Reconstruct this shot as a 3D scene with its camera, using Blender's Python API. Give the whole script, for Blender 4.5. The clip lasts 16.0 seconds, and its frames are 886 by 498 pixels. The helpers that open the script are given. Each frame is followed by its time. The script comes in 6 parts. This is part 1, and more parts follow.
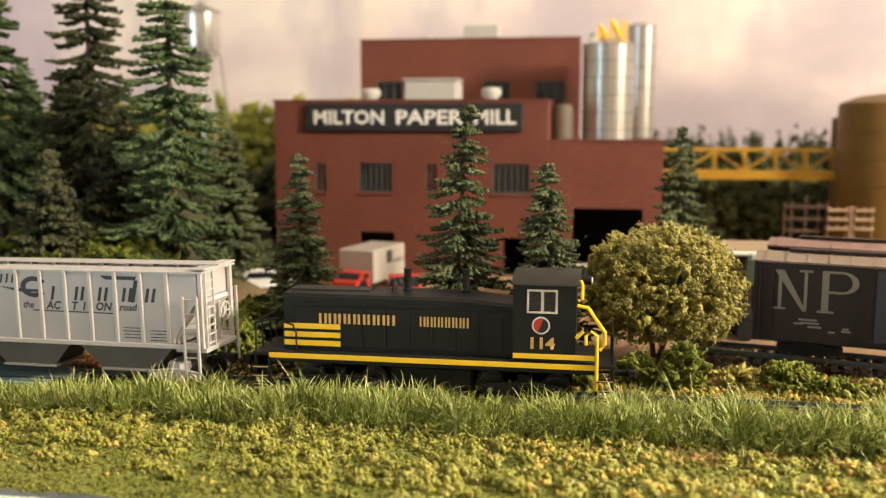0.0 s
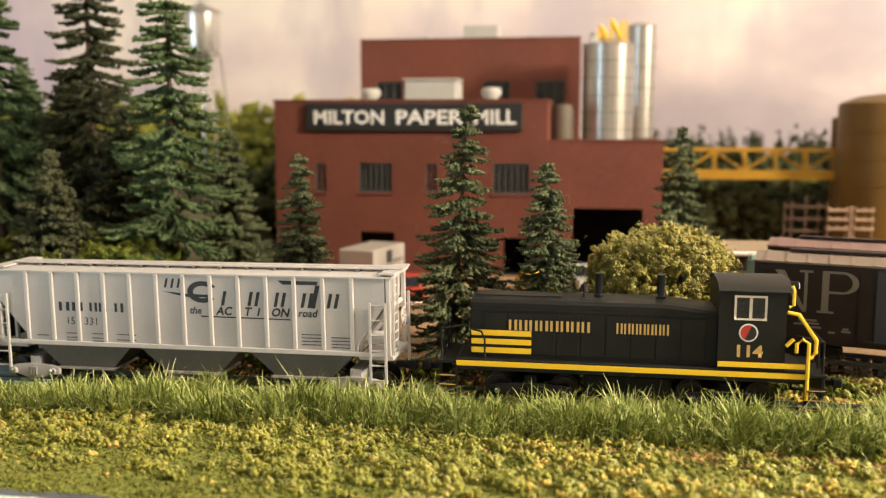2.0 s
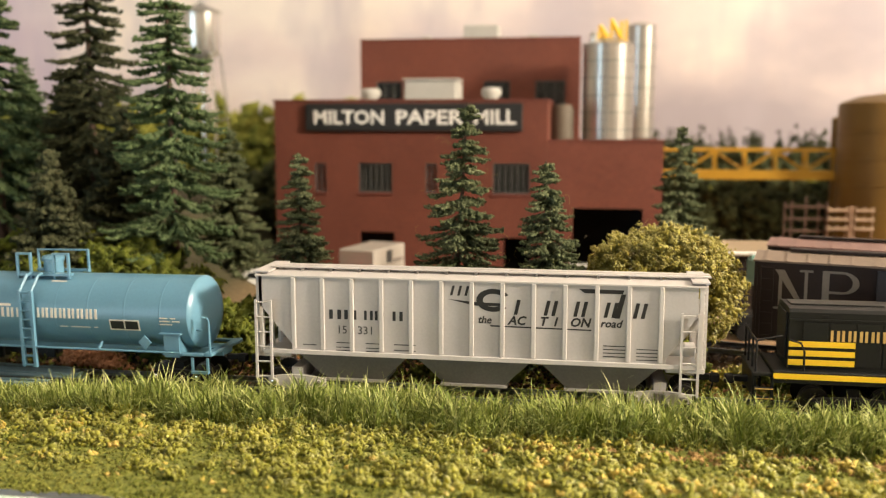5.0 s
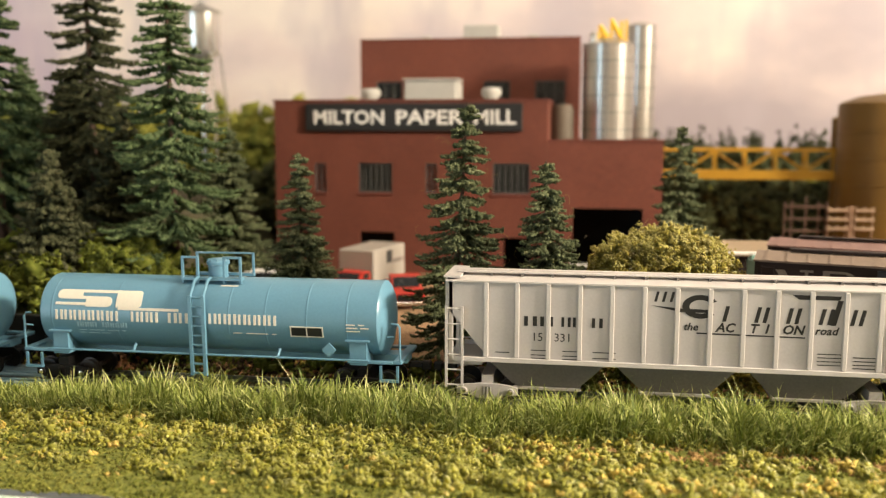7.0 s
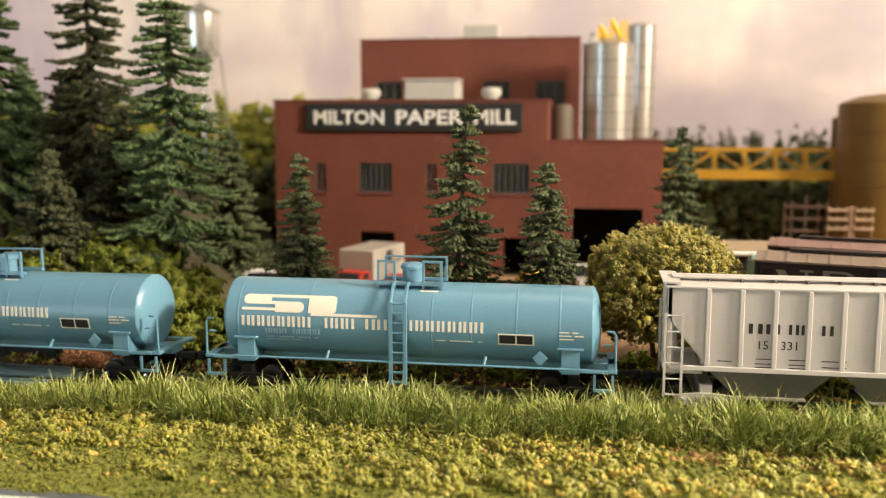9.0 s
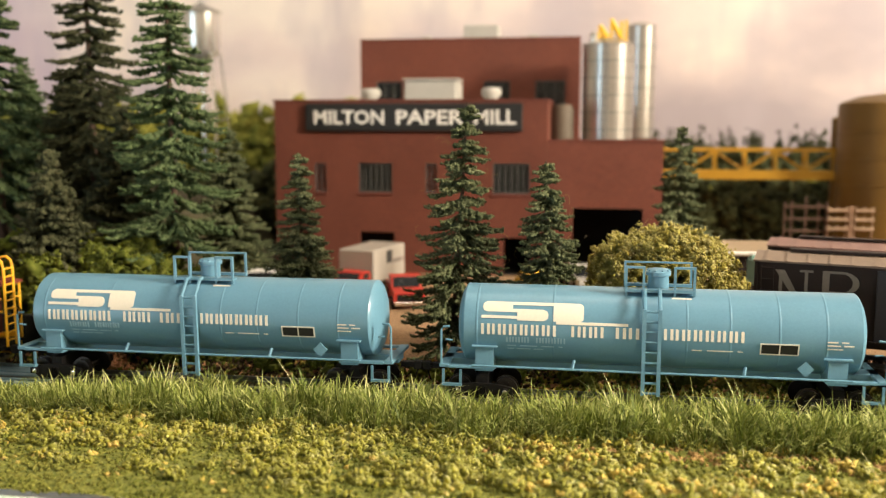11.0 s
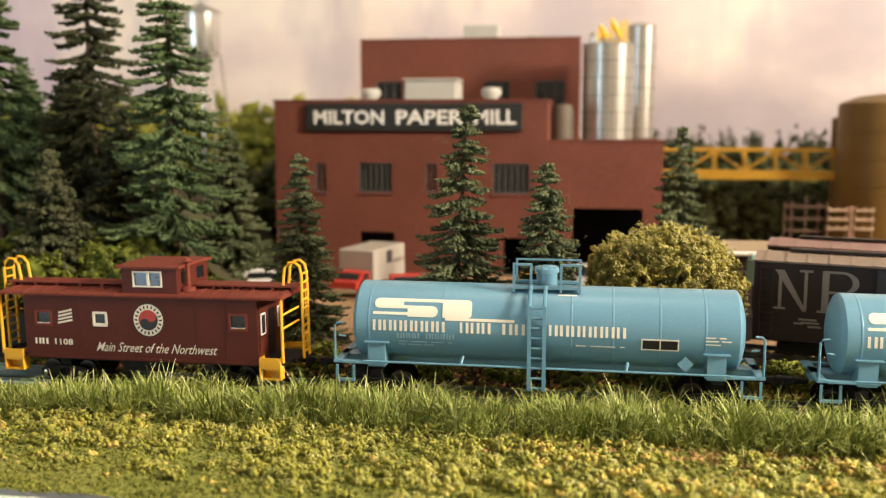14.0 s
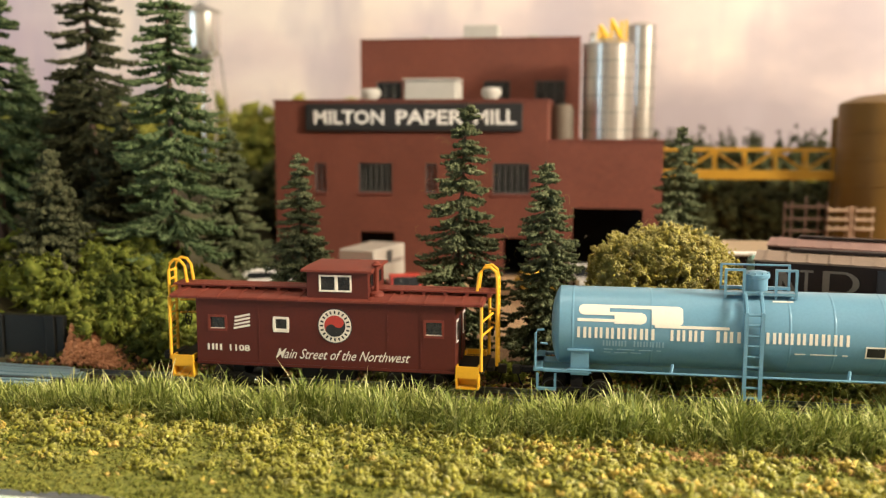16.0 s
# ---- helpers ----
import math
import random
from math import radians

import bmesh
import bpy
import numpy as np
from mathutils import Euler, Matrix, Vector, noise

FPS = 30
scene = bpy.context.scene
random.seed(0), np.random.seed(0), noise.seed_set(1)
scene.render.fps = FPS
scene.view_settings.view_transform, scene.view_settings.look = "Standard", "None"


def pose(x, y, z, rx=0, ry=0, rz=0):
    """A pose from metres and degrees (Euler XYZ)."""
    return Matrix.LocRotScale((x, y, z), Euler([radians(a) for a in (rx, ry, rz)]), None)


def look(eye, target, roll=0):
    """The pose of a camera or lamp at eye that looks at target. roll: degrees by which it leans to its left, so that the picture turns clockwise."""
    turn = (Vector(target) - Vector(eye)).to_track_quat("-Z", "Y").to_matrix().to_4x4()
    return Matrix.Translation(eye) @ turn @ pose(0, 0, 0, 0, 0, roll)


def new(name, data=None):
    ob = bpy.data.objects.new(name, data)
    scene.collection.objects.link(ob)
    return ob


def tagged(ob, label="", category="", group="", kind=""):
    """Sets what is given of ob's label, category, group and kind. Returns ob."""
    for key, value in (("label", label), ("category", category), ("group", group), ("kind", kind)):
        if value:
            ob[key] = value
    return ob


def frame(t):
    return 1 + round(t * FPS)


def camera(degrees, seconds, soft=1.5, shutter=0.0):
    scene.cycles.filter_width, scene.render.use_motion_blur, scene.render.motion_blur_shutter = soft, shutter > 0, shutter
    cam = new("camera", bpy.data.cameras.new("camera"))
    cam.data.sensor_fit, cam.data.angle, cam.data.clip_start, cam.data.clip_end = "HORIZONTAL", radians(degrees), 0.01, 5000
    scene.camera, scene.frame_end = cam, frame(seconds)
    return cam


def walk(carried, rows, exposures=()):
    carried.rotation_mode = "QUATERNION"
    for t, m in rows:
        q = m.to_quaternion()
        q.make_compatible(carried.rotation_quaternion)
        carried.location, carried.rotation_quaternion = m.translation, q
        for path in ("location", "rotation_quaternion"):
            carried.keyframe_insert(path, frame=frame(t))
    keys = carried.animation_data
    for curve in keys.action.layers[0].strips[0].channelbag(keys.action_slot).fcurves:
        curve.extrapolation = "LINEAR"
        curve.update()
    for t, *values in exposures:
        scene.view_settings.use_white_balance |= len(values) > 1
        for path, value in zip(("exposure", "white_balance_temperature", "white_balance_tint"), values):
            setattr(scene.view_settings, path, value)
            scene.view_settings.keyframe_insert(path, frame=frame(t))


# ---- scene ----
cam = camera(50.83, 16.0, soft=1.25)
cam.data.dof.use_dof, cam.data.dof.focus_distance, cam.data.dof.aperture_fstop = True, 0.388, 9.2
EYE = (0.06284, -0.38085, 0.1135)
AIM = Matrix.Translation(EYE) @ pose(0, 0, 0, 90 - 7.8, 0, 9.37)
walk(cam, [(0.0, AIM), (16.0, AIM)], [(0.0, 0.0, 6500, 10), (16.0, 0.0, 6500, 10)])

MM = 0.001

# how far the train has rolled along the track, in millimetres
ROLL = [(0, 0), (0.5, 20.6), (1, 41.7), (1.5, 62.4), (2, 83), (2.5, 103.6), (3, 125.2), (3.5, 146.8), (4, 168.3), (4.2, 177.4),
        (6.3, 266.5), (6.5, 275.3), (7, 296.1), (7.5, 317.6), (8, 338.8), (8.5, 361.5), (9, 386.4), (9.2, 396.3), (11.5, 519),
        (12, 546.1), (12.5, 573.6), (13, 599.5), (13.5, 622.4), (14, 644.7), (14.5, 668.1), (15, 688.4), (15.5, 713.9), (16, 731.2)]

# ---- light: a room with a warm lamp at the right and added fill lamps ----
world = bpy.data.worlds.new("room_air")
scene.world = world
world.use_nodes = True
world.node_tree.nodes["Background"].inputs[0].default_value = (1.0, 0.92, 0.84, 1)
world.node_tree.nodes["Background"].inputs[1].default_value = 0.05


def area_lamp(where, target, size, power, colour, size_y=None):
    lamp = bpy.data.lights.new("lamp", "AREA")
    lamp.shape, lamp.size, lamp.energy, lamp.color = "RECTANGLE" if size_y else "DISK", size, power, colour
    if size_y:
        lamp.size_y = size_y
    ob = new("lamp", lamp)
    ob.matrix_world = look(where, target)


WARM = (1.0, 0.87, 0.69)
# the first lamp sets the shadows; the other two are added fill
LAMPS = [((1.40, -0.24, 0.70), (0.05, -0.30, 0.0), 0.24, 86.0), ((1.05, -0.8, 1.3), (0.4, -0.3, 0.0), 0.5, 23.0), ((0.0, 0.15, 1.6), (0.0, 0.5, 0.1), 0.6, 7.0)]
for where, target, size, power in LAMPS:
    area_lamp(where, target, size, power, WARM)
# cool daylight supposed from the left; the south wall's window is added, unseen
area_lamp((-2.05, -2.52, -0.1), (-2.05, 0, -0.1), 0.9, 40.0, (0.60, 0.82, 1.0), 1.5)


# ---- materials ----
def shade(name, colours, rough=0.6, metal=0.0, fine=900.0, coarse=60.0, bump=0.15, island=False, piece=False, contrast=1.0, spec=0.5, share=0.4, soft_depth=0.0):
    """A surface whose colour wanders between the given ones at two scales."""
    m = bpy.data.materials.new(name)
    m.use_nodes = True
    nt = m.node_tree
    bsdf = nt.nodes["Principled BSDF"]
    tc = nt.nodes.new("ShaderNodeTexCoord")
    fac = None
    a = nt.nodes.new("ShaderNodeTexNoise")
    a.inputs["Scale"].default_value, a.inputs["Detail"].default_value = coarse, 4
    b = nt.nodes.new("ShaderNodeTexNoise")
    b.inputs["Scale"].default_value, b.inputs["Detail"].default_value = fine, 3
    for n in (a, b):
        nt.links.new(tc.outputs["Object"], n.inputs["Vector"])
    mix = nt.nodes.new("ShaderNodeMath")
    mix.operation = "ADD"
    nt.links.new(a.outputs["Fac"], mix.inputs[0])
    nt.links.new(b.outputs["Fac"], mix.inputs[1])
    half = nt.nodes.new("ShaderNodeMapRange")
    half.inputs[1].default_value, half.inputs[2].default_value = 1 - 0.35 / contrast, 1 + 0.35 / contrast
    nt.links.new(mix.outputs[0], half.inputs[0])
    fac = half.outputs[0]
    if island or piece:
        src = nt.nodes.new("ShaderNodeNewGeometry" if island else "ShaderNodeObjectInfo").outputs["Random Per Island" if island else "Random"]
        blend = nt.nodes.new("ShaderNodeMix")
        blend.inputs[0].default_value = share
        nt.links.new(fac, blend.inputs[2])
        nt.links.new(src, blend.inputs[3])
        fac = blend.outputs[0]
    ramp = nt.nodes.new("ShaderNodeValToRGB")
    els = ramp.color_ramp.elements
    while len(els) < len(colours):
        els.new(0.5)
    for i, c in enumerate(colours):
        els[i].position = i / max(1, len(colours) - 1)
        els[i].color = (*c, 1)
    nt.links.new(fac, ramp.inputs[0])
    nt.links.new(ramp.outputs[0], bsdf.inputs["Base Color"])
    rr = nt.nodes.new("ShaderNodeMapRange")
    rr.inputs[3].default_value, rr.inputs[4].default_value = max(0.02, rough - 0.08), min(1, rough + 0.08)
    nt.links.new(b.outputs["Fac"], rr.inputs[0])
    nt.links.new(rr.outputs[0], bsdf.inputs["Roughness"])
    bsdf.inputs["Metallic"].default_value = metal
    bsdf.inputs["Specular IOR Level"].default_value = spec
    if soft_depth:
        bsdf.inputs["Subsurface Weight"].default_value = 0.6
        bsdf.inputs["Subsurface Radius"].default_value = (1.0, 0.9, 0.5)
        bsdf.inputs["Subsurface Scale"].default_value = soft_depth
    if bump:
        bp = nt.nodes.new("ShaderNodeBump")
        bp.inputs["Strength"].default_value, bp.inputs["Distance"].default_value = bump, 0.0004
        nt.links.new(b.outputs["Fac"], bp.inputs["Height"])
        nt.links.new(bp.outputs[0], bsdf.inputs["Normal"])
    return m


def tones(c, d=0.18):
    return [tuple(v * (1 - d) for v in c), c, tuple(min(1, v * (1 + d)) for v in c)]


M = {}
M["brick"] = shade("brick_red_paint", tones((0.135, 0.039, 0.024), 0.2), 0.75, fine=1500, coarse=25, bump=0.25, spec=0.3)
M["brick_trim"] = shade("brick_trim", tones((0.14, 0.034, 0.022), 0.15), 0.7)
M["black_sign"] = shade("sign_black", tones((0.012, 0.012, 0.012)), 0.5)
M["window_grey"] = shade("window_grey", tones((0.055, 0.055, 0.052), 0.15), 0.6)
M["white"] = shade("white_paint", tones((0.72, 0.70, 0.66), 0.06), 0.5)
M["dark_glass"] = shade("dark_window", tones((0.012, 0.014, 0.016)), 0.2, bump=0)
M["void"] = shade("interior_shade", tones((0.006, 0.005, 0.005)), 0.9)
M["roof_grey"] = shade("roof_unit_grey", tones((0.42, 0.40, 0.36), 0.1), 0.6)
M["tin"] = shade("silo_galvanised_metal", tones((0.52, 0.49, 0.44), 0.14), 0.3, metal=0.85, coarse=40)
M["tin_dark"] = shade("silo_hoop_metal", tones((0.26, 0.25, 0.23), 0.12), 0.45, metal=0.5)
M["silver"] = shade("tower_silver_paint", tones((0.66, 0.63, 0.58), 0.1), 0.2, metal=0.75)
# mustard lowered in tone for the shadow at the tanks' end
M["mustard"] = shade("mustard_yellow_paint", tones((0.13, 0.070, 0.011), 0.12), 0.5, coarse=20, spec=0.3)
M["signal_yellow"] = shade("yellow_plastic", tones((0.38, 0.205, 0.018), 0.08), 0.45, spec=0.3)
M["bright_yellow"] = shade("bright_yellow_plastic", tones((0.75, 0.45, 0.03), 0.08), 0.4)
M["loco_black"] = shade("loco_black_paint", tones((0.0058, 0.006, 0.0048), 0.4), 0.5, bump=0.12, spec=0.3)
M["loco_yellow"] = shade("loco_yellow_paint", tones((0.82, 0.52, 0.02), 0.06), 0.45, bump=0.05)
M["gold"] = shade("lettering_gold", tones((0.52, 0.33, 0.10), 0.12), 0.5, bump=0)
# brownish black, lighter than loco_black, for cab roof and hood hatch
M["lighter_black"] = shade("lighter_black_paint", tones((0.024, 0.022, 0.018), 0.25), 0.6, spec=0.3)
M["mill_glass"] = shade("mill_window_glass", tones((0.040, 0.042, 0.040), 0.2), 0.25, bump=0)
M["shaded_duct"] = shade("shaded_brown_duct", tones((0.11, 0.085, 0.06), 0.2), 0.7)
M["black_iron"] = shade("black_iron", tones((0.009, 0.008, 0.0075), 0.3), 0.6, spec=0.22)
M["wheel"] = shade("wheel_steel", tones((0.04, 0.034, 0.03), 0.3), 0.4, metal=0.7)
M["hopper_grey"] = shade("hopper_light_grey", tones((0.55, 0.515, 0.49), 0.06), 0.45, bump=0.06)
# same grey toned down, so that ribs and roof read as catching light
M["hopper_panel"] = shade("hopper_panel_shaded_grey", tones((0.475, 0.445, 0.43), 0.06), 0.45, bump=0.06)
# grey darkened to stand for the shade under the hopper body
M["hopper_dark"] = shade("hopper_bay_shaded_grey", tones((0.17, 0.155, 0.14), 0.18), 0.6)
M["print_black"] = shade("lettering_black", tones((0.012, 0.011, 0.010)), 0.5, bump=0)
M["tank_blue"] = shade("tank_light_blue", tones((0.132, 0.285, 0.39), 0.06), 0.32, bump=0.05, coarse=30)
M["pale_blue"] = shade("print_pale_blue", tones((0.28, 0.45, 0.55), 0.05), 0.5, bump=0)
M["cream"] = shade("lettering_cream", tones((0.80, 0.74, 0.62), 0.05), 0.5, bump=0)
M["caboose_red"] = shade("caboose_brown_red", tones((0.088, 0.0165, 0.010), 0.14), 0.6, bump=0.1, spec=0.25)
# side red lightened for the light that falls on the roof
M["caboose_roof"] = shade("caboose_lit_red", tones((0.165, 0.036, 0.022), 0.15), 0.65, spec=0.25)
M["caboose_yellow"] = shade("caboose_yellow", tones((0.80, 0.42, 0.02), 0.06), 0.45)
M["red"] = shade("red_paint", tones((0.45, 0.035, 0.02), 0.12), 0.5)
M["rail"] = shade("rail_steel", tones((0.16, 0.17, 0.18), 0.15), 0.42, metal=0.8, bump=0)
M["tie"] = shade("tie_brown", tones((0.055, 0.035, 0.025), 0.35), 0.85, piece=True)
M["boxcar"] = shade("boxcar_brown", tones((0.022, 0.013, 0.011), 0.2), 0.6, spec=0.3)
M["boxcar_dark"] = shade("boxcar_slate", tones((0.03, 0.03, 0.04), 0.2), 0.6)
# both roof colours are lowered to stand for shadow on the box cars
M["boxcar_roof"] = shade("boxcar_roof_board", tones((0.21, 0.155, 0.115), 0.18), 0.7)
M["pink_roof"] = shade("boxcar_roof_pale", tones((0.22, 0.13, 0.11), 0.15), 0.7)
M["dull_print"] = shade("lettering_dull", tones((0.19, 0.165, 0.14), 0.15), 0.6, bump=0)
M["bark"] = shade("bark_brown", tones((0.07, 0.04, 0.025), 0.35), 0.9)
M["spruce"] = shade("spruce_green", [(0.030, 0.053, 0.022), (0.080, 0.118, 0.048), (0.21, 0.25, 0.12)], 0.95, island=True, spec=0.15)
M["spruce_dark"] = shade("spruce_dark_green", [(0.023, 0.027, 0.013), (0.055, 0.060, 0.029), (0.12, 0.115, 0.062)], 0.95, island=True, spec=0.1)
M["spruce_grey"] = shade("spruce_grey_green", [(0.031, 0.040, 0.018), (0.077, 0.092, 0.043), (0.24, 0.245, 0.13)], 0.95, island=True, spec=0.15)
M["olive"] = shade("olive_foam", [(0.18, 0.15, 0.030), (0.28, 0.24, 0.056), (0.37, 0.32, 0.095)], 0.95, island=True, spec=0.06, fine=300, share=0.1, soft_depth=0.0022)
M["bush"] = shade("bush_green_foam", [(0.05, 0.062, 0.009), (0.115, 0.135, 0.021), (0.22, 0.23, 0.048)], 0.95, island=True, spec=0.1, fine=300, share=0.12, soft_depth=0.0012)
M["fine_turf"] = shade("fine_turf", [(0.085, 0.10, 0.020), (0.15, 0.16, 0.032), (0.26, 0.245, 0.06)], 0.95, island=True, spec=0.05, coarse=25, share=0.15)
M["straw"] = shade("straw_grass", [(0.30, 0.36, 0.10), (0.55, 0.56, 0.22), (0.80, 0.74, 0.40)], 0.5, island=True, bump=0, spec=0.3, share=0.7)
M["tan_turf"] = shade("tan_turf", [(0.40, 0.315, 0.07), (0.53, 0.40, 0.095), (0.65, 0.45, 0.15)], 0.95, island=True, spec=0.06, soft_depth=0.0014)
M["rust_turf"] = shade("rust_brown_turf", [(0.20, 0.14, 0.05), (0.34, 0.21, 0.08), (0.46, 0.30, 0.13)], 0.95, island=True, spec=0.05)
M["teal"] = shade("teal_paint", tones((0.22, 0.38, 0.33), 0.1), 0.5)
M["tan_roof"] = shade("tan_roofing", tones((0.30, 0.22, 0.14), 0.15), 0.8)
M["bush_dark"] = shade("bush_dark_foam", [(0.02, 0.028, 0.006), (0.05, 0.065, 0.012), (0.11, 0.12, 0.03)], 0.95, island=True, spec=0.1)
M["turf"] = shade("coarse_turf", [(0.14, 0.145, 0.024), (0.24, 0.235, 0.042), (0.37, 0.335, 0.075)], 0.95, island=True, spec=0.05, fine=220, coarse=45, share=0.06, contrast=0.9, soft_depth=0.003)
M["grass"] = shade("static_grass", [(0.05, 0.078, 0.010), (0.15, 0.195, 0.030), (0.31, 0.35, 0.080), (0.62, 0.62, 0.24)], 0.5, island=True, bump=0, spec=0.25, share=0.75)
M["rubble"] = shade("brown_rubble", [(0.22, 0.09, 0.04), (0.42, 0.19, 0.095), (0.62, 0.34, 0.19)], 0.9, island=True, spec=0.2)
M["blue_grey"] = shade("blue_grey_plastic", tones((0.24, 0.38, 0.46), 0.15), 0.35)
M["soil"] = shade("dark_soil", [(0.02, 0.014, 0.008), (0.06, 0.04, 0.022), (0.13, 0.09, 0.045)], 0.95, island=True, spec=0.1)
M["ballast"] = shade("brown_grey_ballast", [(0.03, 0.024, 0.017), (0.10, 0.075, 0.05), (0.26, 0.21, 0.16)], 0.9, island=True, spec=0.2)
M["wood"] = shade("weathered_wood", tones((0.22, 0.13, 0.08), 0.3), 0.8)
# wood darkened to put shade on the rack that the lamp reaches
M["dimmed_wood"] = shade("dimmed_brown_wood", tones((0.075, 0.038, 0.022), 0.3), 0.8)
M["pale_wood"] = shade("pale_weathered_wood", tones((0.30, 0.20, 0.13), 0.25), 0.8)
M["van_white"] = shade("van_white", tones((0.40, 0.36, 0.31), 0.06), 0.5)
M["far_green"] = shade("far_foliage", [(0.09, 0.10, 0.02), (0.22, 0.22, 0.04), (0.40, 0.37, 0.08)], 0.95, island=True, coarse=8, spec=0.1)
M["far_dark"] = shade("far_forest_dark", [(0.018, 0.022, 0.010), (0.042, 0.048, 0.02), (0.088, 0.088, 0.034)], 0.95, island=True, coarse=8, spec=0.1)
M["fascia"] = shade("pale_fascia", [(0.40, 0.65, 0.50), (0.80, 0.80, 0.74), (0.82, 0.78, 0.70)], 0.4, fine=200, coarse=25)
M["plaster"] = shade("room_plaster", tones((0.62, 0.56, 0.48), 0.05), 0.8, fine=60, coarse=3)
M["orange"] = shade("orange_paint", tones((0.70, 0.28, 0.05), 0.1), 0.6)
M["denim"] = shade("blue_paint", tones((0.06, 0.09, 0.18), 0.1), 0.6)
M["chrome"] = shade("bright_metal", tones((0.7, 0.68, 0.65), 0.1), 0.2, metal=1.0)


def ground_material():
    m = bpy.data.materials.new("layout_ground")
    m.use_nodes = True
    nt = m.node_tree
    bsdf = nt.nodes["Principled BSDF"]
    tc = nt.nodes.new("ShaderNodeTexCoord")
    sep = nt.nodes.new("ShaderNodeSeparateXYZ")
    nt.links.new(tc.outputs["Object"], sep.inputs[0])
    n1 = nt.nodes.new("ShaderNodeTexNoise")
    n1.inputs["Scale"].default_value, n1.inputs["Detail"].default_value = 30, 6
    n2 = nt.nodes.new("ShaderNodeTexNoise")
    n2.inputs["Scale"].default_value, n2.inputs["Detail"].default_value = 700, 4
    for n in (n1, n2):
        nt.links.new(tc.outputs["Object"], n.inputs["Vector"])
    dirt = nt.nodes.new("ShaderNodeValToRGB")
    green = nt.nodes.new("ShaderNodeValToRGB")
    for ramp, cols in ((dirt, [(0.14, 0.075, 0.035), (0.30, 0.18, 0.09), (0.42, 0.28, 0.15)]), (green, [(0.07, 0.085, 0.012), (0.17, 0.19, 0.03), (0.32, 0.30, 0.05)])):
        ramp.color_ramp.elements.new(0.5)
        for i, c in enumerate(cols):
            ramp.color_ramp.elements[i].position = (0.3, 0.5, 0.7)[i]
            ramp.color_ramp.elements[i].color = (*c, 1)
        nt.links.new(n2.outputs["Fac"], ramp.inputs[0])
    wob = nt.nodes.new("ShaderNodeMath")
    wob.operation = "MULTIPLY_ADD"
    wob.inputs[1].default_value = 0.05
    nt.links.new(n1.outputs["Fac"], wob.inputs[0])
    nt.links.new(sep.outputs["Y"], wob.inputs[2])
    mr = nt.nodes.new("ShaderNodeMapRange")
    mr.inputs[1].default_value, mr.inputs[2].default_value = 0.0, 0.03
    nt.links.new(wob.outputs[0], mr.inputs[0])
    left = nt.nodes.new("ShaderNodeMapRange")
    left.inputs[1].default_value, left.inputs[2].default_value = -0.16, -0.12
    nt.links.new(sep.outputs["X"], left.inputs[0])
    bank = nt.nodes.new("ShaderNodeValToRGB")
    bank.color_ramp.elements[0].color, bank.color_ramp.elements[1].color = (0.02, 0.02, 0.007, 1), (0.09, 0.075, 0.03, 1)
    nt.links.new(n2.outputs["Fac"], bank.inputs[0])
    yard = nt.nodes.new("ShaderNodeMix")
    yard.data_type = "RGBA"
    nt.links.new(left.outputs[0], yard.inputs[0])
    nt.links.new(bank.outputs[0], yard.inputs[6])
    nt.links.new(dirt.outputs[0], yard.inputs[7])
    mix = nt.nodes.new("ShaderNodeMix")
    mix.data_type = "RGBA"
    nt.links.new(mr.outputs[0], mix.inputs[0])
    nt.links.new(green.outputs[0], mix.inputs[6])
    nt.links.new(yard.outputs[2], mix.inputs[7])
    nt.links.new(mix.outputs[2], bsdf.inputs["Base Color"])
    bsdf.inputs["Roughness"].default_value = 0.95
    bp = nt.nodes.new("ShaderNodeBump")
    bp.inputs["Strength"].default_value, bp.inputs["Distance"].default_value = 0.6, 0.001
    nt.links.new(n2.outputs["Fac"], bp.inputs["Height"])
    nt.links.new(bp.outputs[0], bsdf.inputs["Normal"])
    return m


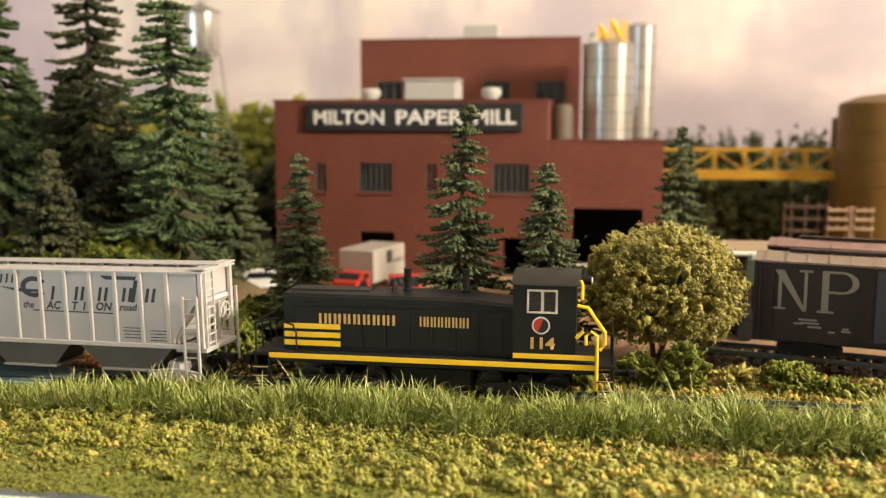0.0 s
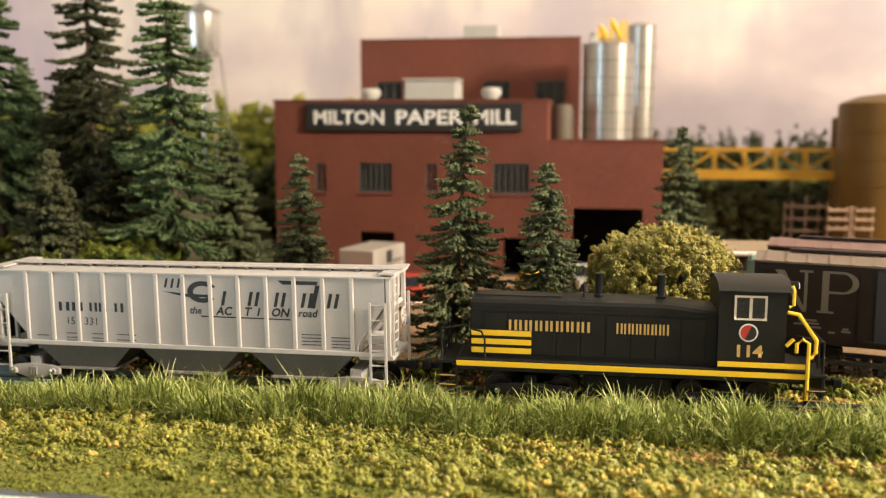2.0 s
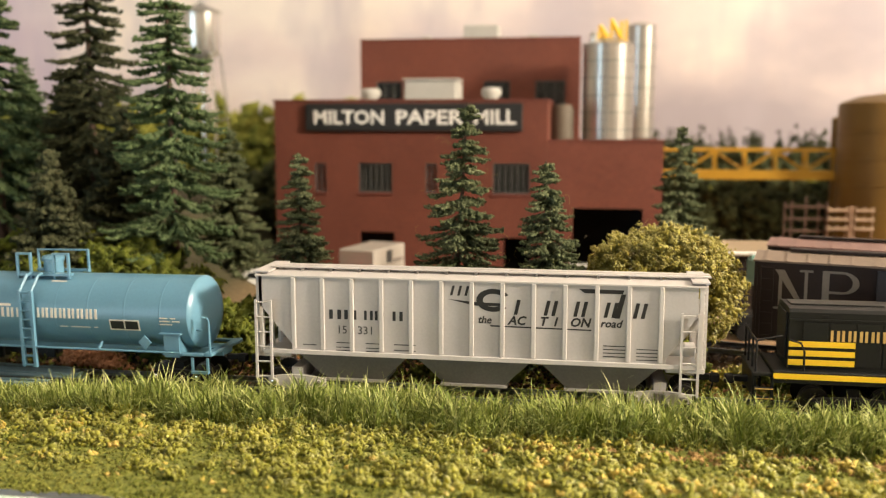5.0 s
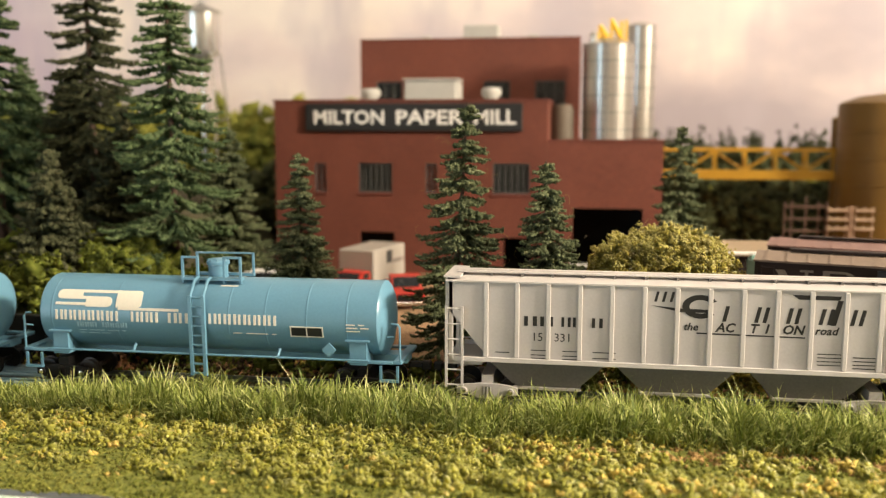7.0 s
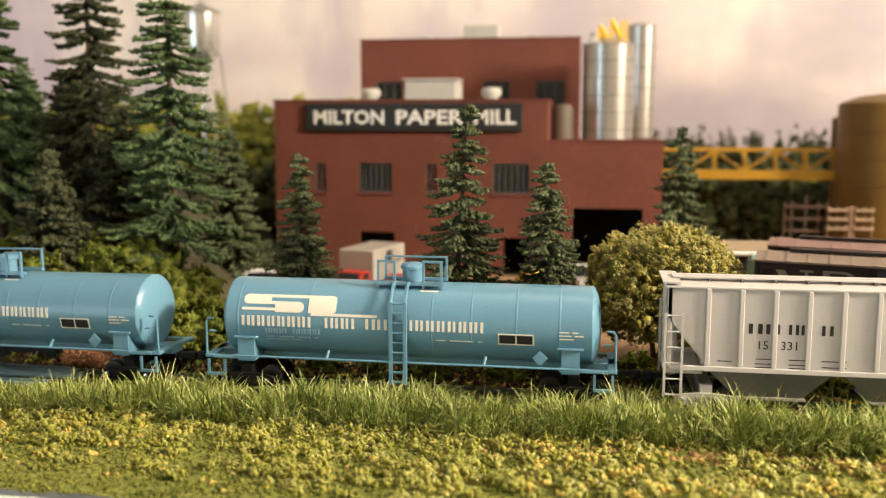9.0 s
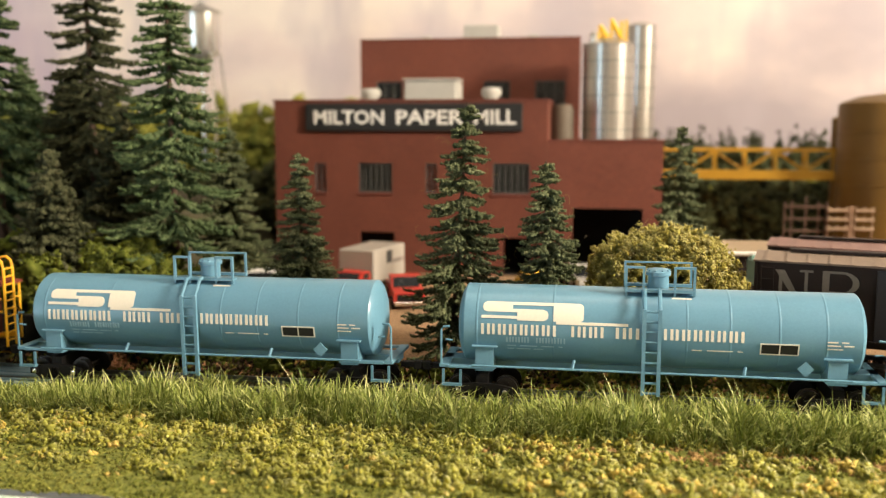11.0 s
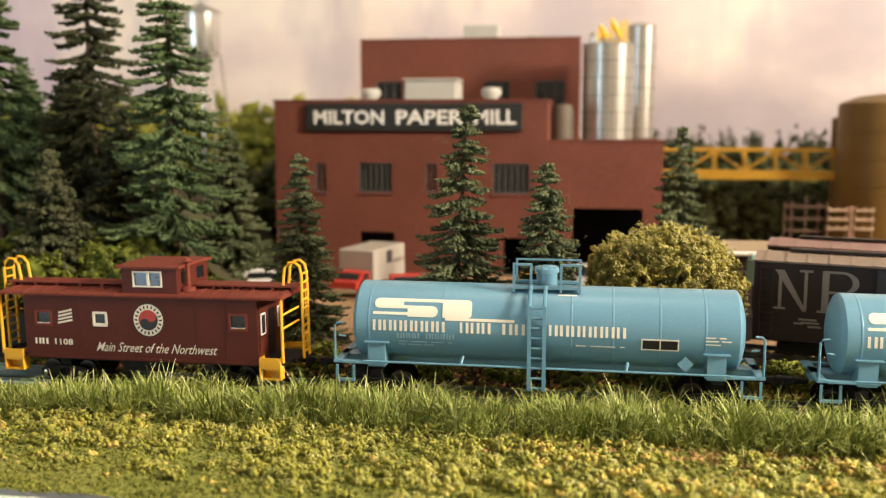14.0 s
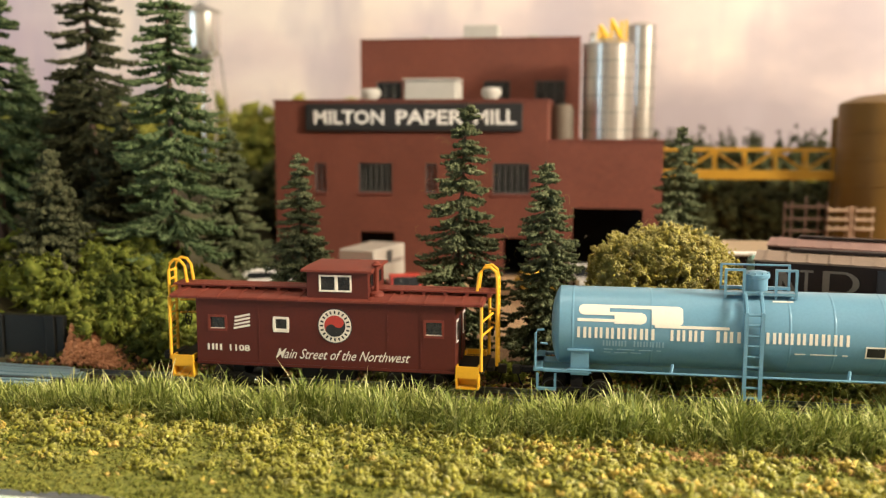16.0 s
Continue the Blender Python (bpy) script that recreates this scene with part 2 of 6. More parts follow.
def sky_paint():
    """Painted cloud backdrop: cream and pink above, lilac-grey cloud banks lower down."""
    m = bpy.data.materials.new("painted_sky")
    m.use_nodes = True
    nt = m.node_tree
    bsdf = nt.nodes["Principled BSDF"]
    tc = nt.nodes.new("ShaderNodeTexCoord")
    mp = nt.nodes.new("ShaderNodeMapping")
    mp.inputs["Scale"].default_value = (3.2, 1, 6.5)
    mp.inputs["Location"].default_value = (0.7, 0, 0.35)
    nt.links.new(tc.outputs["Object"], mp.inputs["Vector"])
    n1 = nt.nodes.new("ShaderNodeTexNoise")
    n1.inputs["Scale"].default_value, n1.inputs["Detail"].default_value, n1.inputs["Roughness"].default_value = 1.6, 5, 0.45
    nt.links.new(mp.outputs[0], n1.inputs["Vector"])
    sep = nt.nodes.new("ShaderNodeSeparateXYZ")
    nt.links.new(tc.outputs["Object"], sep.inputs[0])
    up = nt.nodes.new("ShaderNodeMapRange")
    up.inputs[1].default_value, up.inputs[2].default_value = 0.05, 0.30
    up.inputs[3].default_value, up.inputs[4].default_value = -0.12, 0.16
    nt.links.new(sep.outputs["Z"], up.inputs[0])
    east = nt.nodes.new("ShaderNodeMapRange")
    east.inputs[1].default_value, east.inputs[2].default_value, east.inputs[3].default_value, east.inputs[4].default_value = -0.45, 0.45, 0.06, -0.10
    nt.links.new(sep.outputs["X"], east.inputs[0])
    lift = nt.nodes.new("ShaderNodeMath")
    nt.links.new(up.outputs[0], lift.inputs[0])
    nt.links.new(east.outputs[0], lift.inputs[1])
    add = nt.nodes.new("ShaderNodeMath")
    nt.links.new(n1.outputs["Fac"], add.inputs[0])
    nt.links.new(lift.outputs[0], add.inputs[1])
    ramp = nt.nodes.new("ShaderNodeValToRGB")
    cols = [(0.30, (0.42, 0.36, 0.385)), (0.42, (0.54, 0.46, 0.465)), (0.54, (0.70, 0.585, 0.555)), (0.68, (0.81, 0.71, 0.63))]
    while len(ramp.color_ramp.elements) < len(cols):
        ramp.color_ramp.elements.new(0.5)
    for e, (p, c) in zip(ramp.color_ramp.elements, cols):
        e.position, e.color = p, (*c, 1)
    nt.links.new(add.outputs[0], ramp.inputs[0])
    mp2 = nt.nodes.new("ShaderNodeMapping")
    mp2.inputs["Scale"].default_value = (8, 1, 3.0)
    mp2.inputs["Location"].default_value = (0.35, 0, 0.2)
    nt.links.new(tc.outputs["Object"], mp2.inputs["Vector"])
    n3 = nt.nodes.new("ShaderNodeTexNoise")
    n3.inputs["Scale"].default_value, n3.inputs["Detail"].default_value = 1.5, 3
    nt.links.new(mp2.outputs[0], n3.inputs["Vector"])
    side = nt.nodes.new("ShaderNodeMapRange")
    side.inputs[1].default_value, side.inputs[2].default_value, side.inputs[3].default_value, side.inputs[4].default_value = 0.48, 0.64, 0.0, 0.7
    nt.links.new(n3.outputs["Fac"], side.inputs[0])
    streak = nt.nodes.new("ShaderNodeMix")
    streak.data_type = "RGBA"
    streak.inputs[7].default_value = (0.48, 0.42, 0.455, 1)
    nt.links.new(side.outputs[0], streak.inputs[0])
    nt.links.new(ramp.outputs[0], streak.inputs[6])
    far = nt.nodes.new("ShaderNodeMapRange")
    far.inputs[1].default_value, far.inputs[2].default_value, far.inputs[3].default_value, far.inputs[4].default_value = -0.56, -0.70, 0.0, 1.5
    nt.links.new(sep.outputs["X"], far.inputs[0])
    amount = nt.nodes.new("ShaderNodeMath")
    amount.operation, amount.use_clamp = "MULTIPLY", True
    nt.links.new(far.outputs[0], amount.inputs[0])
    nt.links.new(n3.outputs["Fac"], amount.inputs[1])
    smear = nt.nodes.new("ShaderNodeMix")
    smear.data_type = "RGBA"
    smear.inputs[7].default_value = (0.50, 0.40, 0.50, 1)
    nt.links.new(amount.outputs[0], smear.inputs[0])
    nt.links.new(streak.outputs[2], smear.inputs[6])
    nt.links.new(smear.outputs[2], bsdf.inputs["Base Color"])
    bsdf.inputs["Roughness"].default_value = 0.8
    return m


def brick_courses(m):
    """Adds fine brick courses, 2.6 by 0.85 mm, to a wall paint."""
    nt = m.node_tree
    bsdf = nt.nodes["Principled BSDF"]
    base = bsdf.inputs["Base Color"].links[0].from_socket
    tc = nt.nodes.new("ShaderNodeTexCoord")
    sep = nt.nodes.new("ShaderNodeSeparateXYZ")
    nt.links.new(tc.outputs["Object"], sep.inputs[0])
    add = nt.nodes.new("ShaderNodeMath")
    nt.links.new(sep.outputs["X"], add.inputs[0])
    nt.links.new(sep.outputs["Y"], add.inputs[1])
    com = nt.nodes.new("ShaderNodeCombineXYZ")
    nt.links.new(add.outputs[0], com.inputs["X"])
    nt.links.new(sep.outputs["Z"], com.inputs["Y"])
    br = nt.nodes.new("ShaderNodeTexBrick")
    br.inputs["Scale"].default_value = 1.0
    br.inputs["Brick Width"].default_value, br.inputs["Row Height"].default_value, br.inputs["Mortar Size"].default_value = 0.0026, 0.00095, 0.00012
    br.inputs["Color1"].default_value, br.inputs["Color2"].default_value, br.inputs["Mortar"].default_value = (0.78, 0.78, 0.78, 1), (1.12, 1.06, 1.0, 1), (1.25, 1.5, 1.6, 1)
    nt.links.new(com.outputs[0], br.inputs["Vector"])
    mul = nt.nodes.new("ShaderNodeMix")
    mul.data_type, mul.blend_type = "RGBA", "MULTIPLY"
    mul.inputs[0].default_value = 0.8
    nt.links.new(base, mul.inputs[6])
    nt.links.new(br.outputs["Color"], mul.inputs[7])
    nt.links.new(mul.outputs[2], bsdf.inputs["Base Color"])


brick_courses(M["brick"])
M["ground"] = ground_material()
M["sky"] = sky_paint()


# ---- building blocks (all lengths in millimetres) ----
def link_mesh(name, me, material, parent=None, label=""):
    me.materials.append(material)
    ob = new(name, me)
    if parent:
        ob.parent = parent
    return tagged(ob, label) if label else ob


def part(name, bm, material, parent, label="", smooth=False):
    """One mesh under a thing or a part."""
    me = bpy.data.meshes.new(name)
    bmesh.ops.recalc_face_normals(bm, faces=bm.faces)
    bmesh.ops.scale(bm, vec=(MM, MM, MM), verts=bm.verts)
    if smooth:
        for f in bm.faces:
            f.smooth = True
        for e in bm.edges:
            e.smooth = e.is_manifold and e.calc_face_angle(4) < 0.6
    bm.to_mesh(me)
    bm.free()
    return link_mesh(name, me, material, parent, label)


def thing(name, x, y, z, rz=0, label="", category="", group="", kind=""):
    ob = new(name)
    ob.empty_display_size = 0.005
    ob.matrix_basis = pose(x * MM, y * MM, z * MM, 0, 0, rz)
    return tagged(ob, label, category, group, kind)


def box(bm, x0, x1, y0, y1, z0, z1, bevel=0.0):
    vs = [bm.verts.new((x, y, z)) for x in (x0, x1) for y in (y0, y1) for z in (z0, z1)]
    fs = [bm.faces.new([vs[i] for i in q]) for q in ((0, 1, 3, 2), (4, 6, 7, 5), (0, 4, 5, 1), (2, 3, 7, 6), (0, 2, 6, 4), (1, 5, 7, 3))]
    if bevel:
        es = {e for f in fs for e in f.edges}
        bmesh.ops.bevel(bm, geom=list(es), offset=bevel, segments=1, affect="EDGES", profile=0.5)
    return bm


def boxm(*a, **k):
    return box(bmesh.new(), *a, **k)


def prism(bm, pts, a, b, axis="y"):
    """A flat outline pushed along an axis: (x, z) along y, (y, z) along x, (x, y) along z."""
    put = {"y": lambda p, d: (p[0], d, p[1]), "x": lambda p, d: (d, p[0], p[1]), "z": lambda p, d: (p[0], p[1], d)}[axis]
    A = [bm.verts.new(put(p, a)) for p in pts]
    B = [bm.verts.new(put(p, b)) for p in pts]
    bm.faces.new(A)
    bm.faces.new(B[::-1])
    for i in range(len(pts)):
        j = (i + 1) % len(pts)
        bm.faces.new((A[i], B[i], B[j], A[j]))
    return bm


def rod(bm, pts, r, sides=6, r2=None):
    """A round bar along a line of points."""
    pts = [Vector(p) for p in pts]
    rings = []
    for i, p in enumerate(pts):
        d = (pts[min(i + 1, len(pts) - 1)] - pts[max(i - 1, 0)]).normalized()
        u = d.orthogonal().normalized() if abs(d.z) > 0.9 else d.cross(Vector((0, 0, 1))).normalized()
        v = d.cross(u)
        rr = r + ((r2 if r2 is not None else r) - r) * i / max(1, len(pts) - 1)
        rings.append([bm.verts.new(p + (u * math.cos(k * 2 * math.pi / sides) + v * math.sin(k * 2 * math.pi / sides)) * rr) for k in range(sides)])
    for a, b in zip(rings, rings[1:]):
        for k in range(sides):
            bm.faces.new((a[k], a[(k + 1) % sides], b[(k + 1) % sides], b[k]))
    bm.faces.new(rings[0][::-1])
    bm.faces.new(rings[-1])
    return bm


def lathe(bm, profile, cx=0, cy=0, cz=0, sides=32, axis="z"):
    """Turns a profile of (radius, height) round an axis."""
    rings = []
    for r, h in profile:
        ring = []
        for k in range(sides):
            c, s = r * math.cos(k * 2 * math.pi / sides), r * math.sin(k * 2 * math.pi / sides)
            ring.append(bm.verts.new({"z": (cx + c, cy + s, cz + h), "x": (cx + h, cy + c, cz + s), "y": (cx + c, cy + h, cz + s)}[axis]))
        rings.append(ring)
    for a, b in zip(rings, rings[1:]):
        for k in range(sides):
            bm.faces.new((a[k], a[(k + 1) % sides], b[(k + 1) % sides], b[k]))
    bm.faces.new(rings[0][::-1])
    bm.faces.new(rings[-1])
    return bm


def wall_with_openings(bm, x0, x1, z0, z1, y0, y1, openings):
    """A thick wall from x0 to x1 with rectangular openings (xa, xb, za, zb) through it."""
    xs = sorted({x0, x1, *[v for o in openings for v in o[:2]]})
    zs = sorted({z0, z1, *[v for o in openings for v in o[2:]]})
    solid = lambda i, j: 0 <= i < len(xs) - 1 and 0 <= j < len(zs) - 1 and not any(o[0] <= xs[i] < o[1] and o[2] <= zs[j] < o[3] for o in openings)
    vs = {}

    def v(i, j, y):
        if (i, j, y) not in vs:
            vs[i, j, y] = bm.verts.new((xs[i], y, zs[j]))
        return vs[i, j, y]
    for i in range(len(xs) - 1):
        for j in range(len(zs) - 1):
            if not solid(i, j):
                continue
            for y in (y0, y1):
                bm.faces.new((v(i, j, y), v(i + 1, j, y), v(i + 1, j + 1, y), v(i, j + 1, y)))
            for di, dj, p, q in ((-1, 0, (i, j), (i, j + 1)), (1, 0, (i + 1, j), (i + 1, j + 1)), (0, -1, (i, j), (i + 1, j)), (0, 1, (i, j + 1), (i + 1, j + 1))):
                if not solid(i + di, j + dj):
                    bm.faces.new((v(*p, y0), v(*q, y0), v(*q, y1), v(*p, y1)))
    return bm


def words(text, size, x, z, surface, material, parent, name, squeeze=1.0, slant=0.0, bold=0.0, align="LEFT", rise=0.0):
    """Raised lettering on a side that faces the track's near side; surface(z) gives its y."""
    cu = bpy.data.curves.new(name, "FONT")
    cu.body, cu.size, cu.align_x, cu.offset, cu.shear, cu.resolution_u = text, size, align, bold, slant, 2
    tmp = bpy.data.objects.new(name, cu)
    scene.collection.objects.link(tmp)
    me = bpy.data.meshes.new_from_object(tmp.evaluated_get(bpy.context.evaluated_depsgraph_get()))
    bpy.data.objects.remove(tmp)
    bpy.data.curves.remove(cu)
    for v in me.vertices:
        X, Z = x + v.co.x * squeeze, z + v.co.y + v.co.x * squeeze * rise
        v.co = (X * MM, (surface(Z) - 0.12) * MM, Z * MM)
    me.materials.clear()
    return link_mesh(name, me, material, parent)


def patch(bm, outline, surface, lift=0.12):
    """A thin raised patch with an outline of (x, z) points."""
    A = [bm.verts.new((x, surface(z) - lift, z)) for x, z in outline]
    B = [bm.verts.new((x, surface(z) + 0.1, z)) for x, z in outline]
    bm.faces.new(A)
    for i in range(len(A)):
        j = (i + 1) % len(A)
        bm.faces.new((A[i], B[i], B[j], A[j]))
    return bm


def bars(x0, x1, z0, z1, counts, surface, material, parent, gap=0.2, word_gap=1.0, slant=0.0, pair=True):
    """Plain upright bars for writing: counts are the numbers of letter widths in each group, each filled by a pair of thin bars."""
    n = sum(counts) + word_gap * (len(counts) - 1)
    w = (x1 - x0) / n
    x = x0
    lean = slant * (z1 - z0)
    for c in counts:
        for _ in range(c):
            full = w * (1 - gap)
            for a, b in (((x, x + 0.3 * full), (x + 0.68 * full, x + full)) if pair else ((x, x + 0.5 * full),)):
                part("letter_bar", patch(bmesh.new(), [(a, z0), (b, z0), (b + lean, z1), (a + lean, z1)], surface), material, parent)
            x += w
        x += w * word_gap


def lines(x0, x1, z0, z1, counts, surface, material, parent):
    """Print too small to read, as plain thin bars."""
    n = sum(counts) + len(counts) - 1
    w = (x1 - x0) / n
    bm = bmesh.new()
    x = x0
    for c in counts:
        patch(bm, [(x, z0), (x + w * c, z0), (x + w * c, z1), (x, z1)], surface)
        x += w * (c + 1)
    tagged(part("fine_print", bm, material, parent), kind="stuff")


LUMP = (np.array([(1, 0, 0), (-1, 0, 0), (0, 1, 0), (0, -1, 0), (0, 0, 1), (0, 0, -1)], float) * 1.12,
        np.array([(0, 2, 4), (2, 1, 4), (1, 3, 4), (3, 0, 4), (2, 0, 5), (1, 2, 5), (3, 1, 5), (0, 3, 5)]))


def solid_mesh(name, verts, tris, smooth=False):
    me = bpy.data.meshes.new(name)
    verts, tris = np.asarray(verts, np.float32) * MM, np.asarray(tris, np.int32)
    me.vertices.add(len(verts))
    me.vertices.foreach_set("co", verts.ravel())
    me.loops.add(tris.size)
    me.loops.foreach_set("vertex_index", tris.ravel())
    me.polygons.add(len(tris))
    me.polygons.foreach_set("loop_start", np.arange(0, tris.size, 3, dtype=np.int32))
    me.polygons.foreach_set("loop_total", np.full(len(tris), 3, np.int32))
    if smooth:
        me.polygons.foreach_set("use_smooth", np.ones(len(tris), bool))
    me.update(calc_edges=True)
    me.validate()
    return me


def clump_mesh(name, centres, radii, rng, stretch=(1, 1, 1), rough=0.3, smooth=False, uneven=0.3):
    """Many small lumps of foam, each of its own shape."""
    iv, it = LUMP
    centres = np.asarray(centres, float)
    n, k = len(centres), len(iv)
    q = rng.normal(size=(n, 4))
    q /= np.linalg.norm(q, axis=1)[:, None]
    w, x, y, z = q.T
    R = np.stack([1 - 2 * (y * y + z * z), 2 * (x * y - z * w), 2 * (x * z + y * w), 2 * (x * y + z * w), 1 - 2 * (x * x + z * z), 2 * (y * z - x * w),
                  2 * (x * z - y * w), 2 * (y * z + x * w), 1 - 2 * (x * x + y * y)], 1).reshape(n, 3, 3)
    shape = iv[None] * (1 + rng.uniform(-rough, rough, (n, k, 1))) * rng.uniform(1 - uneven, 1 + uneven, (n, 1, 3))
    V = np.einsum("nij,nkj->nki", R, shape) * np.asarray(radii)[:, None, None] * np.asarray(stretch) + centres[:, None]
    T = it[None] + (np.arange(n) * k)[:, None, None]
    return solid_mesh(name, V.reshape(-1, 3), T.reshape(-1, 3), smooth)


def bend(x):
    """How far the main line swings away (y) and dips (z) from its straight, level run at x: a curve of about 0.7 m radius at the bank's end."""
    u = np.clip(-np.asarray(x, float) - 105, 0, 182)
    ease = np.clip(u - 102, 0, 80)
    dy = np.where(u < 102, 7e-4 * u * u, 7.28 + 0.143 * ease - 0.143 * ease * ease / 160)
    return dy, -2.5 * np.minimum(dy / 7, 1.25)


def height(x, y):
    """The lie of the land: a flat yard, a wooded bank at one end."""
    x, y = np.asarray(x, float), np.asarray(y, float)
    s = lambda v, a, b: np.clip((v - a) / (b - a), 0, 1) ** 2 * (3 - 2 * np.clip((v - a) / (b - a), 0, 1))
    bank = 38 * s(-x, 105, 200) * s(y, 34, 120) * (1 - 0.95 * s(y, 165, 225) * s(x, -260, -220)) + 22 * s(-x, 200, 330) * s(y, 60, 260)
    bed = s(y, -30, -6) * (1 - s(y, 36, 58))
    return -6 + bank + 4 * s(y, 480, 700) - 4 * bed - 3.2 * s(-x, 110, 215) * s(y, -30, 0) * (1 - s(y, 44, 70))


# ---- the setting ----
def ground():
    xs = np.concatenate([np.linspace(-1100, -260, 40), np.linspace(-250, 250, 168), np.linspace(262, 800, 30)])
    ys = np.concatenate([np.linspace(-116, 140, 100), np.linspace(146, 780, 90)])
    X, Y = np.meshgrid(xs, ys)
    Z = height(X, Y)
    for i in range(X.shape[0]):
        for j in range(X.shape[1]):
            n = noise.noise((X[i, j] * 0.08, Y[i, j] * 0.08, 3)) * 0.5 + noise.noise((X[i, j] * 0.3, Y[i, j] * 0.3, 9)) * 0.3
            Z[i, j] += n
    V = np.stack([X.ravel(), Y.ravel(), Z.ravel()], 1)
    ny, nx = X.shape
    idx = np.arange(nx * ny).reshape(ny, nx)
    a, b, c, d = idx[:-1, :-1].ravel(), idx[:-1, 1:].ravel(), idx[1:, 1:].ravel(), idx[1:, :-1].ravel()
    T = np.concatenate([np.stack([a, b, c], 1), np.stack([a, c, d], 1)])
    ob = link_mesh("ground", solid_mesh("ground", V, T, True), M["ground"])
    tagged(ob, "brown dirt yard and mossy green foam ground of a model layout", "ground", kind="structure")


def fascia():
    t = thing("fascia", 0, -116.5, -9, label="pale glossy front edge board of the layout", category="edge board", kind="structure")
    part("board", boxm(-1100, 800, -60, 0, -4, 1.5, bevel=0.8), M["fascia"], t)
    part("apron", boxm(-1100, 800, -64, -60, -890, 3, bevel=0.8), M["fascia"], t)


def room():
    b = part("backdrop", boxm(-1100, 800, 780, 790, -60, 900), M["sky"], None)
    tagged(b, "painted cloudy sky backdrop in cream and lilac", "backdrop", kind="structure")
    w = part("wall_south", wall_with_openings(bmesh.new(), -2550, 2500, -900, 1900, -2550, -2500, [(-2500, -1600, -850, 650)]), M["plaster"], None)
    tagged(w, "plain warm white plastered room wall with an added window", "wall", kind="structure")
    wn = thing("added_window", -2050, -2500, -850, label="tall plain window added out of view", category="window", kind="structure")
    for x in (-450, -2, 448):
        part("window_frame", boxm(x - 20 + (20 if x < -10 else 0) - (18 if x > 10 else 0), x + 20 + (20 if x < -10 else 0) - (18 if x > 10 else 0), -12, -2, 0, 1500, bevel=2), M["white"], wn)
    # housings and cords are added, unseen, to carry the three lamps
    for where, target, size, power in LAMPS:
        c = thing("added_lamp", where[0] * 1000, where[1] * 1000, where[2] * 1000 + 12, label="round white lamp added out of view", category="lamp", group="room lamps")
        r = size * 500
        part("housing", lathe(bmesh.new(), [(r, 0), (r + 12, 2), (r + 12, 30), (r * 0.4, 60)], sides=32), M["white"], c, "", True)
        part("cord", rod(bmesh.new(), [(0, 0, 60), (0, 0, 1900 - where[2] * 1000 - 12)], 4, 8), M["black_iron"], c)
    for name, a in (("wall_west", (-2600, -2550, -2500, 900, -900, 1900)), ("wall_east", (2500, 2550, -2500, 900, -900, 1900)),
                    ("wall_north", (-2550, 2500, 900, 950, -900, 1900)),
                    ("floor", (-2550, 2500, -2500, 900, -950, -900)), ("ceiling", (-2550, 2500, -2500, 900, 1900, 1950))):
        w = part(name, boxm(*a), M["plaster"], None)
        tagged(w, "plain warm white plastered room surface", name.split("_")[0], kind="structure")


def sweep(bm, outline, xs, path):
    """Pushes an outline of (y, z) points along x, following path(x) = (y, z) offsets."""
    rings = []
    for x in xs:
        dy, dz = path(x)
        rings.append([bm.verts.new((x, p[0] + float(dy), p[1] + float(dz))) for p in outline])
    for p, q in zip(rings, rings[1:]):
        for k in range(len(outline)):
            j = (k + 1) % len(outline)
            bm.faces.new((p[k], q[k], q[j], p[j]))
    bm.faces.new(rings[0])
    bm.faces.new(rings[-1][::-1])
    return bm


def track(name, x, y, z, rz, length, near=None, path=None):
    t = thing(name, x, y, z, rz, "model railway track with steel rails on brown ties", "track", kind="structure")
    go = path or (lambda v: (np.zeros_like(np.asarray(v, float)), np.zeros_like(np.asarray(v, float))))
    local = lambda v: go(np.asarray(v, float) + x)
    xs = sorted({-length / 2, length / 2, *[v - x for v in range(-310, -95, 10) if path]})
    for s in (-8.25, 8.25):
        out = [(s - 0.5, 0), (s + 0.5, 0), (s + 0.5, -0.8), (s + 0.2, -1), (s + 0.2, -1.9), (s + 1.1, -2.2), (s + 1.1, -2.4), (s - 1.1, -2.4), (s - 1.1, -2.2), (s - 0.2, -1.9), (s - 0.2, -1), (s - 0.5, -0.8)]
        part("rail", sweep(bmesh.new(), out, xs, local), M["rail"], t)
    bm = boxm(-1.4, 1.4, -15, 15, -4.6, -2.4, bevel=0.25)
    bmesh.ops.scale(bm, vec=(MM, MM, MM), verts=bm.verts)
    me = bpy.data.meshes.new("tie")
    bm.to_mesh(me)
    bm.free()
    me.materials.append(M["tie"])
    span = near or length / 2
    k = int(span / 6.6)
    for i in range(-k, k + 1):
        tie = new("tie", me)
        tie.parent = t
        dy, dz = local(i * 6.6)
        dy2, _ = local(i * 6.6 + 1)
        tie.matrix_basis = pose(i * 6.6 * MM, (random.uniform(-0.4, 0.4) + float(dy)) * MM, float(dz) * MM, 0, 0, math.degrees(float(dy2 - dy)))
    rng = np.random.default_rng(5)
    n = int(min(length, 700) * 11)
    half = min(length, 700) / 2
    cx, cy = rng.uniform(-half, half, n), rng.normal(0, 10, n).clip(-21, 21)
    cz = -4.4 - np.maximum(0, np.abs(cy) - 13) * 0.25 + rng.uniform(-0.3, 0.3, n)
    dy, dz = local(cx)
    b = link_mesh("ballast", clump_mesh("ballast", np.stack([cx, cy + dy, cz + dz], 1), rng.uniform(0.5, 0.95, n), rng), M["ballast"], t)
    tagged(b, "grey stone ballast", kind="stuff")


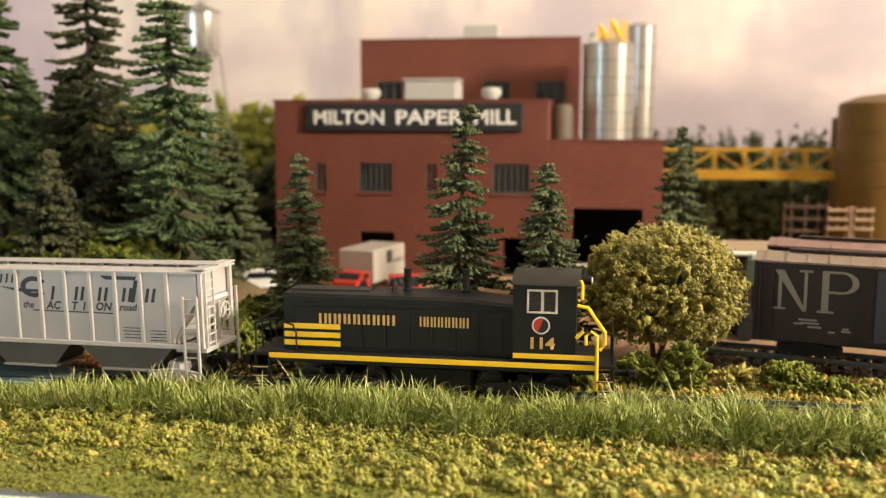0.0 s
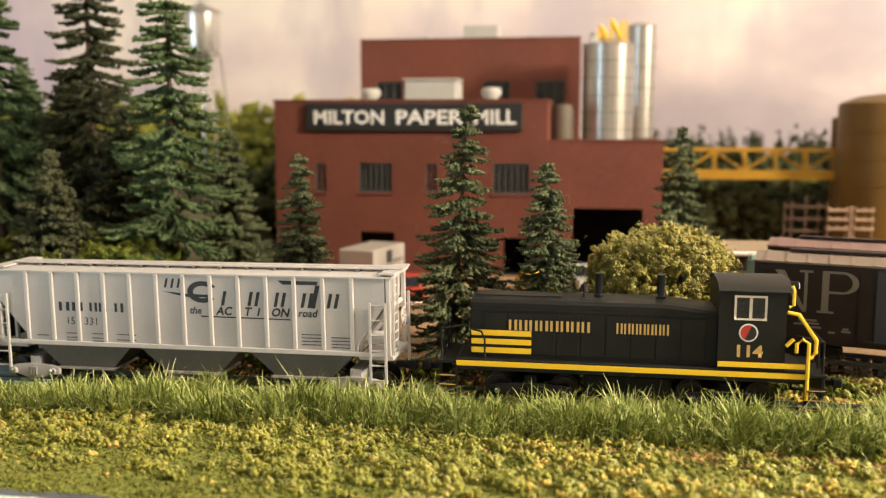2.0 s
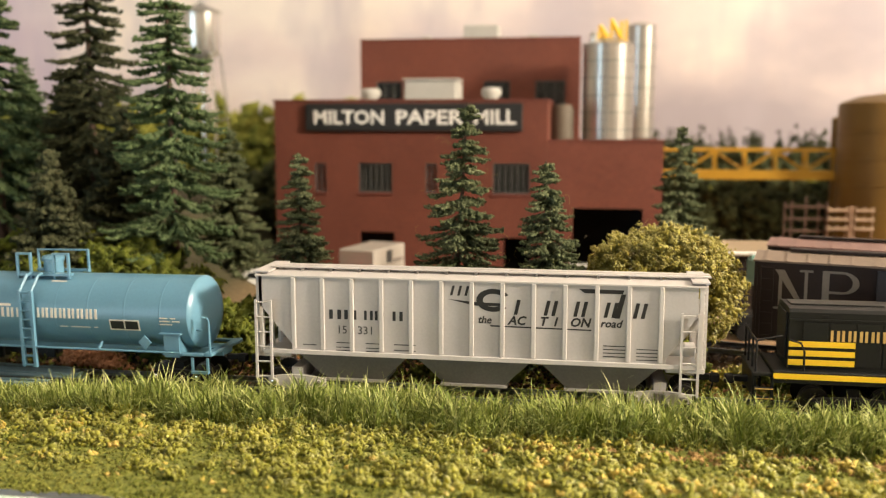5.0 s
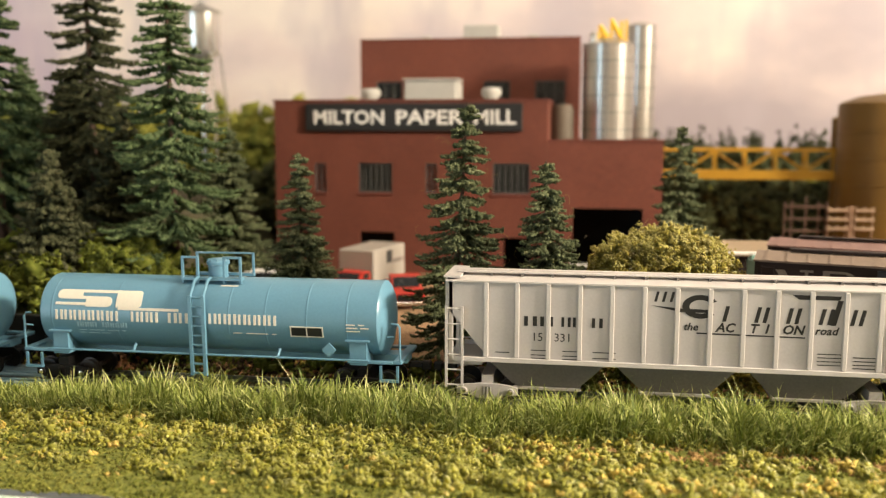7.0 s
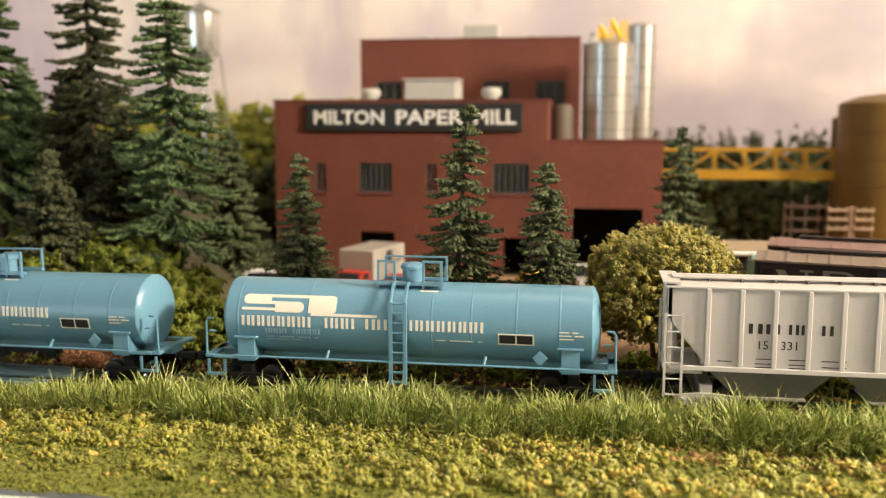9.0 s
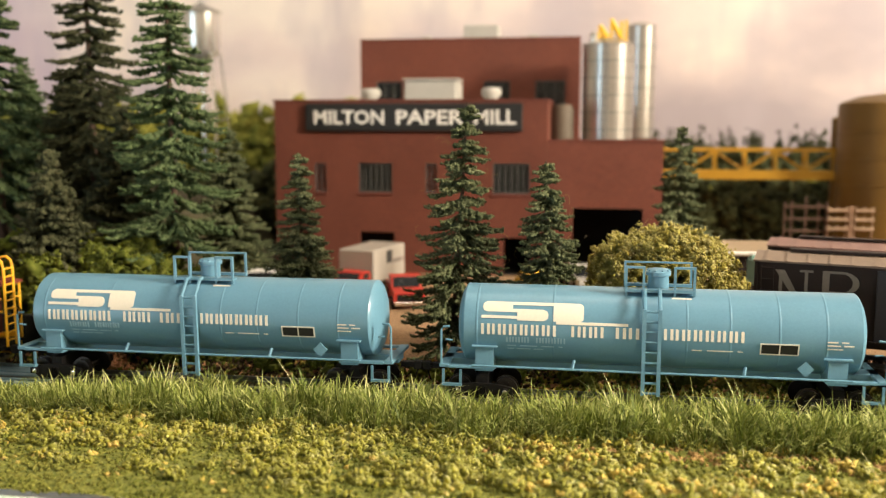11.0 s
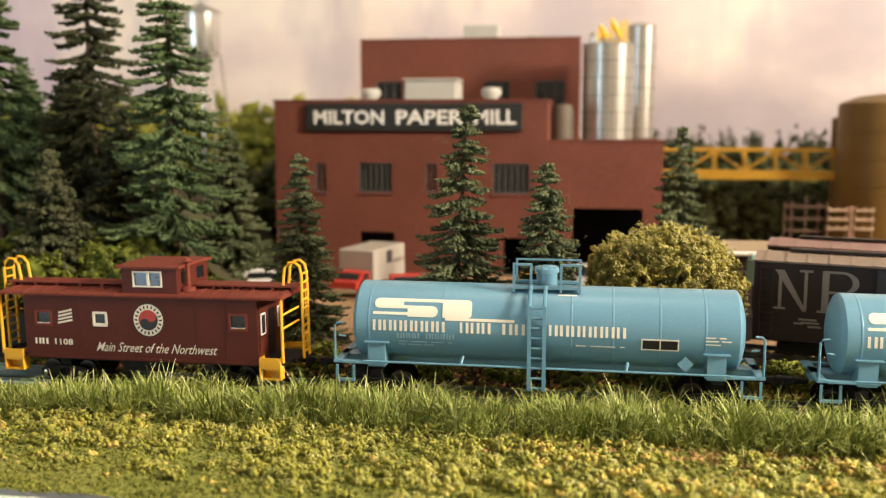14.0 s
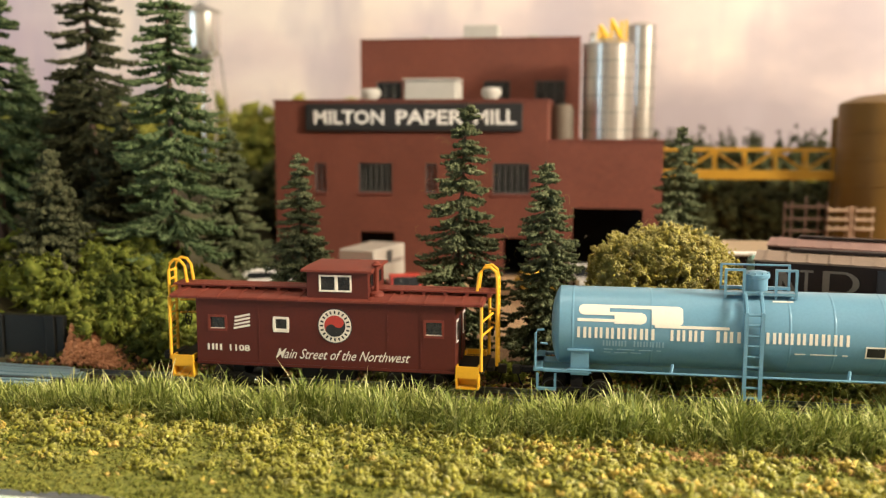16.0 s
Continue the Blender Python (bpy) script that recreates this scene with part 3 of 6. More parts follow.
# ---- paper mill ----
def framed_window(parent, x0, x1, z0, z1, y, bars_n, infill="dark_glass"):
    w = part("window", boxm(x0, x1, y + 2.5, y + 3.2, z0, z1), M[infill], parent)
    fr = bmesh.new()
    t = 1.1
    for a in ((x0, x1, z0, z0 + t), (x0, x1, z1 - t, z1), (x0, x0 + t, z0 + t, z1 - t), (x1 - t, x1, z0 + t, z1 - t)):
        box(fr, a[0], a[1], y + 0.6, y + 2.4, a[2], a[3])
    part("frame", fr, M["window_grey"], w)
    for i in range(1, bars_n):
        X = x0 + (x1 - x0) * i / bars_n
        part("mullion", boxm(X - 0.35, X + 0.35, y + 1, y + 2.4, z0 + t, z1 - t), M["window_grey"], w)
    part("sill", boxm(x0 - 1, x1 + 1, y - 1.2, y + 0.5, z0 - 1.6, z0 - 0.1, bevel=0.2), M["brick_trim"], w)
    return w


def paper_mill():
    t = thing("paper_mill", 0, 0, -6, label="red brick paper mill with stepped flat roofs and black name board", category="factory building")
    Y = 335
    win = [(-158.5, -149, 64, 86.5), (-122.5, -95.5, 64, 87), (-69, -60, 64, 87), (-16.5, 12, 64, 87.5)]
    door = [(-122.5, -94.5, 0, 32.5), (-8, 14, 0, 30)]
    part("wall", wall_with_openings(bmesh.new(), -191, 25, 0, 135, Y, Y + 4, win + door), M["brick"], t)
    dock = [(45, 97.5, 0, 54)]
    part("wall", wall_with_openings(bmesh.new(), 25.1, 111.5, 0, 104.5, Y, Y + 4, dock), M["brick"], t)
    part("wall", boxm(-191, -187, Y + 4.05, Y + 150, 0, 135), M["brick"], t)
    part("wall", boxm(21, 25, Y + 4.05, Y + 85, 0, 134.6), M["brick"], t)
    part("wall", boxm(107.5, 111.5, Y + 4.05, Y + 150, 0, 104.5), M["brick"], t)
    part("wall", boxm(-191, 111.5, Y + 150.1, Y + 154, 0, 104), M["brick"], t)
    part("roof", boxm(-187, 21, Y + 4.1, Y + 150, 126, 129), M["roof_grey"], t, "grey flat roof")
    part("roof", boxm(25.2, 107.4, Y + 4.1, Y + 150, 96, 99), M["roof_grey"], t, "grey flat roof")
    # near-black floor and sheet stand for the unlit interior behind the doors
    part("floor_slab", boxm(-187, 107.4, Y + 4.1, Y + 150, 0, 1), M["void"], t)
    part("interior_shade_sheet", boxm(-186, 107, Y + 60, Y + 61, 1, 96), M["void"], t, "near-black sheet for the shade inside")
    cop = bmesh.new()
    box(cop, -191.8, 25.8, Y - 0.8, Y + 4.6, 135.05, 136.4, bevel=0.2)
    box(cop, 20.4, 25.8, Y + 4.7, Y + 85, 134.65, 136.3, bevel=0.2)
    part("coping", cop, M["brick_trim"], t)
    part("coping", boxm(26, 112.2, Y - 0.8, Y + 4.6, 104.55, 105.8, bevel=0.2), M["brick_trim"], t)
    # upper tower, set back
    T = Y + 110
    tw = [(-134, -110, 134, 154.5), (-37, -14, 134, 154.5), (8, 34, 134, 154.5)]
    part("wall", wall_with_openings(bmesh.new(), -148, 46, 129.1, 190.5, T, T + 4, tw), M["brick"], t)
    part("wall", boxm(-148, -144, T + 4.1, T + 44, 129.1, 190.5), M["brick"], t)
    part("wall", boxm(42, 46, T + 4.1, T + 44, 96, 190.5), M["brick"], t)
    part("wall", boxm(21.2, 42, T - 0.5, T + 3, 99.1, 129), M["brick"], t)
    part("wall", boxm(-144, 42, T + 40, T + 44, 129.1, 190.5), M["brick"], t)
    part("roof", boxm(-144, 42, T + 4.1, T + 40, 183, 185), M["roof_grey"], t, "grey flat roof")
    part("coping", boxm(-148.8, 46.8, T - 0.8, T + 4.6, 190.55, 191.8, bevel=0.2), M["brick_trim"], t)
    for o in tw:
        framed_window(t, *o, T, 3)
    for o, n in zip(win, (2, 6, 2, 6)):
        framed_window(t, *o, Y, n, "mill_glass" if n > 2 else "brick_trim")
    # name board
    s = part("name_board", boxm(-164.5, 6, Y - 3, Y - 0.1, 112.0, 133.2, bevel=0.4), M["black_sign"], t, "black board with white raised capitals")
    fl = lambda z: Y - 3
    for word, x0, x1 in (("MILTON", -157.6, -101), ("PAPER", -91.5, -38.5), ("MILL", -31, 1.4)):
        ob = words(word, 16, 0, 116.4, fl, M["white"], s, "lettering", bold=0.42)
        xs = [v.co.x for v in ob.data.vertices]
        zs = [v.co.z for v in ob.data.vertices]
        k, kz = (x1 - x0) * MM / (max(xs) - min(xs)), 11.2 * MM / (max(zs) - min(zs))
        a, c = min(xs), min(zs)
        for v in ob.data.vertices:
            v.co.x = x0 * MM + (v.co.x - a) * k
            v.co.z = 117.0 * MM + (v.co.z - c) * kz
    # roof machinery
    u = part("air_handler", boxm(-92, -49, Y + 28, Y + 62, 129.05, 152, bevel=1.5), M["roof_grey"], t, "pale grey rooftop air unit")
    part("lid", boxm(-93, -48, Y + 27, Y + 63, 152.05, 153.5, bevel=0.5), M["roof_grey"], u)
    for x in (-121, -22):
        v = part("roof_vent", lathe(bmesh.new(), [(6, 0), (6, 10), (8, 11), (8, 15), (6.5, 17)], x, Y + 36, 129.05, 20), M["roof_grey"], t, "round grey roof vent", True)
    part("penthouse", boxm(-57, -26, T + 12, T + 34, 185.05, 204, bevel=0.8), M["roof_grey"], t, "pale grey rooftop box")
    for x in (-90, 5):
        part("roof_vent", lathe(bmesh.new(), [(5, 0), (5, 6), (6.5, 7), (4, 9.5)], x, T + 12, 185.05, 16), M["roof_grey"], t, "", True)
    # ductwork on the low roof beside the tower, its colour darkened for shade
    part("duct", lathe(bmesh.new(), [(9, 0), (9, 30), (7, 34)], 34, Y + 60, 99.05, 20), M["shaded_duct"], t, "round roof duct, its brown dimmed for shade", True)


def silo(x, y, z0, r, z1, label):
    t = thing("silo", x, y, z0, label=label, category="silo", group="silos behind the mill")
    h = z1 - z0
    part("shell", lathe(bmesh.new(), [(r, 0), (r, h), (r * 0.5, h + r * 0.22), (r * 0.12, h + r * 0.3)], sides=48), M["tin"], t, "", True)
    k = 11 if h > 150 else 6
    for i in range(k + 1):
        zz = h * i / k
        part("hoop", lathe(bmesh.new(), [(r + 0.05, -0.5), (r + 0.55, -0.3), (r + 0.55, 0.3), (r + 0.05, 0.5)], cz=min(max(zz, 0.6), h - 0.6), sides=48), M["tin_dark"], t)
    return t


def silos():
    a = silo(70, 405, 93.1, 20.6, 175.5, "galvanised metal silo with hoops and caged ladder")
    lad = bmesh.new()
    for dx in (-2.4, 2.4):
        rod(lad, [(dx - 3, -22.5, 1), (dx - 3, -22.5, 86)], 0.45)
    for i in range(30):
        rod(lad, [(-5.4, -22.5, 1 + i * 2.85), (-0.6, -22.5, 1 + i * 2.85)], 0.3, 4)
    for i in range(15):
        pts = [(-3 + 3.6 * math.cos(u), -22.5 - 4.5 * math.sin(u), 4 + i * 5.8) for u in np.linspace(0, math.pi, 7)]
        rod(lad, pts, 0.3, 4)
    for zz in (6, 36, 66, 82):
        rod(lad, [(-3, -22.5, zz), (-3, -20.2, zz)], 0.5, 4)
    part("ladder", lad, M["tin_dark"], a, "caged steel ladder")
    silo(100.2, 506, -6, 12.8, 199.6, "tall slender galvanised silo with hoops")
    g = bmesh.new()
    for x0, x1, za, zb in ((-8.6, -6.6, 84, 97), (0.6, 3.0, 84, 102), (8.4, 11.0, 84, 100), (12.4, 14.6, 82, 101)):
        box(g, x0, x1, -8, -6, za, zb)
    for p, q in (((-7.6, 97), (-0.4, 86)), ((1.8, 101), (9.4, 86)), ((-7, 88), (1.5, 86)), ((4, 84), (13.4, 84))):
        rod(g, [(p[0], -7, p[1]), (q[0], -7, q[1])], 1.9, 4)
    part("roof_vent", lathe(bmesh.new(), [(3.4, 83), (3.4, 88), (4.2, 88.4), (2.8, 91), (0.8, 92)], -12, -10, 0, 16), M["silver"], a, "small pale roof vent", True)
    part("gantry", g, M["bright_yellow"], a, "bright yellow railing on the silo top")


def water_tower():
    t = thing("water_tower", -348, 560, 0, label="silver water tower with conical roof on braced legs", category="water tower")
    part("tank", lathe(bmesh.new(), [(4, 166), (9, 176), (18, 183), (19, 185.5), (19, 224.5), (20, 225.5)], sides=40), M["silver"], t, "", True)
    part("roof", lathe(bmesh.new(), [(22, 225.6), (11, 231), (1.5, 235.5), (0.6, 238)], sides=40), M["tin_dark"], t, "", True)
    part("riser", rod(bmesh.new(), [(0, 0, 0), (0, 0, 166)], 2.8, 12), M["silver"], t, "", True)
    for sx in (-1, 1):
        for sy in (-1, 1):
            part("leg", rod(bmesh.new(), [(sx * 27, sy * 27, 0), (sx * 15, sy * 11, 186)], 1.3, 8), M["silver"], t)
    for k, zz in ((0.3, 56), (0.62, 115)):
        r = 27 - 12 * k
        ry = 27 - 16 * k
        br = bmesh.new()
        for p, q in (((-r, -ry), (r, -ry)), ((r, -ry), (r, ry)), ((r, ry), (-r, ry)), ((-r, ry), (-r, -ry))):
            rod(br, [(*p, zz), (*q, zz)], 0.7, 5)
        part("brace", br, M["silver"], t)


def yellow_tanks():
    for x, y, r, h, lab in ((296, 440, 37, 128, "large mustard yellow storage tank with domed top"), (279, 505, 10, 118, "slim mustard yellow tank beside the large one")):
        t = thing("storage_tank", x, y, -2, label=lab, category="storage tank", group="yellow tanks")
        part("shell", lathe(bmesh.new(), [(r, 0), (r, h), (r - 1, h + 0.065 * r), (r * 0.6, h + 0.2 * r), (r * 0.1, h + 0.27 * r)], sides=56), M["mustard"], t, "", True)
        for i in range(1, 6):
            part("seam", lathe(bmesh.new(), [(r, -0.4), (r + 0.4, -0.2), (r + 0.4, 0.2), (r, 0.4)], cz=h * i / 6, sides=56), M["mustard"], t)
    b = thing("conveyor_bridge", 0, 452, 0, label="yellow lattice conveyor bridge between mill and tanks", category="conveyor bridge")
    for yy in (-7, 7):
        part("chord", boxm(112, 262, yy - 1, yy + 1, 88, 91, bevel=0.2), M["signal_yellow"], b)
        part("chord", boxm(112, 262, yy - 1, yy + 1, 64.5, 72, bevel=0.2), M["signal_yellow"], b)
        n = 6
        for i in range(n + 1):
            X = 113 + 148 * i / n
            part("post", boxm(X - 0.9, X + 0.9, yy - 0.8, yy + 0.8, 72, 88), M["signal_yellow"], b)
            if i < n:
                X2 = X + 148 / n
                a, c = ((X, 72), (X2, 88)) if i % 2 else ((X, 88), (X2, 72))
                part("diagonal", rod(bmesh.new(), [(a[0], yy, a[1]), (c[0], yy, c[1])], 0.8, 5), M["signal_yellow"], b)
    part("deck", boxm(112, 262, -6, 6, 66, 68), M["mustard"], b)
    part("bent", boxm(258, 262, -5, 5, -6, 64.4), M["mustard"], b)


def pallet_racks():
    t = thing("stake_rack", 216, 342, -6, label="brown wooden stake rack with open rails, dimmed for shade", category="rack", group="wooden racks by the yard")
    for dx, top in ((-15, 60), (-10, 61), (0, 64), (9, 60), (14.5, 61)):
        part("post", boxm(dx - 0.7, dx + 0.7, -1, 1, 0, top, bevel=0.15), M["dimmed_wood"], t)
    for zz in (38, 47, 56):
        part("rail", boxm(-16, 15.5, -2.2, -1.05, zz, zz + 1.8, bevel=0.15), M["dimmed_wood"], t)
    t = thing("stake_rack", 247, 338, -6, label="pale weathered stake rack with a thick middle post", category="rack", group="wooden racks by the yard")
    part("post", boxm(-1.6, 1.6, -1, 1, 0, 58, bevel=0.15), M["wood"], t, "thick brown post")
    for x0, x1 in ((-16.6, -2.6), (2.2, 15.6)):
        for zz in (40.4, 47.2, 54):
            part("rail", boxm(x0, x1, -2.6, -1.05, zz, zz + 2.2, bevel=0.15), M["pale_wood"], t, "pale rail")
            for x in (x0 + 0.8, (x0 + x1) / 2, x1 - 0.8):
                part("stub", boxm(x - 0.5, x + 0.5, -1.0, 0.2, zz - 0.6, zz + 3.6), M["pale_wood"], t)
        for x in (x0 + 0.8, x1 - 0.8):
            part("leg", boxm(x - 0.45, x + 0.45, 0.25, 1.2, 0, 54), M["wood"], t)


# ---- trees and foam ----
def spruce(x, y, h, r, material, seed, label, lean=0.0, z=None, fullness=1.0, lump=1.0):
    rng = np.random.default_rng(seed)
    z0 = float(height(x, y)) - 1 if z is None else z
    t = thing("spruce_tree", x, y, z0, label=label, category="tree", group="spruce trees")
    tr = rod(bmesh.new(), [(lean * 0.0, 0, -2), (lean * 0.3, 0, h * 0.35), (lean * 0.7, 0, h * 0.7), (lean, 0, h * 0.99)], max(1.4, h * 0.014), 10, 0.35)
    part("trunk", tr, M["bark"], t, "brown trunk", True)
    C, R = [], []

    def finger(x0, y0, zs, az, L, down, thick):
        n = int(max(4, L / (0.78 * lump)))
        v = np.linspace(0.0, 1, n)
        dz = -down * L * v ** 1.15 + 0.55 * down * L * v ** 3
        for rep in range(2):
            j = thick * (0.85 - 0.3 * v)
            C.append(np.stack([x0 + np.cos(az) * L * v + rng.normal(0, 0.45, n) * j, y0 + np.sin(az) * L * v + rng.normal(0, 0.45, n) * j, zs + dz + rng.normal(0, 0.38, n) * j], 1))
            R.append(lump * rng.uniform(0.6, 1.05, n) * (1.1 - 0.28 * v))
    zz = h * 0.12
    while zz < h * 0.99:
        u = zz / h
        reach = r * ((1 - u) ** 0.74 * 0.95 + 0.05) * (1 - 0.3 * max(0, 0.22 - u) / 0.22)
        k = max(4, int(7.0 * fullness * (0.62 + 0.5 * (1 - u))))
        off = rng.uniform(0, 6.3)
        for i in range(k):
            az = off + i * 2 * math.pi / k + rng.normal(0, 0.28)
            L = reach * rng.uniform(0.55, 1.15)
            zs = zz + rng.normal(0, h * 0.008)
            down = (0.18 + 0.36 * (1 - u)) if u < 0.88 else -0.25
            finger(lean * u, 0, zs, az, L, down, lump)
            if L > 5 * lump:
                for q in (0.34, 0.58):
                    for sd in (-1, 1):
                        a2 = az + sd * rng.uniform(0.35, 0.75)
                        L2 = L * (0.98 - q) * rng.uniform(0.65, 1.05)
                        zq = zs - down * L * q ** 1.15 + 0.55 * down * L * q ** 3
                        finger(lean * u + math.cos(az) * L * q, math.sin(az) * L * q, zq, a2, L2, down * 1.3, lump)
        zz += h * 0.040 * rng.uniform(0.75, 1.3) * (1.12 - 0.45 * u)
    C, R = np.concatenate(C), np.concatenate(R)
    link_mesh("crown", clump_mesh("crown", C, R, rng, rough=0.5), material, t)
    return t


def foam_heap(name, blobs, material, seed, label, category, size=1.0, density=1.0, kind="", origin=(0, 0, 0), trunk=None, fine=9):
    """A shrub of foam: lumps on the skins of a few soft, uneven masses (x, y, z, rx, ry, rz)."""
    rng = np.random.default_rng(seed)
    t = thing(name, *origin, label=label, category=category, kind=kind)
    C, R = [], []
    for bx, by, bz, rx, ry, rz in blobs:
        n = int(density * 0.42 * (rx * ry + ry * rz + rx * rz) / (size * size) / 2.2)
        d = rng.normal(size=(n, 3))
        d /= np.linalg.norm(d, axis=1)[:, None]
        ph = rng.uniform(0, 6.3, 6)
        bumpy = 1 + 0.10 * np.sin(d[:, 0] * 7 + ph[0]) * np.sin(d[:, 2] * 8 + ph[1]) + 0.09 * np.sin(d[:, 1] * 11 + ph[2]) * np.sin(d[:, 0] * 13 + ph[3])
        rad = bumpy * (1 - np.abs(rng.normal(0, 0.12, n))) + rng.normal(0, 0.03, n)
        seeds = d * rad[:, None] * (rx, ry, rz) + (bx, by, bz)
        k = fine
        sub = rng.normal(0, 1.15 * size, (n, k, 3)) * rng.uniform(0.6, 1.35, (n, 1, 1))
        C.append((seeds[:, None] + sub).reshape(-1, 3))
        R.append(size * rng.uniform(0.42, 0.98, n * k))
        C.append((seeds - (bx, by, bz)) * 0.91 + (bx, by, bz))
        R.append(size * rng.uniform(1.6, 2.5, n))
    C, R = np.concatenate(C), np.concatenate(R)
    keep = C[:, 2] > -4.5
    link_mesh("foliage", clump_mesh("foliage", C[keep], R[keep], rng, rough=0.7, uneven=0.7), material, t)
    if trunk:
        for p in trunk:
            part("trunk", rod(bmesh.new(), p, 1.6, 8, 0.8), M["bark"], t, "brown twig trunk", True)
    return t


def wisps(parent, centre, radius, n, seed, material):
    """Loose hair-thin fibres that stick out of a foam tree."""
    rng = np.random.default_rng(seed)
    bm = bmesh.new()
    for _ in range(n):
        d = Vector(rng.normal(size=3))
        d.normalize()
        side = d.orthogonal().normalized()
        p = Vector(centre) + Vector((d.x * radius[0], d.y * radius[1], d.z * radius[2])) * 0.95
        ln = rng.uniform(3, 9)
        sg = rng.uniform(-1, 1)
        rod(bm, [p, p + d * ln * 0.35 + side * ln * 0.25 * sg, p + d * ln * 0.5 + side * ln * 0.7 * sg, p + d * ln * 0.35 + side * ln * 1.05 * sg], 0.05, 3)
    tagged(part("fibre", bm, material, parent, "hair-thin loose fibres"), kind="stuff")


def trees():
    spruce(-178, 124, 186, 47, M["spruce"], 3, "bright green flocked spruce tree on the wooded bank", lump=1.2, fullness=1.1)
    spruce(-254, 172, 222, 46, M["spruce_dark"], 4, "very dark green spruce tree on the wooded bank", fullness=1.2, lump=1.3)
    spruce(-300, 142, 196, 40, M["spruce"], 5, "green spruce tree on the wooded bank", lump=1.4)
    spruce(-340, 232, 104, 42, M["spruce"], 6, "green spruce tree farther up the bank", lump=1.5)
    spruce(-168, 186, 94, 31, M["spruce_grey"], 7, "grey-green spruce tree behind the bright green one", lump=1.2)
    spruce(-92, 92, 104, 30, M["spruce_grey"], 8, "small dark grey-green spruce tree beside the yard", lump=0.9, fullness=1.4)
    t1 = spruce(-6, 66, 131, 33, M["spruce_grey"], 9, "tall grey-green spruce tree in front of the mill", lean=7, lump=0.9, fullness=1.4)
    t2 = spruce(42, 64, 103, 30, M["spruce_grey"], 10, "small grey-green spruce tree in front of the mill", lean=-3, lump=0.9, fullness=1.4)
    spruce(113, 205, 117, 33, M["spruce_grey"], 11, "grey-green spruce tree beside the mill's end wall", lump=1.3)
    spruce(-240, 100, 70, 32, M["spruce_dark"], 12, "low dark spruce tree among bushes", lump=1.8, fullness=0.9)
    spruce(-222, 150, 90, 36, M["spruce_dark"], 13, "broad dark spruce tree deep on the bank", lump=2.1, fullness=0.9)
    spruce(-290, 210, 100, 40, M["spruce_dark"], 14, "broad dark spruce tree deep on the bank", lump=2.2, fullness=0.9)
    wisps(t1, (4, 0, 62), (22, 22, 52), 34, 72, M["olive"])
    wisps(t2, (0, 0, 48), (19, 19, 40), 26, 73, M["olive"])
    rt = foam_heap("round_tree", [(0, 0, 43, 33, 28, 27), (-12, -6, 34, 25, 22, 20), (14, -6, 36, 24, 20, 22), (4, -4, 56, 22, 20, 14), (-16, -2, 46, 20, 18, 20), (18, 0, 44, 19, 18, 19)], M["olive"], 21,
              "round olive-yellow fibrous foam tree", "tree", 0.62, 0.82, fine=13, origin=(95, 78, -6), trunk=[[(-2, 0, -1), (-4, 0, 14), (-6, -2, 30)], [(-2, 0, 0), (3, 1, 14), (9, 0, 30)]])
    wisps(rt, (0, -2, 40), (36, 30, 30), 420, 71, M["olive"])


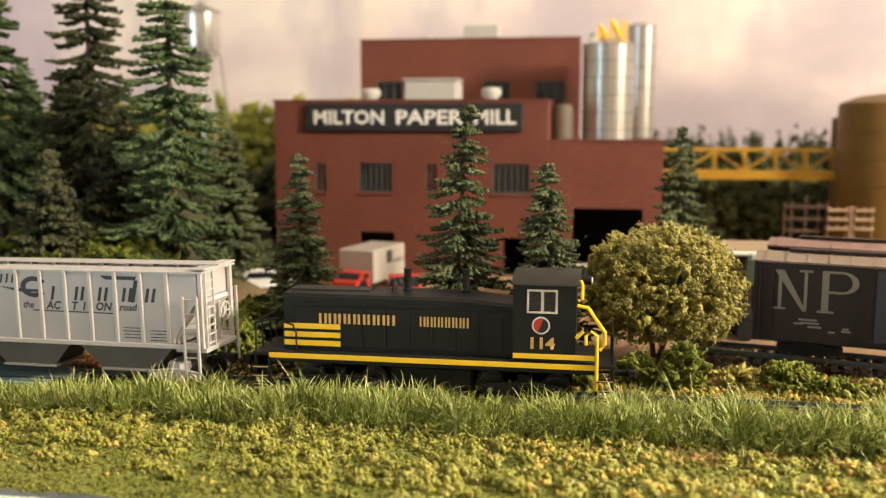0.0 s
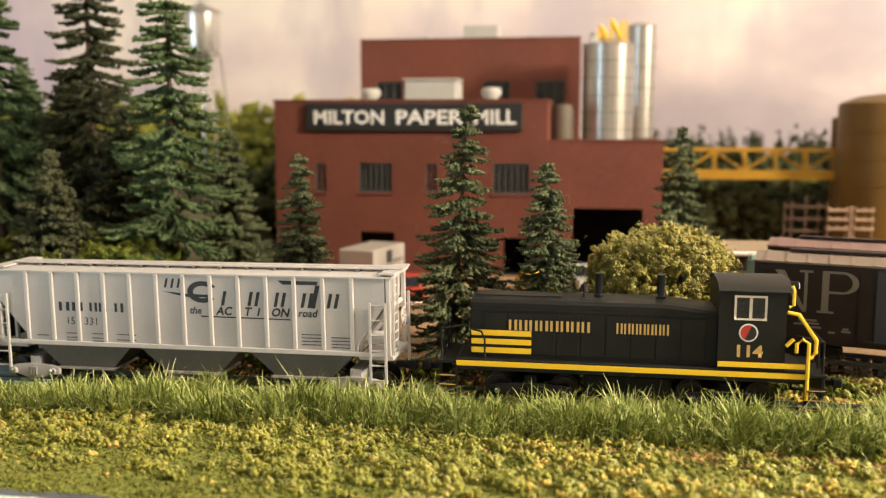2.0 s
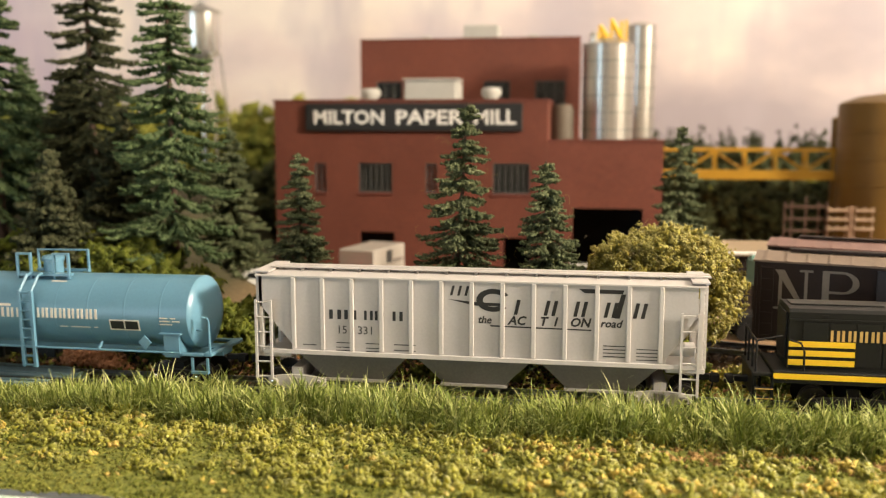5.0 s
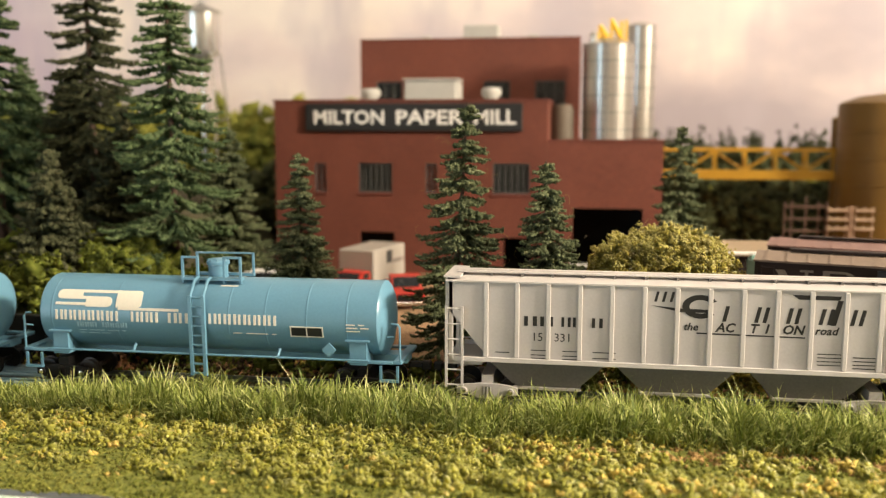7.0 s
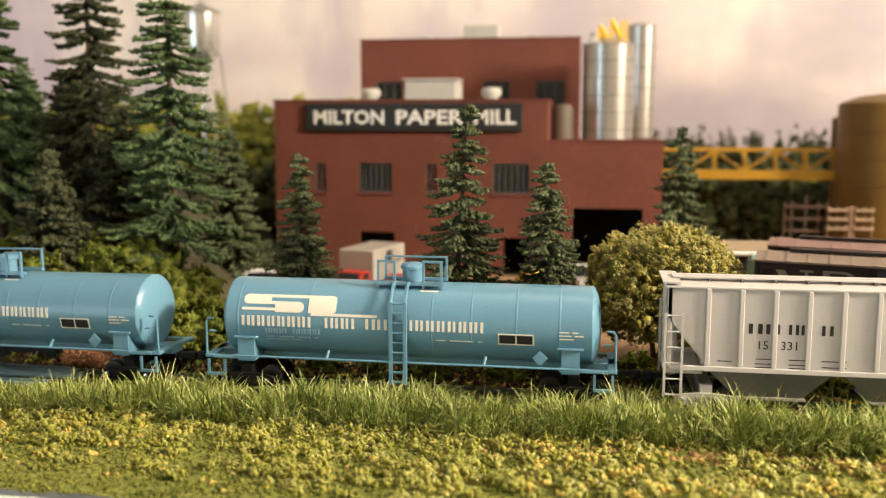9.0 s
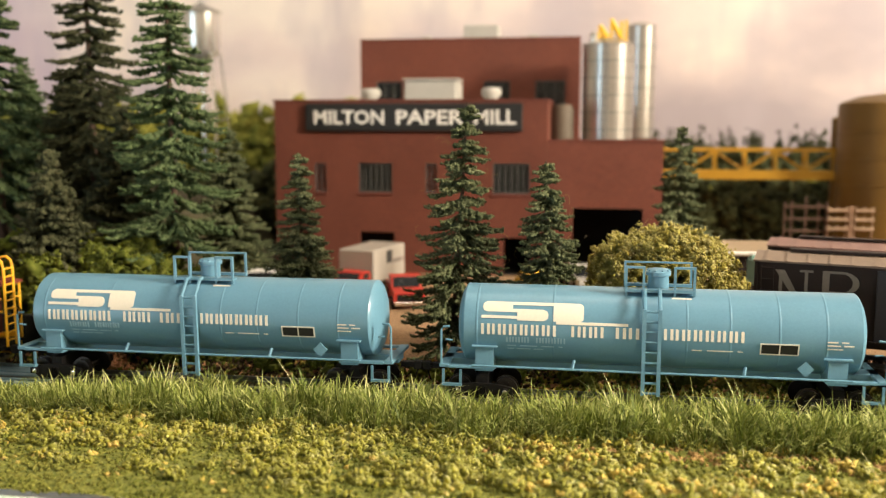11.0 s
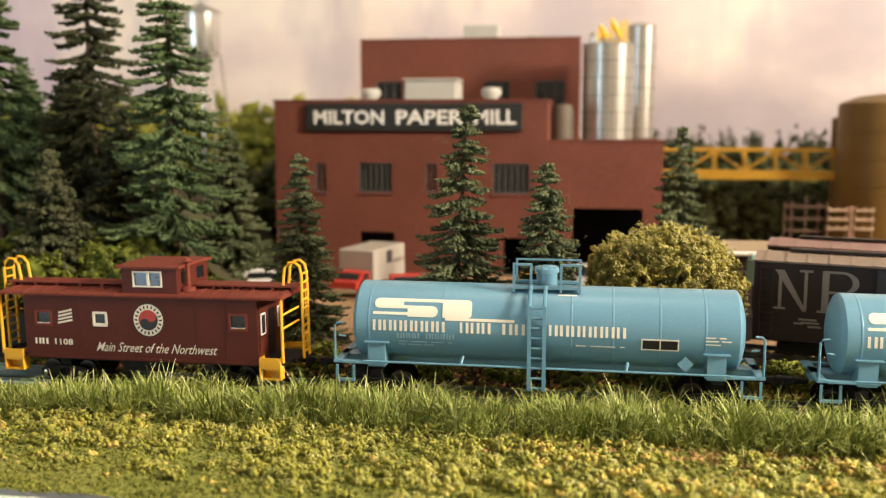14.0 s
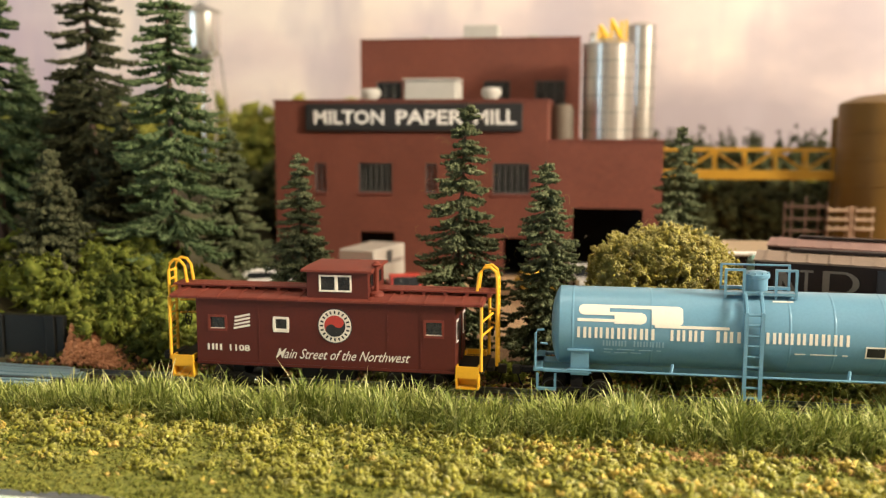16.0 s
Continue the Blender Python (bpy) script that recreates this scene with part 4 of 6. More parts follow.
def bushes():
    for i, (x, y, blobs) in enumerate([
            (-215, 70, [(0, 0, 8, 20, 14, 13), (14, -6, 4, 15, 12, 10)]), (-178, 66, [(0, 0, 7, 18, 13, 12), (-10, -8, 2, 14, 10, 9)]),
            (-152, 60, [(0, 0, 6, 17, 12, 14), (8, -5, 0, 13, 10, 10)]), (-238, 84, [(0, 0, 10, 20, 14, 14)]), (-196, 92, [(0, 0, 8, 20, 12, 13)]),
            (-118, 58, [(0, 0, 6, 14, 11, 13)]), (-160, 92, [(0, 0, 6, 17, 12, 11)]), (-132, 78, [(0, 0, 8, 14, 12, 14)])]):
        foam_heap("bush", blobs, M["bush"], 40 + i, "leafy green foam bush on the bank", "bush", 1.35, 1.3, origin=(x, y, float(height(x, y))))
    rng = np.random.default_rng(99)
    for i in range(26):
        x, y = rng.uniform(-290, -120), rng.uniform(52, 130)
        r = rng.uniform(9, 15)
        foam_heap("bush", [(0, 0, r * 0.5, r * 1.15, r * 0.9, r * 0.85), (r * 0.5, -r * 0.4, r * 0.2, r * 0.7, r * 0.6, r * 0.6)], M["bush"] if i % 3 else M["bush_dark"], 140 + i, "leafy green foam bush on the bank", "bush", 1.35, 1.3, origin=(x, y, float(height(x, y))))
    for i, (x, y, blobs) in enumerate([
            (82, 48, [(0, 0, 4, 9, 7, 10)]), (104, 46, [(0, 0, 8, 10, 8, 13), (-9, -4, 3, 8, 6, 8)]), (128, 48, [(0, 0, 2, 10, 7, 6)]), (148, 47, [(0, 0, 4, 10, 7, 8), (6, 6, 4, 8, 6, 7)]), (190, 46, [(0, 0, 1, 15, 7, 5)]), (214, 44, [(0, 0, 1, 14, 7, 5)]), (136, 58, [(0, 0, 1, 10, 5, 4)]),
            (170, 44, [(0, 0, 1, 13, 7, 5)]), (56, 46, [(0, 0, 2, 9, 6, 6)]), (22, 46, [(0, 0, 1, 10, 6, 5)]), (-40, 46, [(0, 0, 2, 8, 6, 7)]), (-66, 48, [(0, 0, 3, 9, 7, 10)]),
            (-92, 48, [(0, 0, 2, 10, 6, 6)]), (-14, 44, [(0, 0, 0, 12, 5, 4)])]):
        foam_heap("bush", blobs, M["olive"] if x in (128, 190, 136, 214) else M["bush"], 60 + i, "low yellow-green foam bush beside the track" if x in (128, 190, 136, 214) else "low green foam bush beside the track", "bush", 0.8, 1.2, origin=(x, y, -6))


def foam_clumps(name, spots, material, rng, label):
    """Cauliflower-like clumps of foam: soft lumps heaped on small domes; spots are (x, y, size)."""
    C, R = [], []
    for x, y, q in spots:
        k = int(10 + 8 * q)
        d = rng.normal(size=(k, 3))
        d[:, 2] = np.abs(d[:, 2]) * 1.1
        d /= np.linalg.norm(d, axis=1)[:, None]
        lobe = 1 + 0.22 * np.sin(3 * np.arctan2(d[:, 1], d[:, 0]) + rng.uniform(0, 6.3)) + 0.15 * np.sin(5 * d[:, 2] + rng.uniform(0, 6.3))
        C.append(d * (lobe * rng.uniform(0.55, 1.05, k))[:, None] * (1.15 * q, 1.1 * q, 1.1 * q) + (x, y, -6.3 + 0.1 * q))
        R.append(rng.uniform(0.45, 0.95, k) * (0.72 + 0.11 * q))
        C.append(np.array([(x, y, -6.5)]))
        R.append(np.array([0.6 * q]))
    ob = link_mesh(name, clump_mesh(name, np.concatenate(C), np.concatenate(R), rng, rough=0.7, uneven=0.7, smooth=True), material)
    tagged(ob, label, "ground cover", kind="stuff")


def turf():
    rng = np.random.default_rng(77)
    green, tan, rust = [], [], []
    x, y = rng.uniform(-215, 225, 4200), rng.uniform(-114, -37, 4200)
    for a, b in zip(x, y):
        big = noise.noise((a * 0.035, b * 0.055, 1)) + 0.7 * noise.noise((a * 0.12, b * 0.15, 5))
        bare = max(0.0, (-b - 88) / 20) * max(0.0, min(1.0, (-a - 20) / 60)) + max(0.0, (-b - 106) / 6)
        if rng.random() > 0.34 + 0.6 * big - bare:
            continue
        q = min(4.2, max(1.0, 2.3 + 1.9 * big + rng.normal(0, 0.45))) * (0.8 if b < -100 else 1.0)
        dry = noise.noise((a * 0.04, b * 0.06, 14))
        west, east = -b < 92 and a < -95 and rng.random() < 0.15, -b < 100 and 40 < a and rng.random() < 0.28
        pick = tan if (west or east or (dry > 0.3 and rng.random() < 0.15)) else green
        pick.append((a, b, q * (0.8 if pick is tan else 1.0)))
    for _ in range(230):
        a, b = rng.normal(115, 38), rng.normal(-50, 5)
        rust.append((a, b, rng.uniform(0.5, 1.0)))
    for _ in range(60):
        tan.append((rng.uniform(-200, 60), rng.uniform(-108, -60), rng.uniform(0.4, 0.7)))
    foam_clumps("coarse_turf", green, M["turf"], rng, "clumpy yellow-green foam ground cover before the grass strip")
    foam_clumps("tan_turf", tan, M["tan_turf"], rng, "scattered tan and orange foam clumps on the ground cover")
    foam_clumps("rust_turf", rust, M["rust_turf"], rng, "small rust-brown foam crumbs between green clumps")
    n = 15000
    p = np.stack([rng.uniform(-220, 220, n), rng.uniform(-116, -30, n), rng.uniform(-6.4, -5.4, n)], 1)
    ob = link_mesh("fine_turf", clump_mesh("fine_turf", p, rng.uniform(0.4, 0.85, n), rng, rough=0.6), M["fine_turf"])
    tagged(ob, "fine mossy green foam turf under coarser clumps", "ground cover", kind="stuff")


def blades(name, material, label, seed, n, lo, hi, thin, thick, lean_mean, y0, y1):
    rng = np.random.default_rng(seed)
    x = rng.uniform(-250, 220, n)
    y = rng.uniform(y0, y1, n) - 2.5 * np.sin(x * 0.06) + 1.5 * np.sin(x * 0.17 + 2)
    tuft = np.array([noise.noise((a * 0.045, b * 0.07, 2)) + 0.6 * noise.noise((a * 0.14, b * 0.16, 7)) for a, b in zip(x, y)])
    swirl = np.array([noise.noise((a * 0.07, b * 0.09, 21)) for a, b in zip(x, y)])
    stay = rng.random(n) < 0.62 + 0.9 * tuft
    x, y, tuft, swirl = x[stay], y[stay], tuft[stay], swirl[stay]
    n = len(x)
    L = rng.uniform(lo, hi, n) * (1 + 0.6 * tuft) * (1 + 0.16 * np.clip((x - 30) / 120, 0, 1) - 0.28 * np.clip((-x - 130) / 50, 0, 1))
    az = 9.0 * swirl + rng.normal(0, 1.1, n)
    front = y < -27
    az = np.where(front & (rng.random(n) < 0.5), -np.pi / 2 + rng.normal(0, 0.8, n), az)
    lean = np.abs(rng.normal(lean_mean, 0.42, n)).clip(0, 1.4)
    L = L * (1 + 0.35 * np.clip(lean - 0.5, 0, 1))
    dx, dy = np.cos(az), np.sin(az)
    w = rng.uniform(thin, thick, n)
    V = np.zeros((n, 9, 3))
    base = np.stack([x, y, height(x, y) - 0.4], 1)
    bend = rng.uniform(0.0, 1.2, n)
    pos = base.copy()
    last = 0.0
    turn = rng.normal(0, 0.5, n)
    for i, s in enumerate((0, 0.3, 0.6, 0.85, 1.0)):
        th = lean * (0.45 + 0.4 * s) + bend * s * s * 0.9
        cx, cy = np.cos(az + turn * s), np.sin(az + turn * s)
        pos = pos + np.stack([cx * np.sin(th), cy * np.sin(th), np.cos(th)], 1) * (L * (s - last))[:, None]
        last = s
        sidev = np.stack([-dy, dx, np.zeros(n)], 1) * (w * (1 - 0.3 * s))[:, None]
        if s < 1:
            V[:, 2 * i], V[:, 2 * i + 1] = pos - sidev, pos + sidev
        else:
            V[:, 8] = pos
    V[:, :, 2] = np.maximum(V[:, :, 2], base[:, None, 2])
    T = np.array([[0, 1, 3], [0, 3, 2], [2, 3, 5], [2, 5, 4], [4, 5, 7], [4, 7, 6], [6, 7, 8]])[None] + (np.arange(n) * 9)[:, None, None]
    ob = link_mesh(name, solid_mesh(name, V.reshape(-1, 3), T.reshape(-1, 3)), material)
    tagged(ob, label, "grass", kind="stuff")


def grass():
    blades("grass", M["grass"], "strip of long green static grass along the track", 31, 26000, 6, 14, 0.16, 0.34, 0.6, -41, 5)
    blades("lying_grass", M["grass"], "tangled grass blades lying along the strip", 33, 7500, 8, 16, 0.15, 0.3, 1.1, -43, 2)
    blades("grass_stalks", M["straw"], "long pale stalks rising above the grass", 34, 900, 12, 19, 0.14, 0.24, 0.42, -24, 3)
    blades("straw_grass", M["straw"], "pale straw-coloured blades among green grass", 32, 1800, 8.5, 14.5, 0.13, 0.24, 0.65, -40, 2)


def far_forest():
    rng = np.random.default_rng(12)

    def mass(name, mat, x0, x1, y0, y1, base, top, n, size, label):
        x, y = rng.uniform(x0, x1, n), rng.uniform(y0, y1, n)
        prof = np.array([0.62 + 0.38 * noise.noise((a * 0.022, b * 0.03, 4)) + 0.12 * noise.noise((a * 0.09, 0, 8)) for a, b in zip(x, y)])
        zz = base + (top - base) * prof * np.sqrt(rng.random(n))
        ob = link_mesh(name, clump_mesh(name, np.stack([x, y, zz], 1), size * rng.uniform(0.5, 1.3, n), rng, rough=0.4), mat)
        tagged(ob, label, "forest", kind="stuff")
    mass("far_woods", M["far_green"], -620, -215, 560, 720, -10, 165, 7000, 7.0, "yellow-green foam woods before the backdrop")
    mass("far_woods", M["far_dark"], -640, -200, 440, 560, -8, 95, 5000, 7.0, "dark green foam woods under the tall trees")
    mass("far_woods", M["far_dark"], 105, 700, 600, 720, -10, 104, 7500, 7.0, "dark green foam woods before the backdrop")
    mass("far_woods", M["far_green"], 120, 600, 560, 600, -8, 66, 2500, 5.0, "olive foam bushes at the foot of dark woods")
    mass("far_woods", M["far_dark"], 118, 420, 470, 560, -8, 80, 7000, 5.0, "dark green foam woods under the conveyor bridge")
    C, R = [], []
    for _ in range(110):
        x, y, h = rng.uniform(110, 400), rng.uniform(640, 740), rng.uniform(88, 113)
        u = np.sqrt(rng.random(110))
        zz = 40 + (h - 40) * (1 - u)
        rr = 9 * u
        az = rng.uniform(0, 6.3, 110)
        C.append(np.stack([x + rr * np.cos(az), y + rr * np.sin(az), zz], 1))
        R.append(rng.uniform(1.0, 2.2, 110))
    ob = link_mesh("far_spruces", clump_mesh("far_spruces", np.concatenate(C), np.concatenate(R), rng), M["far_dark"])
    tagged(ob, "row of pointed dark spruces on the skyline", "forest", kind="stuff")


def bank_wall():
    t = thing("retaining_wall", -257.6, 51, -12, label="black retaining wall at the foot of the bank", category="wall")
    part("wall", boxm(-62.5, 52, -1.5, 2.5, 0, 26.5, bevel=0.4), M["loco_black"], t)
    for x in (-42, 16, 45):
        part("pilaster", boxm(x - 2.6, x + 2.6, -3, -1.55, 0, 27, bevel=0.3), M["loco_black"], t)
    rng = np.random.default_rng(8)
    n = 1900
    u, v = rng.random(n), rng.random(n)
    x = -203 + 37 * u
    top = 19.5 * (1 - u) ** 1.1
    z = -9.5 + top * np.sqrt(v)
    y = 55 - 15 * (1 - (z + 9.5) / (top + 0.1)).clip(0, 1) + rng.uniform(-1.5, 1.5, n)
    ob = link_mesh("rubble_slope", clump_mesh("rubble_slope", np.stack([x, y, z], 1), rng.uniform(0.6, 1.7, n), rng), M["rubble"])
    tagged(ob, "loose orange-brown rubble slope beside the black wall", "rubble", kind="stuff")


# ---- rolling stock ----
WHEELS = []
RAIL = -5.0


def wheelset(parent, x, r, gauge=8.25):
    bm = bmesh.new()
    rod(bm, [(0, -10.5, 0), (0, 10.5, 0)], 1.1, 8)
    for s in (-1, 1):
        lathe(bm, [(r * 0.55, -1.2), (r - 1.0, -1.3), (r, -1.2), (r, 1.1), (r + 0.6, 1.2), (r + 0.6, 1.7), (r * 0.5, 1.5)] if s < 0 else [(r * 0.5, -1.5), (r + 0.6, -1.7), (r + 0.6, -1.2), (r, -1.1), (r, 1.2), (r - 1.0, 1.3), (r * 0.55, 1.2)], 0, s * gauge, 0, 24, "y")
        for k in range(6):
            a = k * math.pi / 3
            rod(bm, [(r * 0.55 * math.cos(a), s * (gauge + 1.3), r * 0.55 * math.sin(a)), (r * 0.55 * math.cos(a), s * (gauge + 1.5), r * 0.55 * math.sin(a))], 0.5, 6)
    w = part("wheelset", bm, M["wheel"], parent, "steel wheels on an axle", True)
    w.location = (x * MM, 0, (r + RAIL) * MM)
    WHEELS.append((w, x, r))


def bogie(parent, x, wb, r, material, width=12.5):
    """A truck: side frames, bolster and two turning wheelsets."""
    axle, r = r, r + RAIL
    for s in (-1, 1):
        bm = bmesh.new()
        y0, y1 = s * width, s * (width + 1.6)
        prism(bm, [(x - wb / 2 - 3, r + 1.6), (x - wb / 2 - 3, r - 1.4), (x - wb / 2 + 2.2, r - 1.8), (x - 3.6, r - 3.2), (x + 3.6, r - 3.2), (x + wb / 2 - 2.2, r - 1.8), (x + wb / 2 + 3, r - 1.4), (x + wb / 2 + 3, r + 1.6), (x + wb / 2 - 1, r + 2.6), (x + 3, r + 3.2), (x - 3, r + 3.2), (x - wb / 2 + 1, r + 2.6)], min(y0, y1), max(y0, y1))
        for e in (-1, 1):
            lathe(bm, [(1.5, 0), (1.5, 0.8), (0.8, 1.1)] if s > 0 else [(0.8, -1.1), (1.5, -0.8), (1.5, 0)], x + e * wb / 2, y1, r, 12, "y")
            for k in (-1.4, 0, 1.4):
                rod(bm, [(x + k, y1 + s * 0.3, r - 2), (x + k, y1 + s * 0.3, r + 2)], 0.6, 6)
        part("side_frame", bm, material, parent)
        for e in (-1, 1):
            part("journal_cap", lathe(bmesh.new(), [(1.2, 0), (1.1, 0.4), (0.5, 0.6)] if s > 0 else [(0.5, -0.6), (1.1, -0.4), (1.2, 0)], x + e * wb / 2, y1 + s * 1.12, r, 12, "y"), M["chrome"], parent, "bright axle cap", True)
    part("bolster", boxm(x - 2.5, x + 2.5, -width, width, r - 1, r + 6.5), material, parent)
    for e in (-1, 1):
        wheelset(parent, x + e * wb / 2, axle)


def coupler(parent, x, d, z=6.5):
    bm = bmesh.new()
    box(bm, min(x, x + d * 7), max(x, x + d * 7), -1.6, 1.6, z - 1.2, z + 1.2, bevel=0.3)
    box(bm, min(x + d * 6, x + d * 10), max(x + d * 6, x + d * 10), -2.8, 0.6, z - 1.9, z + 1.9, bevel=0.5)
    rod(bm, [(x + d * 8, -0.5, z - 1), (x + d * 6.5, -0.8, z - 6), (x + d * 5.5, -1.5, z - 7)], 0.35, 6)
    part("coupler", bm, M["black_iron"], parent, "black knuckle coupler")


def ladder(parent, x0, x1, y, z0, z1, rungs, material, r=0.4, name="ladder"):
    bm = bmesh.new()
    for x in (x0, x1):
        box(bm, x - r, x + r, y - r, y + r, z0, z1)
    for i in range(rungs):
        zz = z0 + 1 + (z1 - z0 - 2) * i / (rungs - 1)
        rod(bm, [(x0, y, zz), (x1, y, zz)], r * 0.75, 6)
    return part(name, bm, material, parent)


def brake_wheel(parent, x, y, z, r, material):
    bm = bmesh.new()
    ring = [(x, y + r * math.cos(a), z + r * math.sin(a)) for a in np.linspace(0, 2 * math.pi, 21)]
    rod(bm, ring, 0.4, 6)
    for a in np.linspace(0, math.pi * 2, 6)[:-1]:
        rod(bm, [(x, y, z), (x, y + r * math.cos(a), z + r * math.sin(a))], 0.3, 5)
    part("brake_wheel", bm, material, parent)


def switcher():
    t = thing("switcher_locomotive", 0, 16, 0, label="black diesel switcher locomotive with yellow stripes and end railings", category="locomotive", group="train")
    K, Yl = M["loco_black"], M["loco_yellow"]
    part("frame", boxm(-77.5, 64.2, -15.4, 15.4, 9.0, 14.2, bevel=0.4), K, t)
    part("stripe", boxm(-77.4, 64.1, -15.75, -15.42, 11.0, 13.2), Yl, t, "yellow sill stripe")
    hood = bmesh.new()
    prof = [(-11.5, 14.3), (-11.5, 37.6), (-10.3, 38.9), (-6, 39.4), (6, 39.4), (10.3, 38.9), (11.5, 37.6), (11.5, 14.3)]
    A = [[(x, y, z - (2.2 if x > 20 and z > 37 else 0)) for y, z in prof] for x in (-71.5, 8.5, 29.4)]
    R = [[hood.verts.new(p) for p in ring] for ring in A]
    for a, b in zip(R, R[1:]):
        for k in range(8):
            hood.faces.new((a[k], a[(k + 1) % 8], b[(k + 1) % 8], b[k]))
    hood.faces.new(R[0])
    hood.faces.new(R[-1][::-1])
    h = part("hood", hood, K, t)
    for i in range(9):
        x = -66 + i * 10.2
        part("hood_door", boxm(x, x + 9.4, -11.85, -11.52, 16, 33.5, bevel=0.1), K, h)
        part("latch", boxm(x + 8.2, x + 8.8, -12.1, -11.86, 23, 25), M["black_iron"], h)
    part("hood_rib", boxm(-71.6, 29, -11.95, -11.52, 34.2, 35.0), K, h)
    for x in (-59, -21):
        part("lift_lug", boxm(x, x + 2.4, -11.9, -11.5, 35.6, 36.8, bevel=0.1), M["black_iron"], h)
    part("radiator_grille", boxm(-72.3, -71.55, -9, 9, 18, 37, bevel=0.2), M["black_iron"], h)
    part("top_hatch", boxm(-70, -34, -5, 5, 39.45, 40.0, bevel=0.2), M["lighter_black"], h)
    for i in range(3):
        z = 23.7 - i * 3.75
        part("stripe", boxm(-71.4, -46, -12.25, -11.9, z - 0.1, z + 2.2), Yl, t, "yellow hood stripe")
    part("stripe", boxm(29.6, 63.6, -15.95, -15.62, 15.2, 17.3), Yl, t, "yellow cab stripe")
    for x in (-18.3, 7.5):
        part("exhaust_pipe", lathe(bmesh.new(), [(2.0, 0), (2.0, 1), (1.5, 1.5), (1.7, 9.6), (2.0, 10.2)], x, 0, 39.4, 14), K, t, "", True)
    bell = lathe(bmesh.new(), [(2.2, 0), (2.0, 0.8), (1.4, 2.6), (0.5, 3.4)], -24.5, 0, 41.6, 14)
    rod(bell, [(-24.5, -2.6, 39.4), (-24.5, -2.6, 44.6), (-24.5, 2.6, 44.6), (-24.5, 2.6, 39.4)], 0.4, 6)
    part("bell", bell, M["black_iron"], t, "small dark bell", True)
    # cab with arched roof
    cab = bmesh.new()
    wall_with_openings(cab, 29.5, 55.6, 14.3, 47.0, -15.6, -14.6, [(35.7, 47.6, 34.9, 44.2)])
    part("cab_side", cab, K, t)
    cab = bmesh.new()
    wall_with_openings(cab, 29.5, 55.6, 14.3, 47.0, 14.6, 15.6, [(35.7, 47.6, 34.9, 44.2)])
    part("cab_side", cab, K, t)
    arch = [(15.55 * math.cos(a), 46.6 + 2.6 * math.sin(a)) for a in np.linspace(0, math.pi, 13)]
    for x0, x1 in ((29.5, 30.5), (54.6, 55.6)):
        part("cab_end", prism(bmesh.new(), [(-14.55, 14.3), (14.55, 14.3)] + [(y * 0.93, z) for y, z in arch], x0, x1, "x"), K, t)
    roof = [(17 * math.cos(a), 46.4 + 4.0 * math.sin(a)) for a in np.linspace(0, math.pi, 17)] + [(15.6 * math.cos(a), 46.4 + 3.2 * math.sin(a)) for a in np.linspace(math.pi, 0, 17)]
    part("cab_roof", prism(bmesh.new(), roof, 29.0, 57.2, "x"), M["lighter_black"], t, "arched dark grey cab roof", True)
    w = part("cab_window", boxm(35.8, 47.5, -15.1, -14.8, 35, 44.1), M["dark_glass"], t)
    fr = bmesh.new()
    for a in ((35.3, 48, 34.5, 35.4), (35.3, 48, 43.7, 44.6), (35.3, 36.2, 35.4, 43.7), (47.1, 48, 35.4, 43.7), (41.1, 42.3, 35.4, 43.7)):
        box(fr, a[0], a[1], -15.95, -15.3, a[2], a[3])
    part("frame", fr, M["chrome"], w, "silver window frame")
    # emblem
    fl = lambda z: -15.6
    disc = lambda r, cx, cz, a0=0.0, a1=2 * math.pi: [(cx + r * math.cos(a), cz + r * math.sin(a)) for a in np.linspace(a0, a1, 29)[:-1 if a1 - a0 > 6 else None]]
    part("emblem", patch(bmesh.new(), disc(3.75, 41.2, 29.4), fl, 0.1), M["white"], t, "round emblem with white rim")
    part("emblem_red", patch(bmesh.new(), disc(3.1, 41.2, 29.4), fl, 0.2), M["red"], t)
    part("emblem_black", patch(bmesh.new(), disc(3.1, 41.2, 29.4, -math.pi * 0.62, math.pi * 0.38), fl, 0.3), M["print_black"], t)
    words("114", 6.6, 41.4, 19.6, fl, M["gold"], t, "cab_number", squeeze=1.15, bold=0.24, align="CENTER")
    hs = lambda z: -11.9
    bars(-55.5, -20.8, 26.2, 30.6, [8], hs, M["gold"], t)
    bars(-10.8, 11, 26.2, 30.6, [7], hs, M["gold"], t)
    # cab end steps and railings
    rail = bmesh.new()
    rod(rail, [(56, -14.6, 38), (60.5, -14.6, 37.2), (67.5, -14.6, 27), (67.5, -14.6, 22), (65.5, -14.6, 19.5)], 0.85, 8)
    rod(rail, [(57.2, -15.6, 48.8), (58, -15.6, 47), (58, -15.6, 41), (56.4, -15.6, 40.4)], 0.7, 8)
    rod(rail, [(55.8, -15.9, 24.5), (58.6, -15.9, 27.5)], 0.8, 8)
    part("handrail", rail, Yl, t, "yellow end handrail")
    rail = bmesh.new()
    rod(rail, [(59.8, -16.3, 22), (59.8, -16.3, 25.6), (62, -16.3, 27.6), (64.4, -16.3, 26), (64.4, -16.3, 2.8), (61.5, -16.3, 2.4)], 0.75, 8)
    part("grab_rail", rail, Yl, t, "yellow hooked grab rail")
    hl = part("headlight", lathe(bmesh.new(), [(1.9, 0), (2.0, 5.6), (1.7, 5.8)], 55.8, -5, 47.2, 16, "x"), M["black_iron"], t, "black headlight housing", True)
